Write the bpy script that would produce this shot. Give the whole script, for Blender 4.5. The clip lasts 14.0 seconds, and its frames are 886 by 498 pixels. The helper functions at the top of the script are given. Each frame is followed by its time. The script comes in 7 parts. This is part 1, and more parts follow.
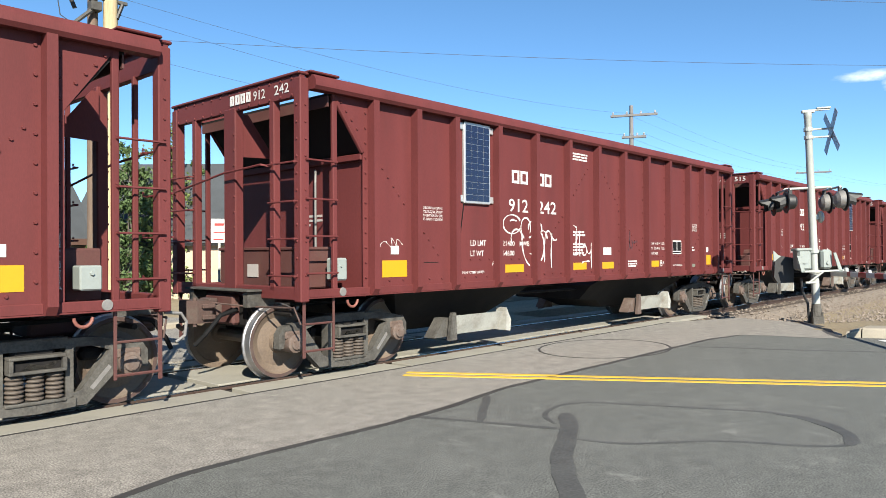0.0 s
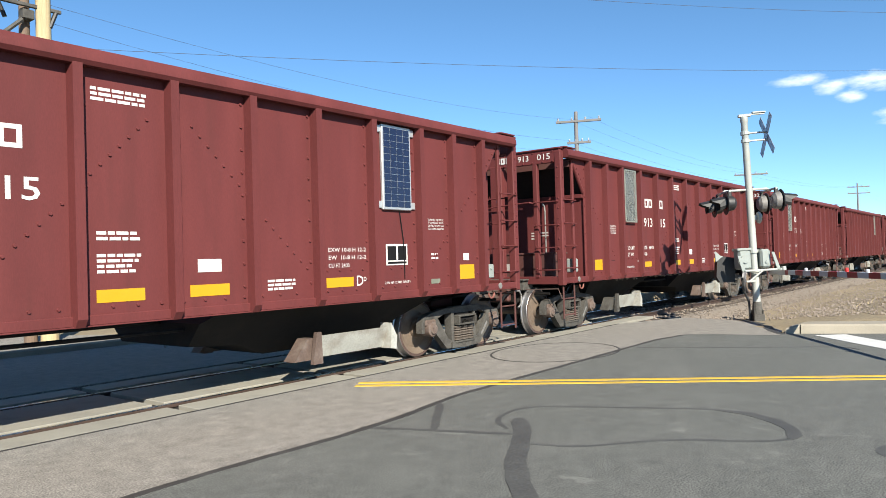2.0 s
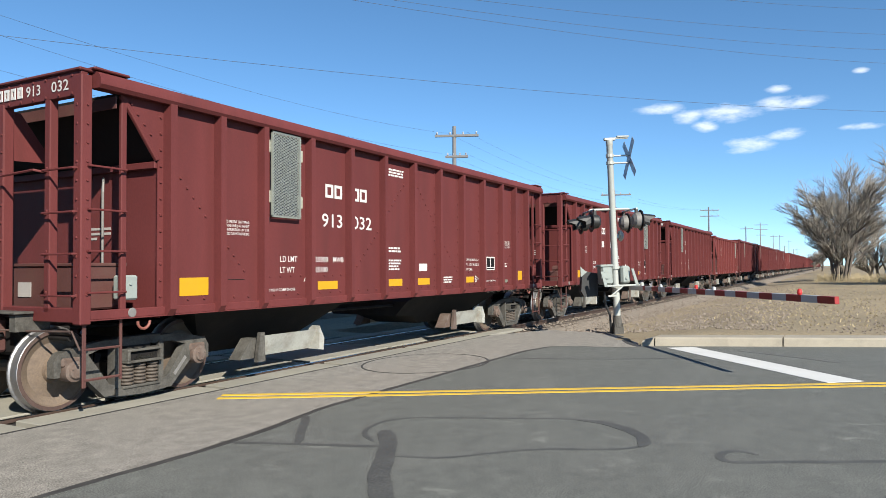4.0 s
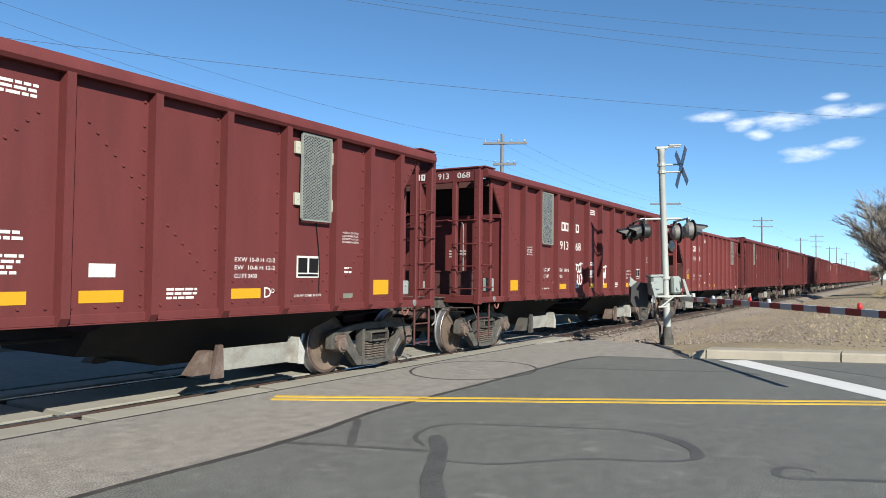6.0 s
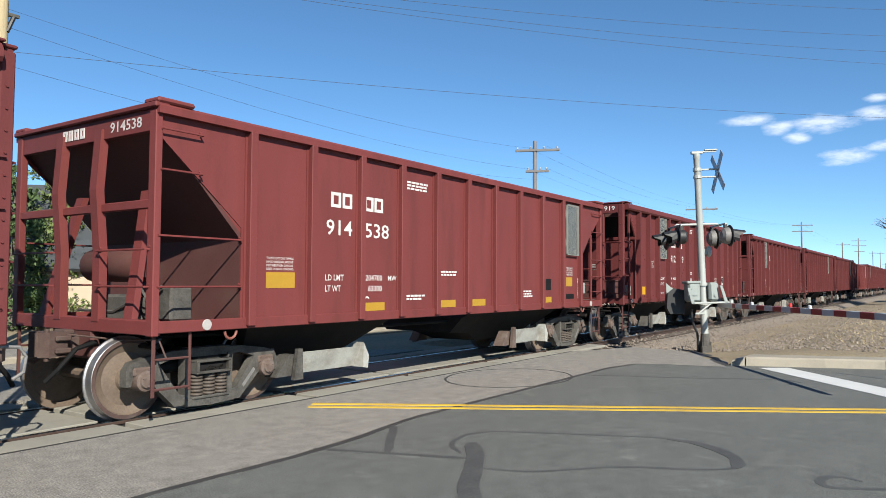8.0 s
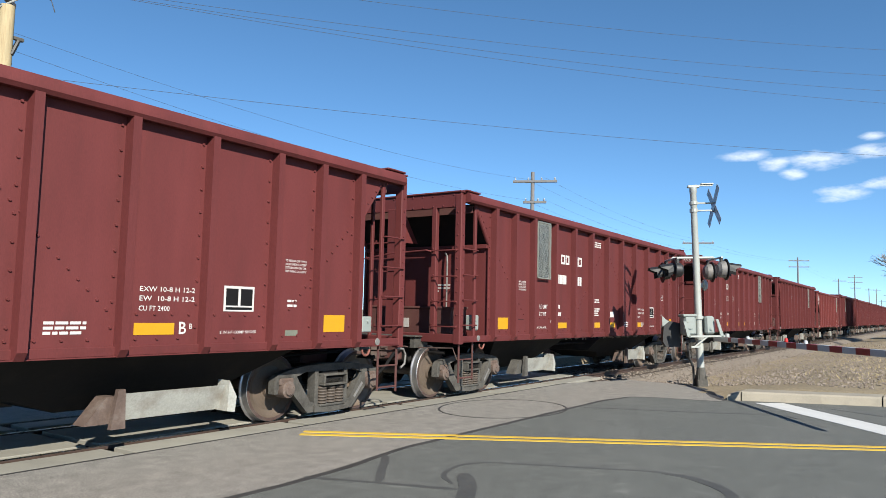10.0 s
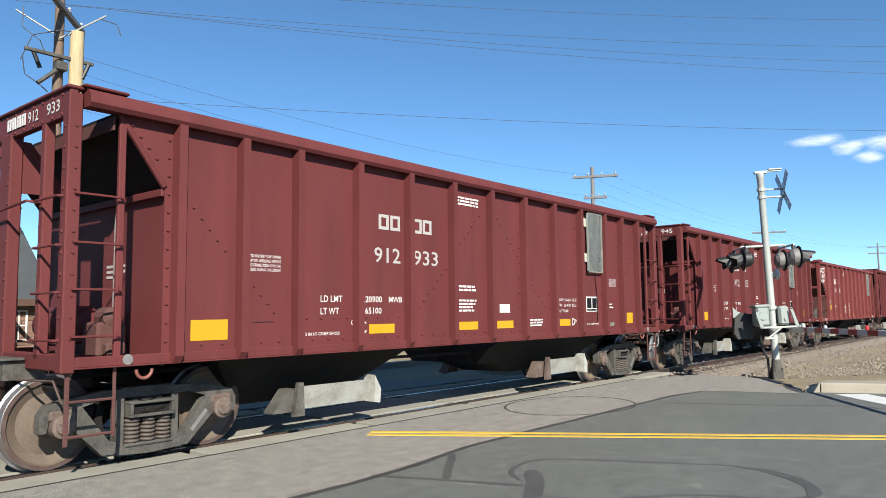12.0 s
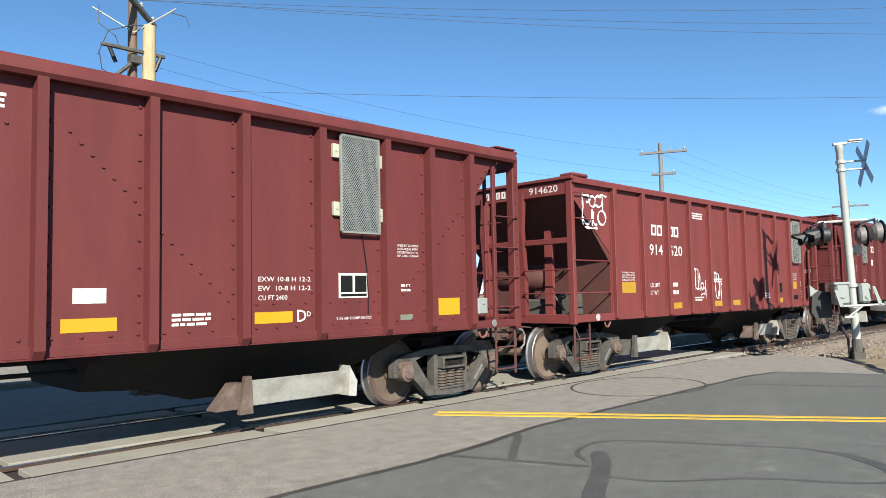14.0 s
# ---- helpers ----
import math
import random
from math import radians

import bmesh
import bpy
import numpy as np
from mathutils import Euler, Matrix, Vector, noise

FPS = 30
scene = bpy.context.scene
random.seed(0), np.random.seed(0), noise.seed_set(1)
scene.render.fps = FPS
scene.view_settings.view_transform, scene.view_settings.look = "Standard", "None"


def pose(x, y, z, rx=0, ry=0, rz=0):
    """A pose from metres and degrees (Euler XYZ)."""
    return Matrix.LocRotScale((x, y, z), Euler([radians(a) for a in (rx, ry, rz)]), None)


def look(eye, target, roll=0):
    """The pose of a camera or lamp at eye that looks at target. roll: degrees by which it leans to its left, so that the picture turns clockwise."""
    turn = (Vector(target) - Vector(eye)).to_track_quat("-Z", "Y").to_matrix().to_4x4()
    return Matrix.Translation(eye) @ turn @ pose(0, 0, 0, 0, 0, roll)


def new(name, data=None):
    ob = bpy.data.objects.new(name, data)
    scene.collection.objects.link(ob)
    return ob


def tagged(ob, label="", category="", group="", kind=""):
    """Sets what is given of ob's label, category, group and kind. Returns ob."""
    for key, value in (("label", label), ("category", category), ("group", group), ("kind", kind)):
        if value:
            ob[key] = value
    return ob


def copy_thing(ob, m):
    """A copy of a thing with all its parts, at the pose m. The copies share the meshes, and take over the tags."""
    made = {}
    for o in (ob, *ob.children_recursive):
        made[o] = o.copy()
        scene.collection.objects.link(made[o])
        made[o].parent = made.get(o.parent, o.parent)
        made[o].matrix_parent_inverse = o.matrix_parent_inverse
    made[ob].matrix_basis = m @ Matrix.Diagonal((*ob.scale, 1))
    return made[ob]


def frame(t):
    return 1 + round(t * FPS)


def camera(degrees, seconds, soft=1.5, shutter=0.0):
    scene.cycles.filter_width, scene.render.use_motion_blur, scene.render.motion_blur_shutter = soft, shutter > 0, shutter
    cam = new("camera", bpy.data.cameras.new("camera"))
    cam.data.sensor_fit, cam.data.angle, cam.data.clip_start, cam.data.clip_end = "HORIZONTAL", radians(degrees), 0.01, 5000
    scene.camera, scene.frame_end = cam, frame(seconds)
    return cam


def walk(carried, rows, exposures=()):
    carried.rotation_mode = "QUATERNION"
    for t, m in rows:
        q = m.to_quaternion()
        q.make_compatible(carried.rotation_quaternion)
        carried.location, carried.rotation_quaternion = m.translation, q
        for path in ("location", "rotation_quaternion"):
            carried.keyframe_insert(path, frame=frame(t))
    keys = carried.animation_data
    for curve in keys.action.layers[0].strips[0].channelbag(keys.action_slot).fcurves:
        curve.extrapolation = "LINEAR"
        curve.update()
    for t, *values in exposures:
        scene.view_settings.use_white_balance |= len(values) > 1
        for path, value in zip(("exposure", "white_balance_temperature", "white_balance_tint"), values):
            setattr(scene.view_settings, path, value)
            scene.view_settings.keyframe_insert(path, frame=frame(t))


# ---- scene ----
cam = camera(63.08, 14.0, soft=0.6)
PATH = [
    (0, pose(0.013, 0.053, 1.558, 90.29, 0.31, -47.79)),
    (0.5, pose(0.033, 0.043, 1.558, 89.86, 0.66, -47.77)),
    (1, pose(0.059, 0.059, 1.559, 90.20, 1.01, -50.14)),
    (1.5, pose(0.029, 0.076, 1.556, 90.05, 1.05, -51.90)),
    (2, pose(0.033, 0.055, 1.564, 90.81, 1.68, -51.70)),
    (2.5, pose(0.047, 0.041, 1.558, 90.75, 0.75, -52.66)),
    (3, pose(0.033, 0.039, 1.553, 91.37, 0.15, -54.35)),
    (3.5, pose(0.079, 0.020, 1.557, 90.84, 0.10, -58.47)),
    (4, pose(0.092, 0.024, 1.569, 91.45, 0.32, -61.43)),
    (4.2, pose(0.061, 0.066, 1.570, 91.55, -0.26, -64.18)),
    (6.3, pose(-0.015, 0.052, 1.572, 92.11, -0.60, -57.45)),
    (6.5, pose(-0.023, 0.054, 1.568, 92.38, -0.56, -57.61)),
    (7, pose(-0.032, 0.049, 1.563, 92.50, -0.64, -56.45)),
    (7.5, pose(-0.038, 0.046, 1.572, 92.58, -0.18, -55.63)),
    (8, pose(-0.046, 0.048, 1.568, 92.60, -0.26, -55.26)),
    (8.5, pose(-0.045, 0.054, 1.573, 93.08, -0.80, -55.69)),
    (9, pose(-0.042, 0.053, 1.571, 93.62, -0.75, -56.27)),
    (9.2, pose(-0.041, 0.064, 1.575, 93.96, -1.05, -56.55)),
    (11.3, pose(-0.031, -0.017, 1.518, 95.71, 0.28, -52.39)),
    (11.5, pose(-0.008, 0.033, 1.524, 95.32, 0.75, -51.83)),
    (12, pose(-0.004, 0.022, 1.506, 95.06, 0.61, -50.50)),
    (12.5, pose(-0.010, -0.019, 1.509, 94.08, 0.96, -50.01)),
    (13, pose(-0.011, -0.014, 1.511, 93.71, 0.61, -50.15)),
    (13.5, pose(-0.006, -0.010, 1.509, 94.32, 0.92, -48.51)),
    (14, pose(-0.011, -0.014, 1.523, 93.58, 1.12, -45.29)),
]
EXPOSURES = [(0, 1.28, 6760, 8), (1.5, 1.24, 6760, 8), (3, 1.14, 6720, 8), (4.2, 0.98, 6620, 8), (9.2, 0.90, 6540, 8), (11.3, 1.02, 6560, 8), (14, 1.14, 6680, 8)]
walk(cam, PATH, EXPOSURES)

# ---- light ----
SUN_DIR = Vector((-0.64, -1.0, 0.78)).normalized()
sun = new("sun", bpy.data.lights.new("sun", "SUN"))
sun.data.energy, sun.data.angle, sun.data.color = 5.0, radians(0.5), (1.0, 0.95, 0.86)
sun.matrix_world = look((-20, -80, 76), (-20 + SUN_DIR.x * -80, -80 + 80 * -SUN_DIR.y, 76 - 80 * SUN_DIR.z))


def sky_world():
    w = bpy.data.worlds.new("sky")
    w.use_nodes = True
    nt = w.node_tree
    nt.nodes.clear()
    out = nt.nodes.new("ShaderNodeOutputWorld")
    bg = nt.nodes.new("ShaderNodeBackground")
    bg.inputs["Strength"].default_value = 0.1
    sky = nt.nodes.new("ShaderNodeTexSky")
    sky.sky_type, sky.sun_disc = "NISHITA", False
    sky.sun_elevation = math.asin(SUN_DIR.z)
    sky.sun_rotation = math.atan2(SUN_DIR.x, SUN_DIR.y)
    lift = nt.nodes.new("ShaderNodeVectorMath")     # clear dry air: little whitening at the horizon
    lift.inputs[1].default_value = (0, 0, 0.04)
    sky.altitude, sky.air_density, sky.dust_density, sky.ozone_density = 1500, 0.75, 0.05, 2.4
    tc = nt.nodes.new("ShaderNodeTexCoord")
    nt.links.new(tc.outputs["Generated"], lift.inputs[0])
    nt.links.new(lift.outputs[0], sky.inputs["Vector"])
    # small cumulus low over the line: each a soft ellipse in (side, height) of the direction, broken up by noise
    sep = nt.nodes.new("ShaderNodeSeparateXYZ")
    nt.links.new(tc.outputs["Generated"], sep.inputs[0])

    def math_node(op, a, b=None, clamp=False):
        n = nt.nodes.new("ShaderNodeMath")
        n.operation, n.use_clamp = op, clamp
        for i, v in enumerate((a, b)):
            if v is None:
                continue
            if isinstance(v, (int, float)):
                n.inputs[i].default_value = v
            else:
                nt.links.new(v, n.inputs[i])
        return n.outputs[0]

    u, v = sep.outputs["Y"], sep.outputs["Z"]
    total = None
    for cu, cv, ru, rv in CLOUDS:
        cv, rv = cv + 0.018, rv * 0.8
        a = math_node("MULTIPLY", math_node("SUBTRACT", u, cu), 1 / ru)
        b = math_node("MULTIPLY", math_node("SUBTRACT", v, cv), 1 / rv)
        r = math_node("ADD", math_node("MULTIPLY", a, a), math_node("MULTIPLY", b, b))
        m = math_node("SUBTRACT", 1.0, r, clamp=True)
        total = m if total is None else math_node("MAXIMUM", total, m)
    ahead = math_node("GREATER_THAN", sep.outputs["X"], 0.0)
    mp = nt.nodes.new("ShaderNodeMapping")
    mp.inputs["Scale"].default_value = (1, 26, 75)
    nt.links.new(tc.outputs["Generated"], mp.inputs["Vector"])
    nz = nt.nodes.new("ShaderNodeTexNoise")
    nz.inputs["Scale"].default_value, nz.inputs["Detail"].default_value, nz.inputs["Roughness"].default_value = 1.0, 6.0, 0.6
    nt.links.new(mp.outputs[0], nz.inputs["Vector"])
    dens = math_node("MULTIPLY", math_node("ADD", total, math_node("MULTIPLY", math_node("SUBTRACT", nz.outputs["Fac"], 0.56), 3.2)), total)
    ramp = nt.nodes.new("ShaderNodeMapRange")
    ramp.inputs["From Min"].default_value, ramp.inputs["From Max"].default_value = 0.05, 1.0
    nt.links.new(math_node("MULTIPLY", dens, ahead), ramp.inputs["Value"])
    mix = nt.nodes.new("ShaderNodeMix")
    mix.data_type = "RGBA"
    ramp.inputs["To Max"].default_value = 0.62
    nt.links.new(ramp.outputs[0], mix.inputs["Factor"])
    sat = nt.nodes.new("ShaderNodeHueSaturation")
    sat.inputs["Saturation"].default_value = 1.14
    sat.inputs["Hue"].default_value = 0.494
    nt.links.new(sky.outputs[0], sat.inputs["Color"])
    nt.links.new(sat.outputs[0], mix.inputs["A"])
    mix.inputs["B"].default_value = (6.6, 6.9, 7.4, 1)
    nt.links.new(mix.outputs["Result"], bg.inputs["Color"])
    nt.links.new(bg.outputs[0], out.inputs[0])
    scene.world = w


CLOUDS = ((0.195, 0.186, 0.045, 0.013), (0.165, 0.176, 0.03, 0.016), (0.115, 0.176, 0.055, 0.02), (0.145, 0.162, 0.02, 0.014),
          (0.05, 0.182, 0.055, 0.014), (0.06, 0.2, 0.02, 0.009), (0.095, 0.135, 0.04, 0.02), (0.055, 0.145, 0.035, 0.012),
          (-0.03, 0.146, 0.03, 0.007), (-0.03, 0.21, 0.012, 0.006), (-0.11, 0.25, 0.04, 0.018))
sky_world()

# ---- materials ----


def node(nt, kind, **values):
    n = nt.nodes.new(kind)
    for k, v in values.items():
        n.inputs[k].default_value = v
    return n


def surface(name, colour, rough=0.6, metal=0.0, vary=0.25, scale=4.0, fine=60.0, bump=0.15, spots=None, spot_scale=1.5, spot_amount=0.5,
            stretch=(1, 1, 1), random=0.0, spec=0.5, distance=0.004, speck=0.0, speck_scale=55.0, wear=None):
    """A procedural surface: a base colour varied at two scales, stains of another colour with soft shapes, fine relief."""
    m = bpy.data.materials.new(name)
    m.use_nodes = True
    nt = m.node_tree
    p = nt.nodes["Principled BSDF"]
    p.inputs["Metallic"].default_value = metal
    p.inputs["Specular IOR Level"].default_value = spec
    tc = nt.nodes.new("ShaderNodeTexCoord")
    mp = nt.nodes.new("ShaderNodeMapping")
    mp.inputs["Scale"].default_value = stretch
    nt.links.new(tc.outputs["Object"], mp.inputs["Vector"])
    big = node(nt, "ShaderNodeTexNoise", Scale=scale, Detail=5.0, Roughness=0.6)
    small = node(nt, "ShaderNodeTexNoise", Scale=fine, Detail=4.0, Roughness=0.7)
    for n in (big, small):
        nt.links.new(mp.outputs[0], n.inputs["Vector"])
    add = nt.nodes.new("ShaderNodeMath")
    add.operation = "ADD"
    nt.links.new(big.outputs["Fac"], add.inputs[0])
    nt.links.new(small.outputs["Fac"], add.inputs[1])
    rng = node(nt, "ShaderNodeMapRange")
    rng.inputs["From Min"].default_value, rng.inputs["From Max"].default_value = 0.65, 1.35
    rng.inputs["To Min"].default_value, rng.inputs["To Max"].default_value = 1 - vary, 1 + vary
    nt.links.new(add.outputs[0], rng.inputs["Value"])
    hsv = node(nt, "ShaderNodeHueSaturation")
    hsv.inputs["Color"].default_value = (*colour, 1)
    nt.links.new(rng.outputs[0], hsv.inputs["Value"])
    col = hsv.outputs["Color"]
    if random:
        info = nt.nodes.new("ShaderNodeObjectInfo")
        rr = node(nt, "ShaderNodeMapRange")
        rr.inputs["To Min"].default_value, rr.inputs["To Max"].default_value = 1 - random, 1 + random
        nt.links.new(info.outputs["Random"], rr.inputs["Value"])
        h2 = node(nt, "ShaderNodeHueSaturation")
        nt.links.new(rr.outputs[0], h2.inputs["Value"])
        nt.links.new(col, h2.inputs["Color"])
        col = h2.outputs["Color"]
    if spots:
        sn = node(nt, "ShaderNodeTexNoise", Scale=spot_scale, Detail=8.0, Roughness=0.65)
        nt.links.new(mp.outputs[0], sn.inputs["Vector"])
        sr = node(nt, "ShaderNodeMapRange")
        sr.inputs["From Min"].default_value, sr.inputs["From Max"].default_value = 0.5, 0.72
        sr.inputs["To Max"].default_value = spot_amount
        nt.links.new(sn.outputs["Fac"], sr.inputs["Value"])
        mx = nt.nodes.new("ShaderNodeMix")
        mx.data_type = "RGBA"
        nt.links.new(sr.outputs[0], mx.inputs["Factor"])
        nt.links.new(col, mx.inputs["A"])
        mx.inputs["B"].default_value = (*spots, 1)
        col = mx.outputs["Result"]
    if speck:
        kn = node(nt, "ShaderNodeTexNoise", Scale=speck_scale, Detail=2.0, Roughness=0.5)
        nt.links.new(mp.outputs[0], kn.inputs["Vector"])
        kr = node(nt, "ShaderNodeMapRange")
        kr.inputs["From Min"].default_value, kr.inputs["From Max"].default_value = 0.35, 0.65
        kr.inputs["To Min"].default_value, kr.inputs["To Max"].default_value = 1 - speck, 1 + speck
        nt.links.new(kn.outputs["Fac"], kr.inputs["Value"])
        kh = node(nt, "ShaderNodeHueSaturation")
        nt.links.new(kr.outputs[0], kh.inputs["Value"])
        nt.links.new(col, kh.inputs["Color"])
        col = kh.outputs["Color"]
    if wear:
        # sparse ragged scuffs of a paler colour
        wn = node(nt, "ShaderNodeTexNoise", Scale=wear[1], Detail=12.0, Roughness=0.78)
        wn.inputs["Distortion"].default_value = 0.6
        nt.links.new(mp.outputs[0], wn.inputs["Vector"])
        wr = node(nt, "ShaderNodeMapRange")
        wr.inputs["From Min"].default_value, wr.inputs["From Max"].default_value = 0.57, 0.72
        wr.inputs["To Max"].default_value = 0.75
        nt.links.new(wn.outputs["Fac"], wr.inputs["Value"])
        wm = nt.nodes.new("ShaderNodeMix")
        wm.data_type = "RGBA"
        nt.links.new(wr.outputs[0], wm.inputs["Factor"])
        nt.links.new(col, wm.inputs["A"])
        wm.inputs["B"].default_value = (*wear[0], 1)
        col = wm.outputs["Result"]
    nt.links.new(col, p.inputs["Base Color"])
    ro = node(nt, "ShaderNodeMapRange")
    ro.inputs["To Min"].default_value, ro.inputs["To Max"].default_value = max(rough - 0.12, 0.03), min(rough + 0.12, 1)
    nt.links.new(big.outputs["Fac"], ro.inputs["Value"])
    nt.links.new(ro.outputs[0], p.inputs["Roughness"])
    if bump:
        b = node(nt, "ShaderNodeBump", Strength=bump, Distance=distance)
        nt.links.new(small.outputs["Fac"], b.inputs["Height"])
        nt.links.new(b.outputs[0], p.inputs["Normal"])
    return m


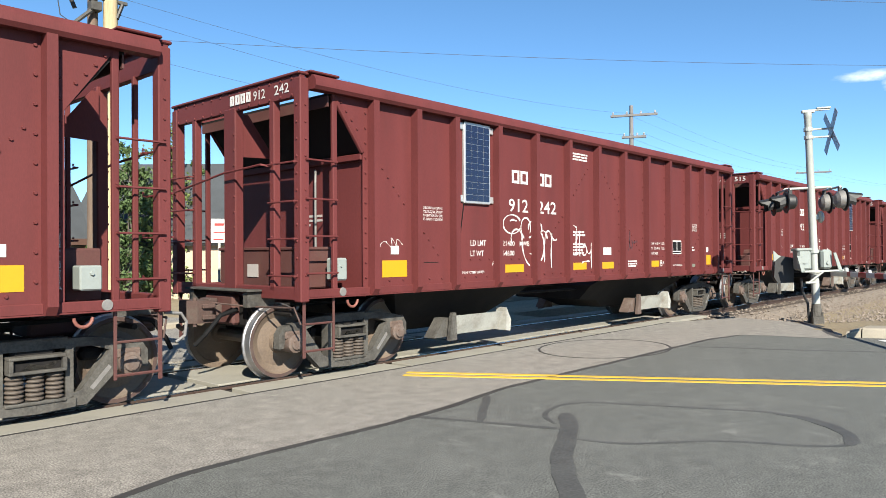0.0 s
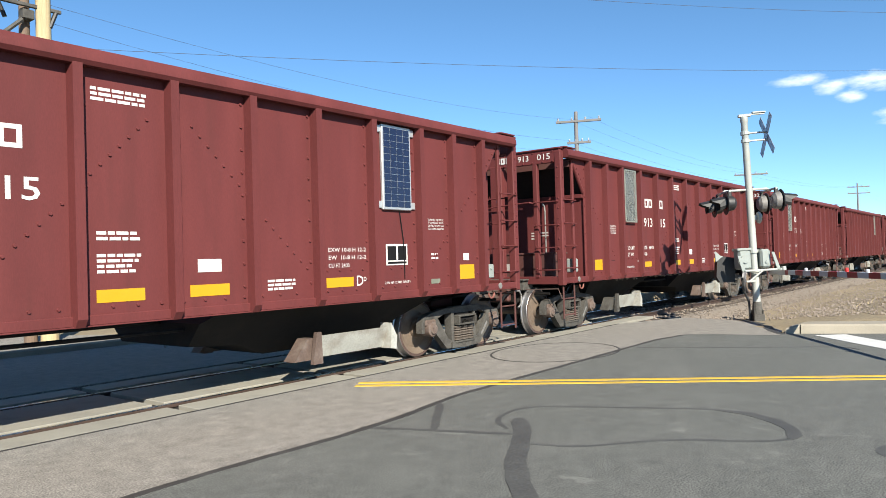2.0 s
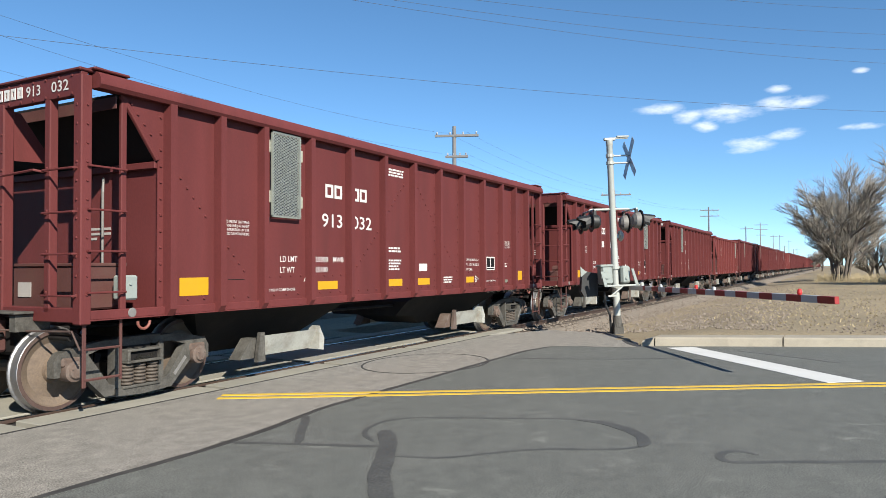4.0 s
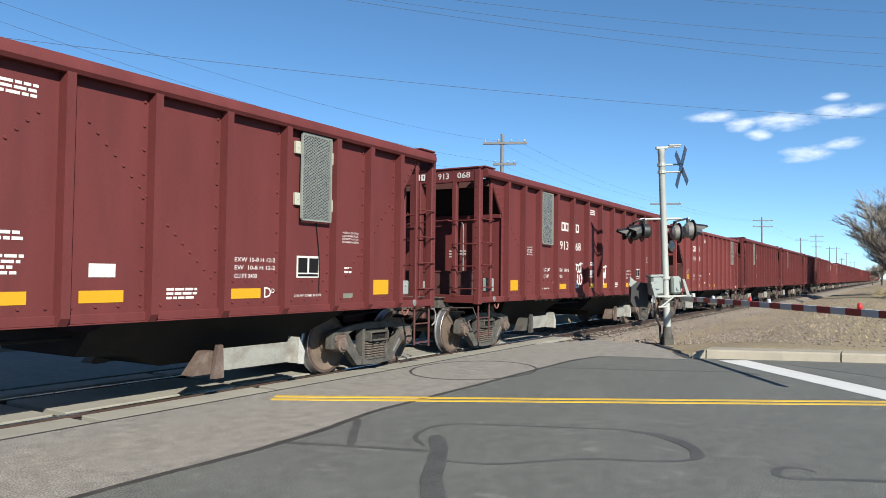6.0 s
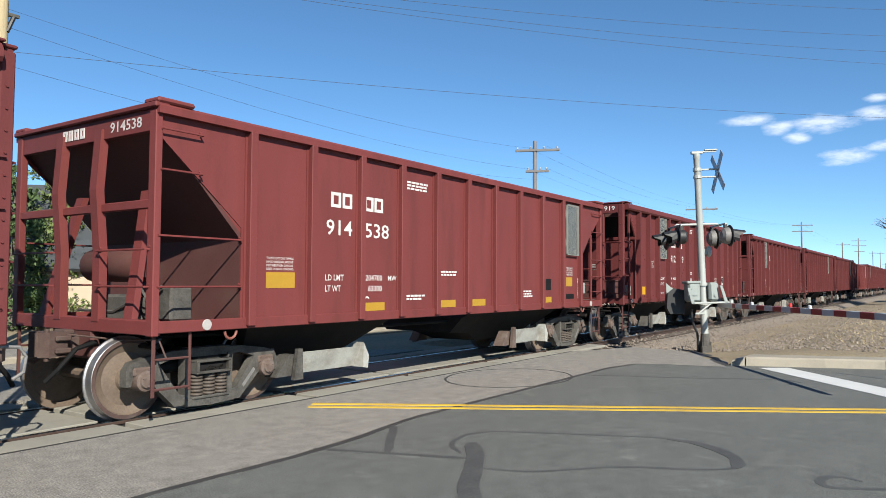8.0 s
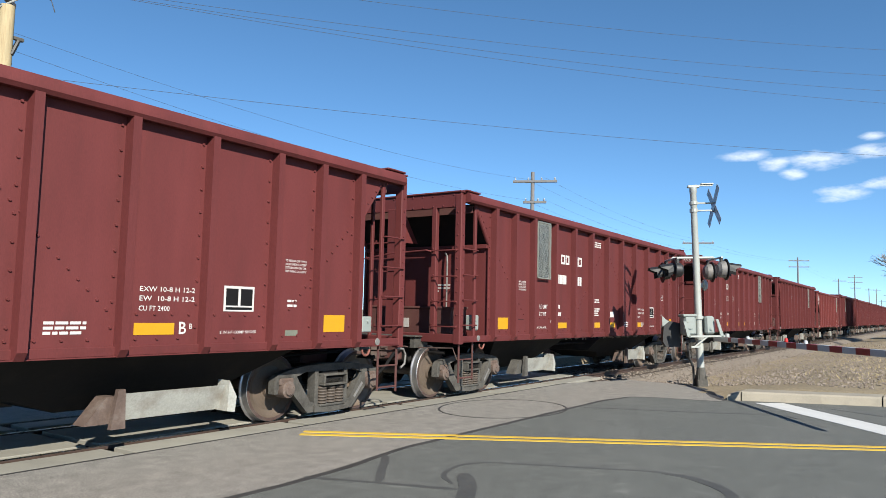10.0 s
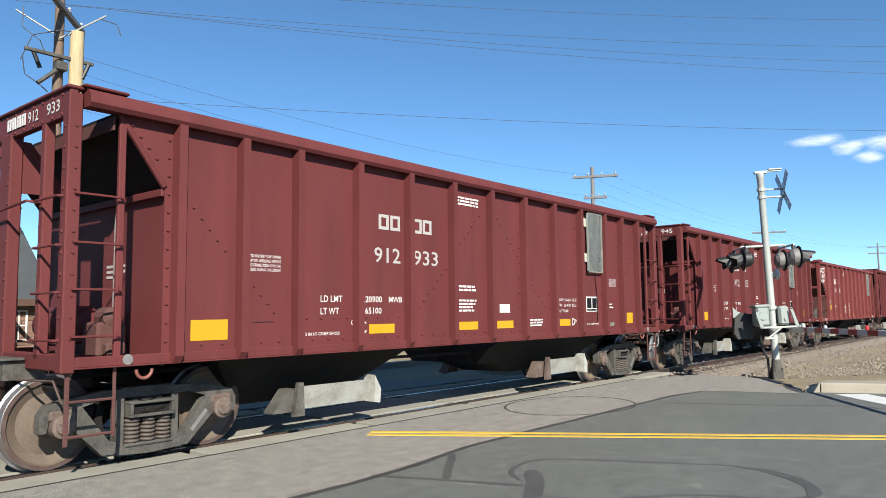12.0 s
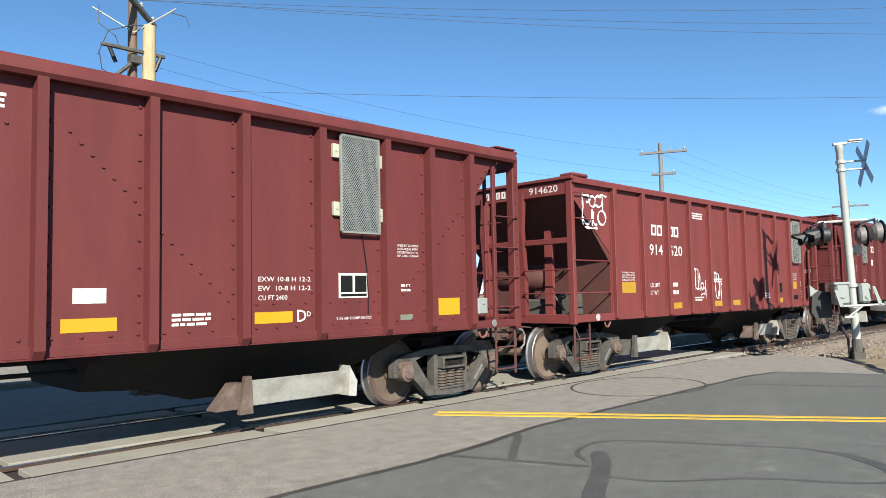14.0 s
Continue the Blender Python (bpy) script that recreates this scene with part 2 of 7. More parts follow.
MAT = {
    "car": surface("oxide_red_paint", (0.097, 0.0225, 0.0222), 0.65, vary=0.2, scale=0.9, fine=45, bump=0.05, spots=(0.07, 0.0195, 0.018), spot_scale=1.3, spot_amount=0.55, stretch=(2.5, 1, 0.5), random=0.06, spec=0.22),
    "car_faded": surface("faded_red_paint", (0.13, 0.03, 0.028), 0.6, vary=0.16, scale=0.9, fine=45, bump=0.05, spots=(0.0792, 0.02244, 0.01848), spot_scale=1.2, spot_amount=0.6, stretch=(2.5, 1, 0.5), random=0.06, spec=0.25),
    "car_inner": surface("dusty_red_paint", (0.068, 0.0225, 0.019), 0.75, vary=0.3, scale=2, fine=40, bump=0.1, spots=(0.0558, 0.0341, 0.0248), spot_scale=2, spot_amount=0.6),
    # underframe grime; also paints the shade on the riveted cars' slope sheets
    "under": surface("grimy_underframe_and_slope_shade", (0.009, 0.00825, 0.00825), 0.8, vary=0.4, scale=2, fine=40, bump=0.2, spots=(0.022, 0.018, 0.015), spot_scale=3, spot_amount=0.5, spec=0.2),
    "cast": surface("dusty_cast_steel", (0.066, 0.062, 0.055), 0.75, vary=0.5, scale=6, fine=45, bump=0.35, spots=(0.022, 0.019, 0.017), spot_scale=4, spot_amount=0.9, random=0.15, spec=0.3),
    "wheel": surface("rusty_wheel_steel", (0.105, 0.077, 0.056), 0.7, vary=0.3, scale=4, fine=50, bump=0.15, spots=(0.055, 0.04, 0.032), spot_scale=4, spot_amount=0.7, random=0.2),
    "tread": surface("polished_tread_steel", (0.36, 0.35, 0.35), 0.42, 0.9, vary=0.2, scale=8, fine=60, bump=0.05),
    "spring": surface("rusty_spring_steel", (0.07125, 0.05625, 0.045), 0.7, vary=0.35, scale=10, fine=60, bump=0.1),
    "sill_grime": surface("grimy_red_brown_steel", (0.05625, 0.03225, 0.02625), 0.8, vary=0.4, scale=5, fine=45, bump=0.2, spots=(0.075, 0.06375, 0.0525), spot_scale=6, spot_amount=0.7),
    "plate_green": surface("dull_green_grey_plate", (0.1275, 0.135, 0.105), 0.6, vary=0.15, scale=9, fine=50, bump=0.05),
    "chute": surface("worn_galvanised_chute", (0.32, 0.32, 0.29), 0.65, 0.05, vary=0.25, scale=4, fine=40, bump=0.1, spots=(0.16, 0.13, 0.1), spot_scale=3, spot_amount=0.7),
    "chute_dark": surface("rust_brown_gate", (0.088, 0.06, 0.048), 0.75, vary=0.35, scale=4, fine=40, bump=0.1, spots=(0.165, 0.15, 0.135), spot_scale=4, spot_amount=0.5),
    "yellow": surface("reflective_yellow_sheet", (0.4506, 0.2358, 0.005632), 0.45, vary=0.05, scale=3, fine=30, bump=0.02),
    "ochre": surface("dirty_yellow_sheet", (0.315, 0.18, 0.015), 0.5, vary=0.1, scale=3, fine=30, bump=0.02),
    "paint": surface("white_stencil_paint", (0.4795, 0.4666, 0.4471), 0.6, vary=0.1, scale=6, fine=50, bump=0.02, spots=(0.405, 0.27, 0.252), spot_scale=9, spot_amount=0.4),
    "grey_paint": surface("weathered_grey_paint", (0.315, 0.2925, 0.2775), 0.6, vary=0.1, scale=6, fine=50, bump=0.02),
    "chalk": surface("white_spray_paint", (0.5355, 0.5355, 0.5202), 0.7, vary=0.1, scale=6, fine=50, bump=0.0),
    "dark_spray": surface("dark_spray_paint", (0.045, 0.01875, 0.0225), 0.7, vary=0.1, scale=6, fine=50, bump=0.0),
    "white_box": surface("pale_green_enamel", (0.21, 0.235, 0.222), 0.5, vary=0.08, scale=4, fine=40, bump=0.03),
    "black": surface("black_rubber_and_slot_shade", (0.008, 0.008, 0.0085), 0.75, vary=0.2, scale=6, fine=40, bump=0.05, spec=0.12),
    "orange": surface("orange_casting", (0.17, 0.06, 0.045), 0.6, vary=0.2, scale=8, fine=50, bump=0.1),
    "hose": surface("grey_hose_end", (0.165, 0.1575, 0.15), 0.6, 0.2, vary=0.2, scale=8, fine=50, bump=0.05),
    "cell": surface("solar_cells", (0.009, 0.0135, 0.0375), 0.18, vary=0.2, scale=12, fine=80, bump=0.0),
    "alu": surface("aluminium_frame", (0.465, 0.4725, 0.4725), 0.42, 0.6, vary=0.08, scale=6, fine=60, bump=0.03),
    "bracket": surface("olive_grey_bracket", (0.315, 0.315, 0.255), 0.6, vary=0.15, scale=6, fine=50, bump=0.03),
    "mesh": surface("galvanised_mesh", (0.27, 0.285, 0.255), 0.55, 0.3, vary=0.1, scale=6, fine=60, bump=0.03),
    "mast": surface("weathered_aluminium_paint", (0.31, 0.325, 0.305), 0.5, 0.1, vary=0.1, scale=3, fine=40, bump=0.06, spots=(0.285, 0.27, 0.2475), spot_scale=5, spot_amount=0.4),
    "signal_black": surface("flat_black_signal_paint", (0.0105, 0.0105, 0.01125), 0.55, vary=0.3, scale=5, fine=40, bump=0.04),
    "lens": surface("red_signal_lens", (0.165, 0.009, 0.009), 0.15, vary=0.1, scale=9, fine=60, bump=0.0),
    "sign_back": surface("grey_sign_blade", (0.2025, 0.24, 0.3), 0.45, 0.3, vary=0.25, scale=7, fine=40, bump=0.03),
    "gate_red": surface("red_reflective_sheet", (0.24, 0.0165, 0.0165), 0.45, vary=0.1, scale=4, fine=40, bump=0.02),
    "gate_white": surface("white_reflective_sheet", (0.39, 0.4125, 0.435), 0.45, vary=0.1, scale=4, fine=40, bump=0.02),
    "asphalt": surface("worn_asphalt", (0.094, 0.097, 0.09), 0.9, vary=0.35, scale=7, fine=60, bump=0.25, spots=(0.12, 0.122, 0.113), spot_scale=0.9, spot_amount=0.75, distance=0.003, speck=0.55, speck_scale=85, spec=0.3, wear=((0.2, 0.2, 0.185), 2.6)),
    "apron": surface("old_pale_asphalt", (0.178, 0.165, 0.145), 0.9, vary=0.45, scale=6, fine=50, bump=0.25, spots=(0.205, 0.193, 0.17), spot_scale=1.8, spot_amount=0.6, distance=0.004, speck=0.5, speck_scale=75, wear=((0.27, 0.25, 0.215), 3.2)),
    "panel": surface("concrete_crossing_panel", (0.225, 0.213, 0.178), 0.85, vary=0.15, scale=1.4, fine=60, bump=0.25, spots=(0.1258, 0.1147, 0.1036), spot_scale=2, spot_amount=0.6, random=0.06),
    "rubber": surface("flangeway_rubber", (0.0165, 0.01425, 0.0135), 0.8, vary=0.3, scale=5, fine=40, bump=0.2),
    "tar": surface("crack_sealer_tar", (0.03224, 0.031, 0.02914), 0.75, vary=0.35, scale=3, fine=40, bump=0.25, spots=(0.0527, 0.0496, 0.04464), spot_scale=3, spot_amount=0.6),
    "tar_worn": surface("worn_grey_crack_sealer", (0.049, 0.05, 0.048), 0.8, vary=0.3, scale=2, fine=40, bump=0.3, spots=(0.064, 0.066, 0.062), spot_scale=4, spot_amount=0.8, speck=0.15),
    "road_yellow": surface("worn_yellow_road_paint", (0.496, 0.32, 0.028), 0.7, vary=0.12, scale=3, fine=60, bump=0.2, spots=(0.16, 0.136, 0.08), spot_scale=5, spot_amount=0.45),
    "road_white": surface("white_road_paint", (0.4896, 0.4896, 0.476), 0.7, vary=0.06, scale=3, fine=60, bump=0.2, spots=(0.3825, 0.3825, 0.3655), spot_scale=4, spot_amount=0.35),
    "kerb": surface("pale_kerb_concrete", (0.2448, 0.2193, 0.1734), 0.85, vary=0.15, scale=2, fine=50, bump=0.2, spots=(0.144, 0.126, 0.102), spot_scale=2.5, spot_amount=0.5),
    "rail": surface("rail_steel_side", (0.06, 0.0375, 0.0285), 0.6, 0.3, vary=0.3, scale=3, fine=50, bump=0.1),
    "rail_top": surface("polished_rail_head", (0.2625, 0.2625, 0.27), 0.28, 1.0, vary=0.2, scale=4, fine=60, bump=0.03),
    "tie": surface("creosoted_timber", (0.045, 0.03375, 0.02625), 0.85, vary=0.35, scale=4, fine=40, bump=0.3, random=0.2),
    "ballast": surface("pinkish_grey_ballast", (0.162, 0.135, 0.108), 0.9, vary=0.5, scale=9, fine=30, bump=0.6, distance=0.02),
    "stone": surface("ballast_stone", (0.1845, 0.153, 0.126), 0.9, vary=0.4, scale=6, fine=40, bump=0.2),
    "wood_old": surface("weathered_grey_pole_wood", (0.1275, 0.08625, 0.06), 0.85, vary=0.3, scale=3, fine=30, bump=0.3, stretch=(8, 8, 0.5), spots=(0.0675, 0.04875, 0.0375), spot_scale=2, spot_amount=0.6),
    "wood_new": surface("yellow_pole_wood", (0.375, 0.3, 0.1725), 0.8, vary=0.25, scale=3, fine=30, bump=0.2, stretch=(8, 8, 0.5), spots=(0.1875, 0.1125, 0.045), spot_scale=2, spot_amount=0.6),
    "wood_far": surface("grey_brown_pole_wood", (0.1425, 0.1387, 0.1387), 0.85, vary=0.2, scale=2, fine=20, bump=0.0),
    "insulator": surface("grey_porcelain", (0.3375, 0.3525, 0.375), 0.3, vary=0.1, scale=9, fine=60, bump=0.0),
    "wire": surface("dark_wire", (0.045, 0.0525, 0.06375), 0.6, vary=0.1, scale=2, fine=20, bump=0.0),
    "roof": surface("dark_shingle_roof", (0.04125, 0.0465, 0.051), 0.9, vary=0.25, scale=2, fine=30, bump=0.3),
    "stucco": surface("cream_stucco", (0.4125, 0.33, 0.24), 0.85, vary=0.1, scale=2, fine=60, bump=0.2),
    "brick": surface("brown_house_brick", (0.15, 0.08625, 0.06375), 0.85, vary=0.25, scale=5, fine=40, bump=0.2, random=0.25),
    "brick_wall": surface("pale_mortar", (0.2025, 0.18, 0.1575), 0.9, vary=0.15, scale=5, fine=40, bump=0.2),
    "trim": surface("brown_trim_paint", (0.075, 0.0375, 0.02625), 0.6, vary=0.15, scale=5, fine=40, bump=0.05),
    "white_trim": surface("white_trim_paint", (0.54, 0.525, 0.495), 0.5, vary=0.06, scale=4, fine=40, bump=0.03),
    "window": surface("dark_window_glass", (0.0225, 0.03, 0.03375), 0.08, vary=0.1, scale=4, fine=40, bump=0.0),
    "bark": surface("grey_bark", (0.1125, 0.09375, 0.07875), 0.9, vary=0.3, scale=4, fine=20, bump=0.3, stretch=(4, 4, 0.8)),
    "twig": surface("bare_grey_twigs", (0.22, 0.195, 0.165), 0.9, vary=0.25, scale=3, fine=20, bump=0.0),
    "leaf": surface("dark_evergreen_leaf", (0.054, 0.09, 0.0264), 0.7, vary=0.5, scale=1.6, fine=8, bump=0.0),
    "leaf_b": surface("olive_evergreen_leaf", (0.09, 0.12, 0.03), 0.7, vary=0.5, scale=1.6, fine=8, bump=0.0),
    "grass": surface("dry_grass_blades", (0.315, 0.255, 0.15), 0.9, vary=0.35, scale=3, fine=20, bump=0.0),
    "dump": surface("dark_green_bin_paint", (0.015, 0.02625, 0.01875), 0.6, vary=0.2, scale=4, fine=40, bump=0.05),
    "shed": surface("grey_shed_cladding", (0.0825, 0.07875, 0.075), 0.8, vary=0.15, scale=3, fine=30, bump=0.1),
    "far_white": surface("white_vehicle_paint", (0.525, 0.5325, 0.54), 0.4, vary=0.05, scale=3, fine=30, bump=0.0),
    "red_print": surface("red_sign_print", (0.4125, 0.0225, 0.0225), 0.5, vary=0.05, scale=3, fine=30, bump=0.0),
}


def ground_material():
    """Bare tan earth with dry grass, gravel and darker worn strips along the line."""
    m = surface("dry_earth", (0.205, 0.163, 0.1), 0.95, vary=0.4, scale=0.25, fine=14, bump=0.5, spots=(0.144, 0.111, 0.072), spot_scale=0.35, spot_amount=0.75, stretch=(0.45, 1, 1), distance=0.03)
    return m


MAT["earth"] = ground_material()


def glow(name, colour, strength):
    m = bpy.data.materials.new(name)
    m.use_nodes = True
    p = m.node_tree.nodes["Principled BSDF"]
    p.inputs["Base Color"].default_value = (*colour, 1)
    p.inputs["Emission Color"].default_value = (*colour, 1)
    p.inputs["Emission Strength"].default_value = strength
    return m


MAT["lamp_red"] = glow("lit_red_gate_lamp", (0.35, 0.015, 0.015), 0.15)

# ---- mesh building ----


class Shape:
    """Collects vertices and faces of one mesh."""

    def __init__(self):
        self.v, self.f = [], []

    def add(self, verts, faces):
        b = len(self.v)
        self.v += [tuple(p) for p in verts]
        self.f += [tuple(i + b for i in f) for f in faces]
        return self

    def box(self, x0, x1, y0, y1, z0, z1, c=0.0):
        """A box; c bevels all its upright and level edges."""
        if x1 < x0: x0, x1 = x1, x0
        if y1 < y0: y0, y1 = y1, y0
        if z1 < z0: z0, z1 = z1, z0
        if c <= 0:
            v = [(x, y, z) for z in (z0, z1) for x, y in ((x0, y0), (x1, y0), (x1, y1), (x0, y1))]
            return self.add(v, [(3, 2, 1, 0), (4, 5, 6, 7), (0, 1, 5, 4), (1, 2, 6, 5), (2, 3, 7, 6), (3, 0, 4, 7)])
        c = min(c, (x1 - x0) * 0.45, (y1 - y0) * 0.45, (z1 - z0) * 0.45)
        def ring(z, k):
            return [(x0 + c + 0 * k, y0 + k, z), (x1 - c, y0 + k, z), (x1 - k, y0 + c, z), (x1 - k, y1 - c, z),
                    (x1 - c, y1 - k, z), (x0 + c, y1 - k, z), (x0 + k, y1 - c, z), (x0 + k, y0 + c, z)]
        rows = [ring(z0, c), ring(z0 + c, 0), ring(z1 - c, 0), ring(z1, c)]
        return self.loft(rows, True)

    def loft(self, rows, caps=True):
        n = len(rows[0])
        v = [p for r in rows for p in r]
        f = [(i * n + j, i * n + (j + 1) % n, (i + 1) * n + (j + 1) % n, (i + 1) * n + j) for i in range(len(rows) - 1) for j in range(n)]
        if caps:
            f += [tuple(reversed(range(n))), tuple(range((len(rows) - 1) * n, len(rows) * n))]
        return self.add(v, f)

    def rod(self, a, b, r, n=8, r2=None):
        a, b = Vector(a), Vector(b)
        d = (b - a).normalized()
        s = d.orthogonal().normalized()
        t = d.cross(s)
        r2 = r if r2 is None else r2
        ring = lambda c, k: [c + (s * math.cos(2 * math.pi * i / n) + t * math.sin(2 * math.pi * i / n)) * k for i in range(n)]
        return self.loft([ring(a, r), ring(b, r2)])

    def tube(self, pts, r, n=6):
        pts = [Vector(p) for p in pts]
        rows, s = [], None
        for i, p in enumerate(pts):
            d = (pts[min(i + 1, len(pts) - 1)] - pts[max(i - 1, 0)]).normalized()
            s = d.orthogonal().normalized() if s is None else (s - d * s.dot(d)).normalized()
            t = d.cross(s)
            rows.append([p + (s * math.cos(2 * math.pi * k / n) + t * math.sin(2 * math.pi * k / n)) * r for k in range(n)])
        return self.loft(rows)

    def prism(self, outline, axis, a, b):
        """Extrude an outline (two coordinates) along an axis from a to b."""
        put = {"x": lambda p, k: (k, p[0], p[1]), "y": lambda p, k: (p[0], k, p[1]), "z": lambda p, k: (p[0], p[1], k)}[axis]
        return self.loft([[put(p, a) for p in outline], [put(p, b) for p in outline]])

    def lathe(self, profile, n=24, axis="y", centre=(0, 0, 0)):
        """Turn a profile of (radius, offset) about an axis."""
        cx, cy, cz = centre
        rows = []
        for r, o in profile:
            row = []
            for i in range(n):
                c, s = math.cos(2 * math.pi * i / n) * r, math.sin(2 * math.pi * i / n) * r
                row.append({"y": (cx + c, cy + o, cz + s), "x": (cx + o, cy + c, cz + s), "z": (cx + c, cy + s, cz + o)}[axis])
            rows.append(row)
        return self.loft(rows)

    def dome(self, p, r, out):
        """A rivet head on a face, out: the direction that it points to."""
        o = Vector(out)
        s = o.orthogonal().normalized()
        t = o.cross(s)
        p = Vector(p)
        ring = lambda k, h: [p + (s * math.cos(math.pi * i / 3) + t * math.sin(math.pi * i / 3)) * k + o * h for i in range(6)]
        return self.loft([ring(r, 0), ring(r * 0.7, r * 0.75)])

    def mesh(self, name, material, smooth=False):
        me = bpy.data.meshes.new(name)
        me.from_pydata(self.v, [], self.f)
        bm = bmesh.new()
        bm.from_mesh(me)
        bmesh.ops.recalc_face_normals(bm, faces=bm.faces)
        bm.to_mesh(me)
        bm.free()
        me.materials.append(MAT[material])
        if smooth:
            me.polygons.foreach_set("use_smooth", [True] * len(me.polygons))
            me.set_sharp_from_angle(angle=radians(35))
        return me


def part(name, shape, material, parent, label="", m=None, smooth=False):
    me = shape if isinstance(shape, bpy.types.Mesh) else shape.mesh(name, material, smooth)
    ob = new(name, me)
    ob.parent = parent
    if m is not None:
        ob.matrix_basis = m
    return tagged(ob, label)


def thing(name, label, category, group="", m=None, kind=""):
    ob = new(name)
    ob.empty_display_size = 0.2
    if m is not None:
        ob.matrix_basis = m
    return tagged(ob, label, category, group, kind)


def solid(name, shape, material, label="", category="", group="", kind="", smooth=False, m=None):
    ob = new(name, shape.mesh(name, material, smooth))
    if m is not None:
        ob.matrix_basis = m
    return tagged(ob, label, category, group, kind)


TEXTS = {}


def text_mesh(words, height, material):
    """Lettering as a thin mesh whose capitals are that high, from its lower left corner, in the x-z plane."""
    key = (words, height, material)
    if key not in TEXTS:
        cu = bpy.data.curves.new("lettering", "FONT")
        cu.body, cu.size, cu.resolution_u = words, height / 0.73, 2
        cu.offset = height * 0.012
        ob = new("lettering", cu)
        ob.matrix_basis = pose(0, 0, 0, 90, 0, 0)
        bpy.context.view_layer.update()
        me = bpy.data.meshes.new_from_object(ob.evaluated_get(bpy.context.evaluated_depsgraph_get()))
        bpy.data.objects.remove(ob)
        me.transform(Matrix.Rotation(radians(90), 4, "X"))
        me.materials.clear()
        me.materials.append(MAT[material])
        w = max(v.co.x for v in me.vertices)
        TEXTS[key] = (me, w)
    return TEXTS[key]


def lettering(words, x, y, z, height, parent, width=None, material="paint", turn=0, name="lettering"):
    """Painted words on a face that looks to -y (turn 0) or -x (turn -90); width squeezes them."""
    me, w = text_mesh(words, height, material)
    ob = new(name, me)
    ob.parent = parent
    ob.matrix_basis = pose(x, y, z, 0, 0, turn) @ Matrix.Diagonal(((width / w if width else 1), 1, 1, 1))
    return ob


def flat(outline, y):
    """A thin plate on a side face, from (x, z) corners."""
    return Shape().prism(outline, "y", y, y - 0.004)

# ---- ground, road and track ----
TRACK_Y = 8.43           # centre line of the track, which runs along x
GAUGE = 0.7525           # half the distance between the rail heads' centres
ROAD = Vector((0.545, -0.84, 0)).normalized()     # along the road, towards the viewer's side
ACROSS = Vector((0.84, 0.545, 0)).normalized()    # across the road, towards the signal


def kerb_x(y):
    """Where the kerb's foot runs, right of the road."""
    return 14.47 + (3.3 - y) * 0.43 if y > -6 else 18.47 + (-6 - y) * 0.62


def ground_height(x, y):
    if 5.6 < y < 11.4 and x > 15.0:
        return -0.34 - 0.1 * min(1, (x - 15.0) / 3)
    if y <= 5.6 and x > kerb_x(min(y, 3.2)) + 0.5:
        d = min(1.0, max(0.0, (4.6 - y) / 2.0))
        return (0.15 * d - 0.03 * (1 - d)) + 0.05 * noise.noise((x * 0.3, y * 0.3, 0)) * min(1, (x - 15) / 8)
    return -0.06


def build_ground():
    xs = np.concatenate([-np.geomspace(1200, 30, 12), np.arange(-24, 13, 6), np.arange(13, 60, 0.5), np.geomspace(60, 3000, 50)])
    ys = np.concatenate([-np.geomspace(1500, 15, 18), np.arange(-12, 14, 0.4), np.geomspace(14, 1500, 30)])
    s = Shape()
    v = [(float(x), float(y), ground_height(x, y)) for y in ys for x in xs]
    n = len(xs)
    s.add(v, [(j * n + i, j * n + i + 1, (j + 1) * n + i + 1, (j + 1) * n + i) for j in range(len(ys) - 1) for i in range(n - 1)])
    solid("ground", s, "earth", "bare tan earth and dry grass beside the railway line", "ground", kind="structure", smooth=True)


build_ground()


def sheet(name, outline, z0, z1, material, label, category="road"):
    return solid(name, Shape().prism(outline, "z", z0, z1), material, label, category, kind="structure")


def kerb_line(ys, off=0.0):
    return [(kerb_x(y) + off, y) for y in ys]


ROAD_YS = [3.3, 2, 0, -2, -4, -6, -10, -20, -45]
SEAM = [(1.2, 4.45), (2.06, 4.72), (2.6, 4.86), (3.3, 4.88), (3.98, 4.86), (4.6, 4.85), (5.41, 4.91), (6.08, 5.02), (6.61, 5.11), (7.8, 5.12), (9.3, 5.12), (11.3, 5.14), (12.6, 5.15), (13.6, 4.98)]
SEAM_WEST = [(-9, 4.2), (-3, 4.0), (-0.5, 4.1), (1.2, 4.45)]
road = sheet("road", [(-60, 5.4), (13.4, 5.4), (14.2, 4.0), (14.5, 3.5)] + kerb_line(ROAD_YS, 0.02) + [(-60, -45)], -0.3, 0.0, "asphalt", "worn dark grey asphalt road with sealed cracks")
apron = sheet("road_apron", [(-60, 4.4)] + SEAM_WEST[:-1] + SEAM + [(13.86, 4.5), (13.96, 4.0), (14.2, 3.45), (15.0, 3.6), (16.2, 4.3), (16.9, 5.1), (17.1, 6.3), (15.2, 7.02), (-60, 7.02)], -0.3, 0.0008, "apron", "pale weathered asphalt apron beside the track")
far_road = sheet("road_beyond", [(-60, 9.98), (13.5, 9.98), (10.5, 14.0), (4.0, 24.5), (-60, 24.5)], -0.3, 0.0, "apron", "pale asphalt road beyond the track")


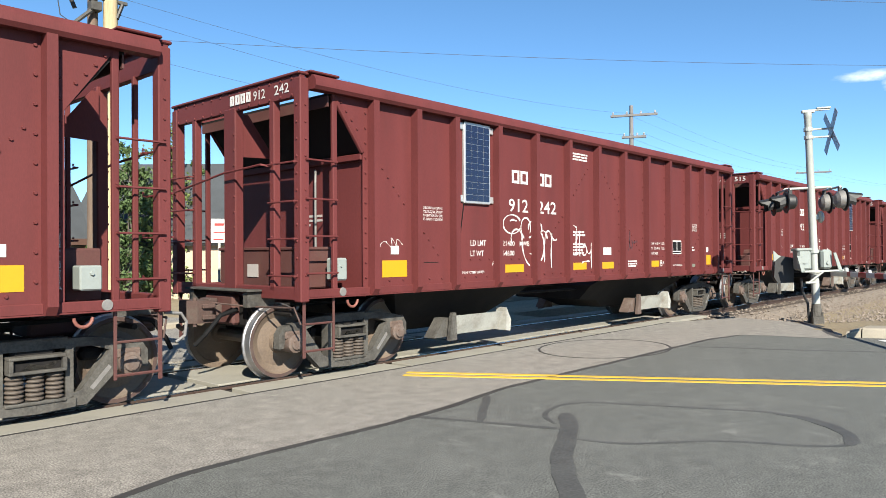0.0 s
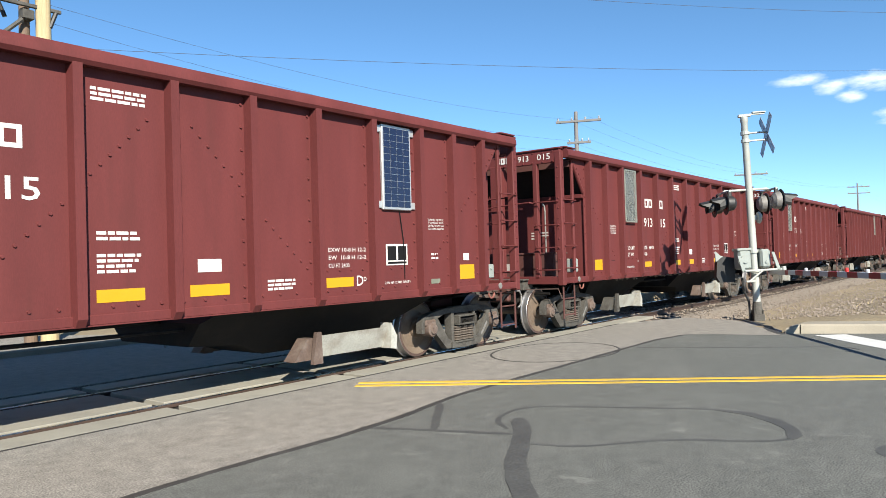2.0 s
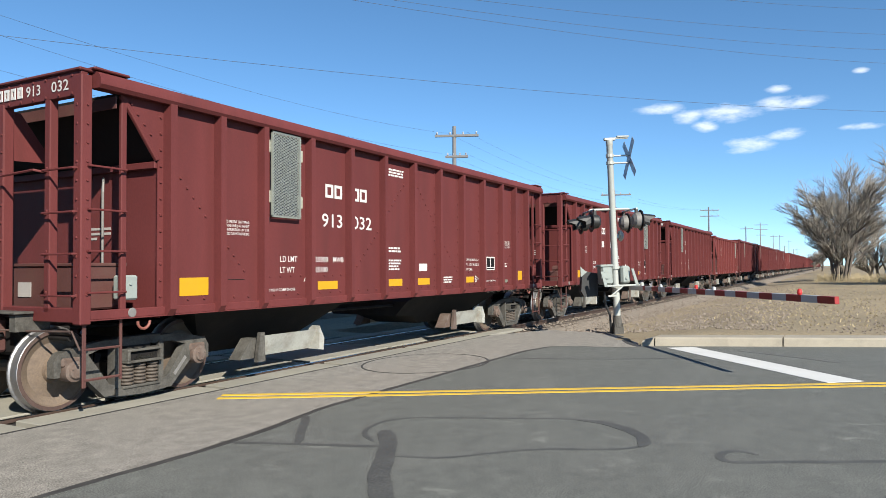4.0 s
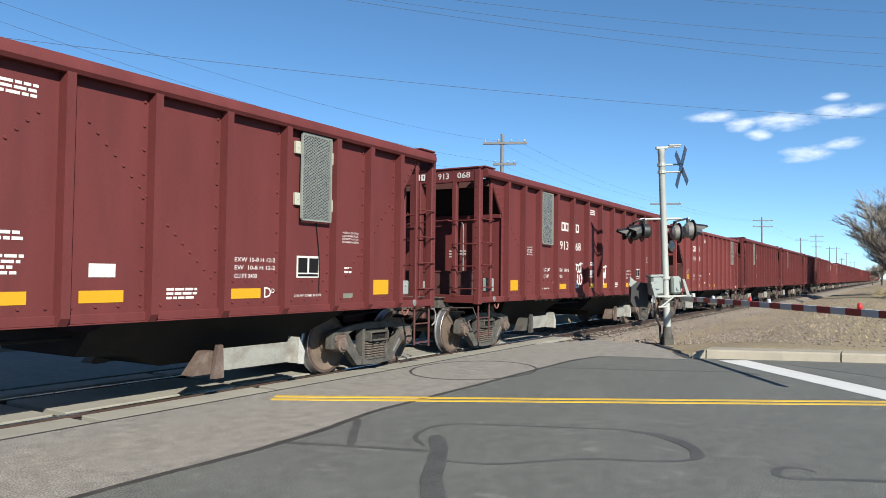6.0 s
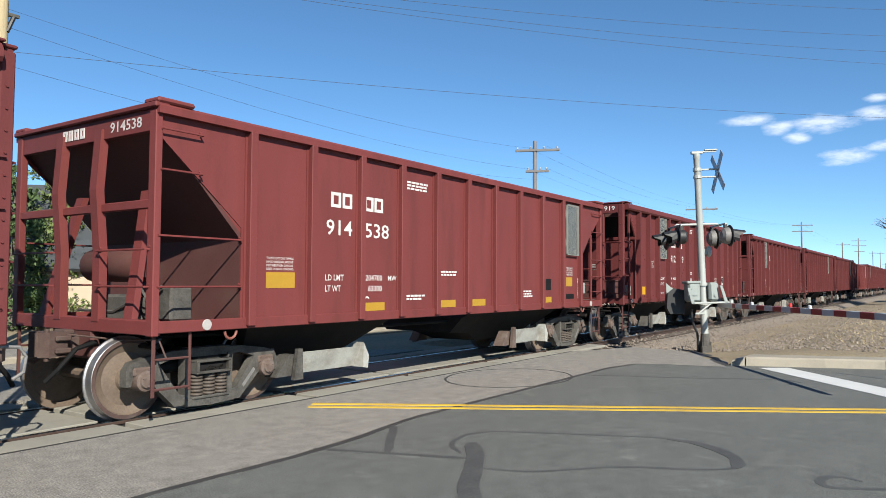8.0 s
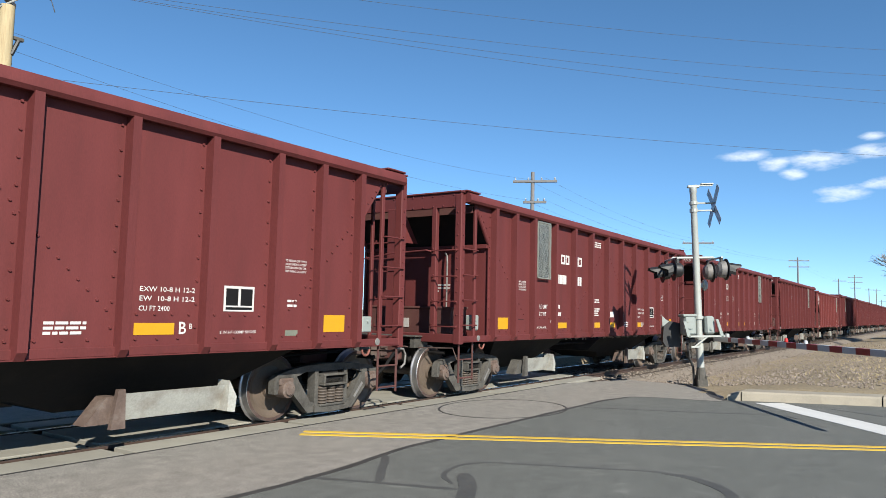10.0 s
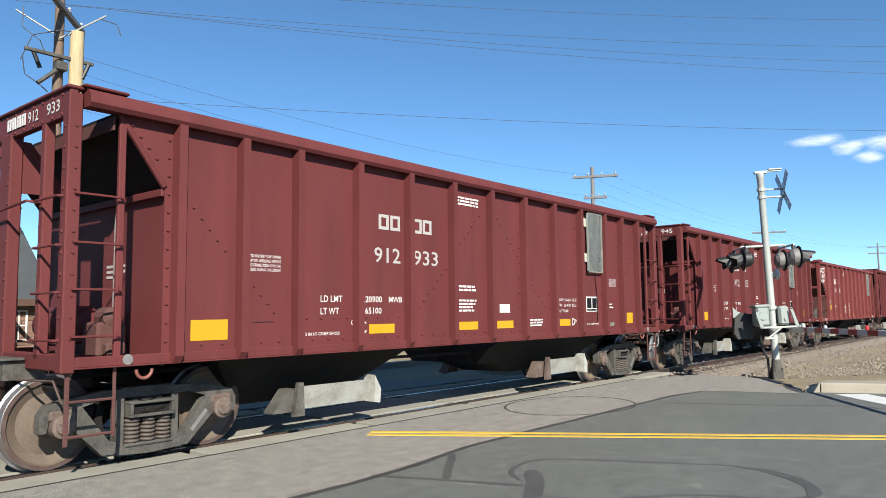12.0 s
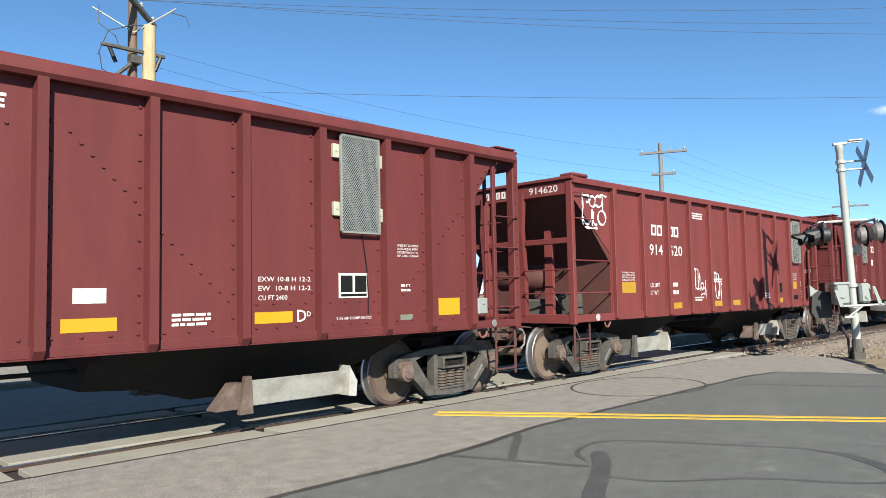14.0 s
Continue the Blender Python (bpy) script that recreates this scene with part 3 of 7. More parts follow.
def strip(name, pts, width, material, label, z=0.005, category="road marking", closed=False, jitter=0.0, height=0.002):
    """A flat painted or poured band along a line on the road."""
    rnd = random.Random(len(pts) * 7 + int(width * 1000))
    pts = [Vector((p[0], p[1], 0)) for p in pts]
    fine = []
    k = len(pts)
    for i in range(k if closed else k - 1):
        a, b = pts[i], pts[(i + 1) % k]
        steps = max(1, int((b - a).length / 0.07)) if jitter else max(1, int((b - a).length / 0.4))
        fine += [a.lerp(b, j / steps) for j in range(steps)]
    if not closed:
        fine.append(pts[-1])
    for _ in range(2 if len(pts) > 3 else 0):
        fine = [fine[i] if (not closed and i in (0, len(fine) - 1)) else (fine[i - 1] + fine[i] * 2 + fine[(i + 1) % len(fine)]) / 4 for i in range(len(fine))]
    rows = []
    m = len(fine)
    for i, p in enumerate(fine):
        a = fine[i - 1] if (i or closed) else p
        b = fine[(i + 1) % m] if (i < m - 1 or closed) else p
        d = (b - a).normalized()
        nrm = Vector((-d.y, d.x, 0))
        w0, w1 = (width / 2 * (1 + jitter * 1.6 * (0.6 * noise.noise((p.x * 2.6, p.y * 2.6, k * 7.3)) + 0.3 * noise.noise((p.x * 5.5, p.y * 5.5, k * 3.1)))) for k in (0, 1))
        if jitter and not closed:
            taper = min(1.0, 0.45 + 0.25 * min(i, m - 1 - i))
            w0, w1 = w0 * taper, w1 * taper
        l, r = p + nrm * w0, p - nrm * w1
        rows.append([(l.x, l.y, -0.001), (r.x, r.y, -0.001), (r.x, r.y, z + height), (l.x, l.y, z + height)])
    s = Shape()
    if closed:
        s.loft(rows + [rows[0]], False)
    else:
        s.loft(rows)
    return solid(name, s, material, label, category, kind="structure")


# double yellow centre line, stop line
for o, n in ((-0.105, "centre_line_1"), (0.105, "centre_line_2")):
    a = Vector((6.56, 6.66, 0)) + ACROSS * o
    strip(n, [a, a + ROAD * 1.95], 0.1, "road_yellow", "worn yellow centre line painted on the pale apron", z=0.006)
    strip(n + "_asphalt", [a + ROAD * 1.95, a + ROAD * 30], 0.1, "road_yellow", "yellow double centre line painted on dark asphalt", z=0.003)
strip("stop_line", [(14.5, 2.68), (11.2, -0.06)], 0.56, "road_white", "broad white stop line painted across the lane", z=0.003)

# sealed cracks


def seal(name, pts, width, material, label, z, jitter=0.3):
    strip(name, pts, width, material, label, z=z, category="crack sealer", jitter=jitter, height=0.001)


seal("crack_seal_seam", SEAM, 0.08, "tar", "dark tar seam between two pavements", 0.0022, 0.35)
seal("crack_seal_left", SEAM_WEST, 0.065, "tar", "dark tar seam between two pavements", 0.0022, 0.25)
seal("crack_seal_edge", [(13.6, 4.98), (13.86, 4.5), (13.96, 4.0), (14.1, 3.42)], 0.035, "tar_worn", "thin broken seam where two pavements meet", 0.0018, 0.6)
seal("crack_seal_band", [(4.9, 4.95), (4.98, 4.7), (5.06, 4.5), (5.16, 4.25), (5.24, 4.04), (5.32, 3.8), (5.44, 3.52)], 0.075, "tar_worn", "tar-sealed crack in the asphalt", 0.0010, 0.4)
seal("crack_seal_wide", [(5.98, 3.87), (5.6, 3.6), (5.25, 3.39), (4.7, 3.1), (4.25, 2.77), (3.95, 2.52), (3.2, 2.1), (2.2, 1.7)], 0.165, "tar_worn", "wide tar-sealed crack in the asphalt", 0.0026, 0.2)
seal("crack_seal_stub", [(6.2, 5.03), (5.9, 4.8), (5.67, 4.64), (5.45, 4.48), (5.12, 4.26)], 0.085, "tar_worn", "short tar-sealed crack in the asphalt", 0.0016, 0.4)
seal("crack_seal_loop", [(5.55, 3.72), (5.72, 3.95), (5.93, 4.07), (6.28, 4.12), (6.57, 3.98), (6.8, 3.5), (7.05, 2.98), (7.28, 2.46), (7.29, 2.14), (7.08, 1.81), (6.83, 1.6), (6.6, 1.52), (6.41, 1.55), (6.21, 1.78), (6.05, 2.17), (5.85, 2.45), (5.58, 2.67), (5.31, 2.92), (5.2, 3.3)], 0.055, "tar_worn", "looped tar seal over a traffic sensor", 0.0006, 0.4)
seal("crack_seal_bend", [(7.27, 2.36), (7.27, 2.1), (7.06, 1.8), (6.82, 1.6), (6.6, 1.53), (6.45, 1.54)], 0.12, "tar_worn", "thick bend of a looped tar seal", 0.0020, 0.35)
seal("crack_seal_hook", [(6.62, 0.62), (6.72, 0.76), (6.65, 0.87), (6.43, 0.9), (6.26, 0.85), (6.3, 0.7), (6.51, 0.37), (6.71, -0.03), (6.87, -0.3), (7.3, -1.1)], 0.075, "tar_worn", "hooked tar seal over a traffic sensor", 0.0010, 0.4)
seal("crack_seal_lane", [(11.45, 5.02), (11.81, 4.34), (12.14, 3.5), (12.61, 2.71), (12.85, 2.16), (12.6, 1.94)], 0.065, "tar_worn", "thin tar-sealed crack across the lane", 0.0014, 0.4)
seal("crack_seal_stop", [(14.4, 1.7), (14.29, 1.49), (13.84, 0.73), (13.59, 0.38), (13.3, 0.0)], 0.06, "tar_worn", "thin tar-sealed crack beside the stop line", 0.0012, 0.4)
seal("crack_seal_kerb", [(17.2, 5.2), (16.9, 4.9), (16.26, 4.31), (15.5, 4.0), (14.88, 3.75), (14.3, 3.42)], 0.15, "tar", "dark tar seal along the foot of the kerb", 0.0034, 0.4)
CIRCLE = [(10.43 + 1.29 * math.cos(a), 5.97 + 0.98 * math.sin(a)) for a in (i * math.pi / 14 for i in range(28))]
strip("crack_seal_ring", CIRCLE, 0.035, "tar", "round saw-cut sensor loop sealed with tar", category="crack sealer", z=0.0028, closed=True, height=0.001)

# crossing panels, flangeways and rails
def build_crossing():
    base = sheet("crossing_bed", [(-60, 7.02), (15.2, 7.02), (15.2, 9.98), (-60, 9.98)], -0.3, -0.05, "rubber", "dark bed under the crossing panels", "crossing")
    unit = Shape().box(0, 2.42, 0, 0.44, -0.055, 0.004, 0.006).mesh("panel", "panel")
    wide = Shape().box(0, 2.42, 0, 1.24, -0.055, 0.004, 0.006).mesh("panel", "panel")
    for i in range(-8, 5):
        x = 4.5 + 2.56 * i
        part("panel", unit, None, base, m=pose(x + 0.07, 7.07, 0))
        part("panel", wide, None, base, m=pose(x + 0.07, TRACK_Y - 0.62, 0))
        part("panel", unit, None, base, m=pose(x + 0.07, 9.38, 0))
    strip("joint_filler", [(-60, 7.045), (15.2, 7.045)], 0.044, "rubber", "dark rubber filler along the edge of the crossing panels", z=-0.019, category="joint filler", height=0.022)


def rail_shape(x0, x1):
    """A flat-bottomed rail along x, its head's top at z = 0."""
    o = [(-0.07, -0.172), (0.07, -0.172), (0.07, -0.16), (0.012, -0.14), (0.01, -0.045), (0.036, -0.035), (0.036, -0.006), (0.028, 0), (-0.028, 0), (-0.036, -0.006), (-0.036, -0.035), (-0.01, -0.045), (-0.012, -0.14), (-0.07, -0.16)]
    return Shape().prism(o, "x", x0, x1)


build_crossing()
for s, n in ((-1, "rail_near"), (1, "rail_far")):
    r = solid(n, rail_shape(-200, 900), "rail", "steel running rail with a polished head", "rail", kind="structure", m=pose(0, TRACK_Y + s * GAUGE, 0))
    part("rail_head", Shape().box(-200, 900, -0.029, 0.029, -0.002, 0.003), "rail_top", r, m=pose(0, 0, 0))


def build_ballast():
    """The ballast bed past the crossing, its shoulders sloping to the earth, with loose stones on it."""
    o = [(6.2, -0.42), (6.9, -0.16), (7.3, -0.13), (9.7, -0.13), (10.2, -0.16), (11.2, -0.42)]
    s = Shape().prism(o, "x", 15.2, 900)
    bed = solid("ballast_bed", s, "ballast", "pinkish grey crushed-stone ballast under the track", "ballast", kind="structure")
    s = Shape().prism(o, "x", -200, -60)
    solid("ballast_bed_west", s, "ballast", "pinkish grey crushed-stone ballast under the track", "ballast", kind="structure")
    tie = Shape().box(-0.11, 0.11, -1.3, 1.3, -0.2, -0.115, 0.015).mesh("tie", "tie")
    for i in range(110):
        part("tie", tie, None, bed, m=pose(15.6 + i * 0.53, TRACK_Y, random.uniform(-0.004, 0.004), 0, 0, random.uniform(-0.6, 0.6)))


def stones(name, count, where, size, material, label, seed):
    """Loose stones strewn on the ground, too many to count: one joined mesh."""
    rnd = np.random.RandomState(seed)
    base = np.array([(1, 0, 0), (-1, 0, 0), (0, 1, 0), (0, -1, 0), (0, 0, 1), (0, 0, -0.6), (0.6, 0.6, 0.5), (-0.6, -0.5, 0.55)])
    faces = [(0, 2, 6), (2, 4, 6), (4, 0, 6), (2, 1, 4), (1, 3, 7), (3, 4, 7), (4, 1, 7), (3, 0, 4), (0, 5, 2), (2, 5, 1), (1, 5, 3), (3, 5, 0)]
    v, f = [], []
    for k in range(count):
        x, y, z = where(rnd)
        r = size * rnd.uniform(0.5, 1.4)
        a = rnd.uniform(0, 6.3)
        p = base * (r * rnd.uniform(0.6, 1.3, 3))
        c, s = math.cos(a), math.sin(a)
        q = np.stack([p[:, 0] * c - p[:, 1] * s + x, p[:, 0] * s + p[:, 1] * c + y, p[:, 2] + z + r * 0.25], 1)
        b = len(v)
        v += q.tolist()
        f += [tuple(i + b for i in t) for t in faces]
    sh = Shape()
    sh.v, sh.f = v, f
    solid(name, sh, material, label, "gravel", kind="stuff")


build_ballast()


def verge_spot(r):
    x = 17.2 + r.exponential(12)
    y = r.uniform(1.2, 6.6) if r.rand() < 0.8 else r.uniform(-3, 4)
    return x, y, ground_height(x, y) if y < 5.6 else -0.16 - (6.9 - y) * 0.3


def bed_spot(r):
    x = 15.3 + r.exponential(18)
    y = r.uniform(6.3, 10.6)
    z = -0.13 if 7.2 < y < 9.8 else (-0.16 - (6.9 - y) * 0.37 if y < 7 else -0.16 - (y - 10.2) * 0.37)
    return x, y, z


stones("loose_ballast", 5200, bed_spot, 0.03, "stone", "loose crushed ballast stones along the track", 3)
stones("verge_gravel", 7000, verge_spot, 0.024, "stone", "pale gravel strewn over the verge", 4)


def verge_grass():
    rnd = np.random.RandomState(8)
    s = Shape()
    for k in range(5200):
        x = 19 + rnd.exponential(22)
        y = rnd.uniform(-9, 3.2)
        if x < kerb_x(y) + 1.2:
            continue
        z = ground_height(x, y)
        h, a = rnd.uniform(0.02, 0.07), rnd.uniform(0, 6.3)
        dx, dy = math.cos(a) * 0.02, math.sin(a) * 0.02
        lx, ly = rnd.uniform(-0.06, 0.06, 2)
        s.add([(x - dx, y - dy, z), (x + dx, y + dy, z), (x + lx, y + ly, z + h)], [(0, 1, 2)])
    solid("verge_grass", s, "grass", "short dry grass blades on the verge", "grass", kind="stuff")


verge_grass()


def build_kerb():
    k = thing("kerb", "pale concrete kerb along the road's edge", "kerb", kind="structure")
    ys = [3.42, 3.18, 0.95, -0.9, -2.8, -5.3, -8.0, -12, -18, -30, -45]
    for i in range(len(ys) - 1):
        a, b = ys[i] - 0.012, ys[i + 1] + 0.012
        rows = []
        for y in (a, b):
            x = kerb_x(y)
            w = 0.6
            h = 0.17 if y < 3.25 else 0.1
            rows.append([(x, y, -0.2), (x + 0.03, y, h - 0.03), (x + 0.07, y, h), (x + w, y, h + 0.005), (x + w, y, -0.2)])
        part("kerb_stone", Shape().loft(rows), "kerb", k)


build_kerb()

# ---- hopper cars ----
RIBS = (0, 1.01, 2.02, 3.04, 4.06, 4.86, 5.66)
SIDE = 1.488


def wheelset_mesh():
    """Two wheels on an axle along y; treads and flanges polished."""
    s = Shape()
    for e in (-1, 1):
        prof = [(0.09, 0.60), (0.12, 0.60), (0.13, 0.64), (0.30, 0.675), (0.385, 0.665), (0.40, 0.645), (0.475, 0.650), (0.486, 0.663), (0.482, 0.678), (0.462, 0.688), (0.457, 0.70), (0.453, 0.785), (0.448, 0.79), (0.405, 0.79), (0.39, 0.765), (0.30, 0.725), (0.15, 0.755), (0.14, 0.80), (0.09, 0.80)]
        s.lathe([(r, e * o) for r, o in prof], 32)
    s.rod((0, -1.02, 0), (0, 1.02, 0), 0.075, 10)
    me = s.mesh("wheelset", "wheel", True)
    me.materials.append(MAT["tread"])
    me.materials.append(MAT["sill_grime"])
    for p in me.polygons:
        c = p.center
        r = math.hypot(c.x, c.z)
        if r > 0.443 and 0.64 < abs(c.y) < 0.79:
            p.material_index = 1
        elif 0.4 < r < 0.452 and abs(c.y) > 0.77:
            p.material_index = 2
    return me


def side_frame_shape():
    """A cast truck side frame: an arched top member, slanting lower arms with open triangles, and the spring nest between two columns."""
    s = Shape()
    for m in (-1, 1):
        q = lambda pts: [(m * x, z) for x, z in pts]
        s.prism(q([(0, 0.665), (0, 0.755), (0.5, 0.755), (0.86, 0.705), (1.04, 0.66), (1.1, 0.57), (1.1, 0.40), (1.03, 0.40), (1.0, 0.57), (0.78, 0.585), (0.5, 0.67)]), "y", -0.06, 0.06)
        s.prism(q([(0.82, 0.62), (0.70, 0.62), (0.42, 0.25), (0.30, 0.22), (0.30, 0.10), (0.47, 0.10), (0.80, 0.42)]), "y", -0.07, 0.05)
        s.prism(q([(0.27, 0.16), (0.345, 0.2), (0.345, 0.69), (0.27, 0.69)]), "y", -0.075, 0.07)
        s.prism(q([(0.36, 0.1), (0, 0.08), (0, 0.17), (0.36, 0.19)]), "y", -0.1, 0.08)
        s.prism(q([(0.74, 0.40), (0.80, 0.40), (0.83, 0.58), (0.72, 0.60)]), "y", -0.07, 0.07)
    s.box(-0.27, 0.27, -0.12, 0.11, 0.17, 0.205, 0.01)
    s.box(-0.30, 0.30, -0.075, 0.075, 0.755, 0.775, 0.008)
    return s


def bolster_end_shape():
    """The hollow end of the bolster over the springs: a frame with a dark pocket and a slanting web."""
    s = Shape().box(-0.25, 0.25, -0.17, 0.0, 0.465, 0.495, 0.006).box(-0.25, -0.215, -0.17, 0.0, 0.495, 0.6).box(0.215, 0.25, -0.17, 0.0, 0.495, 0.6).box(-0.25, 0.25, -0.17, 0.0, 0.6, 0.63, 0.006)
    s.prism([(-0.14, 0.495), (0.12, 0.495), (0.2, 0.57), (0.05, 0.53), (-0.06, 0.56)], "y", -0.12, -0.1)
    return s


def side_frame_mesh():
    """The side frame with its casting's edges rounded."""
    me = side_frame_shape().mesh("side_frame", "cast")
    bm = bmesh.new()
    bm.from_mesh(me)
    bmesh.ops.bevel(bm, geom=[e for e in bm.edges if e.is_manifold and e.calc_face_angle(0) > 0.5], offset=0.014, segments=2, affect="EDGES", clamp_overlap=True)
    bm.to_mesh(me)
    bm.free()
    me.polygons.foreach_set("use_smooth", [True] * len(me.polygons))
    me.set_sharp_from_angle(angle=radians(40))
    return me


def coil_shape():
    """One coil spring under the bolster's end."""
    s = Shape()
    prof = []
    for i in range(6):
        z = 0.205 + i * 0.041
        prof += [(0.055, z), (0.078, z + 0.009), (0.084, z + 0.02), (0.078, z + 0.031)]
    prof.append((0.055, 0.455))
    return s.lathe(prof, 12, "z")


SHARED = {}


def shared(key, make):
    if key not in SHARED:
        SHARED[key] = make()
    return SHARED[key]


def add_truck(car, x):
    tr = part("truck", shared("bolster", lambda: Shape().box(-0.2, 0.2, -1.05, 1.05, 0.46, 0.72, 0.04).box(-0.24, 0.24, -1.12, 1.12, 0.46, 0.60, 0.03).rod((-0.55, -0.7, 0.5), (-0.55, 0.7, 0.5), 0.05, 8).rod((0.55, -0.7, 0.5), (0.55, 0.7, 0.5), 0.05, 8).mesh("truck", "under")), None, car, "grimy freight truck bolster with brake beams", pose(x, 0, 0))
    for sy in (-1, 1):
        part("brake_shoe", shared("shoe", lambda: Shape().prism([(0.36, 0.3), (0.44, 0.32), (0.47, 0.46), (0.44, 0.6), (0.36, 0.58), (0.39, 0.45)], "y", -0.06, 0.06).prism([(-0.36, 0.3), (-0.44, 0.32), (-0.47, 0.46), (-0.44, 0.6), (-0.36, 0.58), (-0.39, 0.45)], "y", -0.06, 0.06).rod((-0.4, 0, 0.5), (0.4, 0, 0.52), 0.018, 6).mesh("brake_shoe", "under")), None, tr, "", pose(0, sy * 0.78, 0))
        part("side_frame", shared("frame", side_frame_mesh), None, tr, "dusty cast-steel side frame", pose(0, sy * 1.0, 0))
        out = pose(0, sy * 1.0, 0, 0, 0, 0 if sy < 0 else 180)
        part("bolster_end", shared("bolster_end", lambda: bolster_end_shape().mesh("bolster_end", "cast")), None, tr, "", out)
        part("stencil_bar", shared("stencil_bar", lambda: Shape().prism([(0.5, 0.262), (0.53, 0.232), (0.715, 0.435), (0.685, 0.465)], "y", -0.074, -0.068).mesh("stencil_bar", "hose")), None, tr, "pale stencil on a slanting arm", out)
        for cx in (-0.175, 0, 0.175):
            part("coil_spring", shared("coil", lambda: coil_shape().mesh("coil_spring", "spring", True)), None, tr, "rusty coil spring", pose(cx, sy * 1.05, 0))
        for wx in (-0.89, 0.89):
            part("bearing_cap", shared("cap", lambda: Shape().lathe([(0.06, -0.16), (0.075, -0.155), (0.085, -0.13), (0.115, -0.12), (0.12, -0.08), (0.115, 0.06), (0.06, 0.06)], 16).box(-0.13, 0.13, -0.09, 0.05, 0.05, 0.15, 0.02).dome((0.05, -0.158, 0.03), 0.014, (0, -1, 0)).dome((-0.05, -0.158, 0.03), 0.014, (0, -1, 0)).dome((0, -0.158, -0.055), 0.014, (0, -1, 0)).mesh("bearing_cap", "chute_dark", True)), None, tr, "", pose(wx, sy * 1.0, 0.457, 0, 0, 0 if sy < 0 else 180))
    for wx, nm in ((-0.89, "wheelset"), (0.89, "wheelset")):
        w = part(nm, shared("wheels", wheelset_mesh), None, tr, "rusty steel wheels with polished treads", pose(wx, 0, 0.457))
        WHEELS.append(w)
    return tr


WHEELS = []


def rung(car, a, b, out, mat="car"):
    """A grab iron: a rod with both ends bent back and bolted."""
    a, b, out = Vector(a), Vector(b), Vector(out)
    key = ("rung", round((b - a).length, 3), tuple(out), tuple((b - a).normalized()), mat)
    me = shared(key, lambda: Shape().tube([(0, 0, 0), out, out + (b - a), (b - a)], 0.012, 6).dome((0, 0, 0.03), 0.018, out.normalized()).dome((b - a) + Vector((0, 0, 0.03)), 0.018, out.normalized()).mesh("grab_iron", mat))
    return part("grab_iron", me, None, car, m=pose(*a))


def rivet_shape(kind):
    """Rivet heads of one side: along the ribs, along the sill and in slanting rows."""
    s = Shape()
    out = (0, -1, 0)
    y = -SIDE
    put = lambda x, z: s.dome((x, y, z), 0.021, out)
    if kind == 1:
        for r in RIBS:
            for m in ((1,) if r == 0 else (-1, 1)):
                for k in range(9):
                    put(m * r + (0.105 if m * r <= 0 else -0.105), 1.32 + k * 0.26)
        for k in range(44):
            x = -5.6 + k * 0.26
            if min(abs(abs(x) - r) for r in RIBS) > 0.09:
                put(x, 1.2)
        for m in (-1, 1):
            for x0, z0, x1, z1, n in ((0.26, 3.07, 0.96, 2.38, 8), (1.13, 2.18, 1.86, 1.5, 8), (2.2, 1.46, 2.85, 1.46, 4), (3.2, 1.46, 3.88, 1.46, 4), (4.38, 1.54, 4.76, 1.94, 5), (5.06, 2.22, 5.46, 2.66, 5)):
                for k in range(n):
                    put(m * (x0 + (x1 - x0) * k / (n - 1)), z0 + (z1 - z0) * k / (n - 1))
            for k in range(13):
                put(m * 5.76, 1.25 + k * 0.19)
            for k in range(4):
                put(m * (5.9 + 0.09 * k), 3.12 + 0.1 * k)
            for k in range(4):
                put(m * (5.9 + 0.22 * k), 1.08)
    else:
        for k in range(10):
            put(-4.9, 1.3 + 0.2 * k)
            put(4.9, 1.3 + 0.2 * k)
    return s


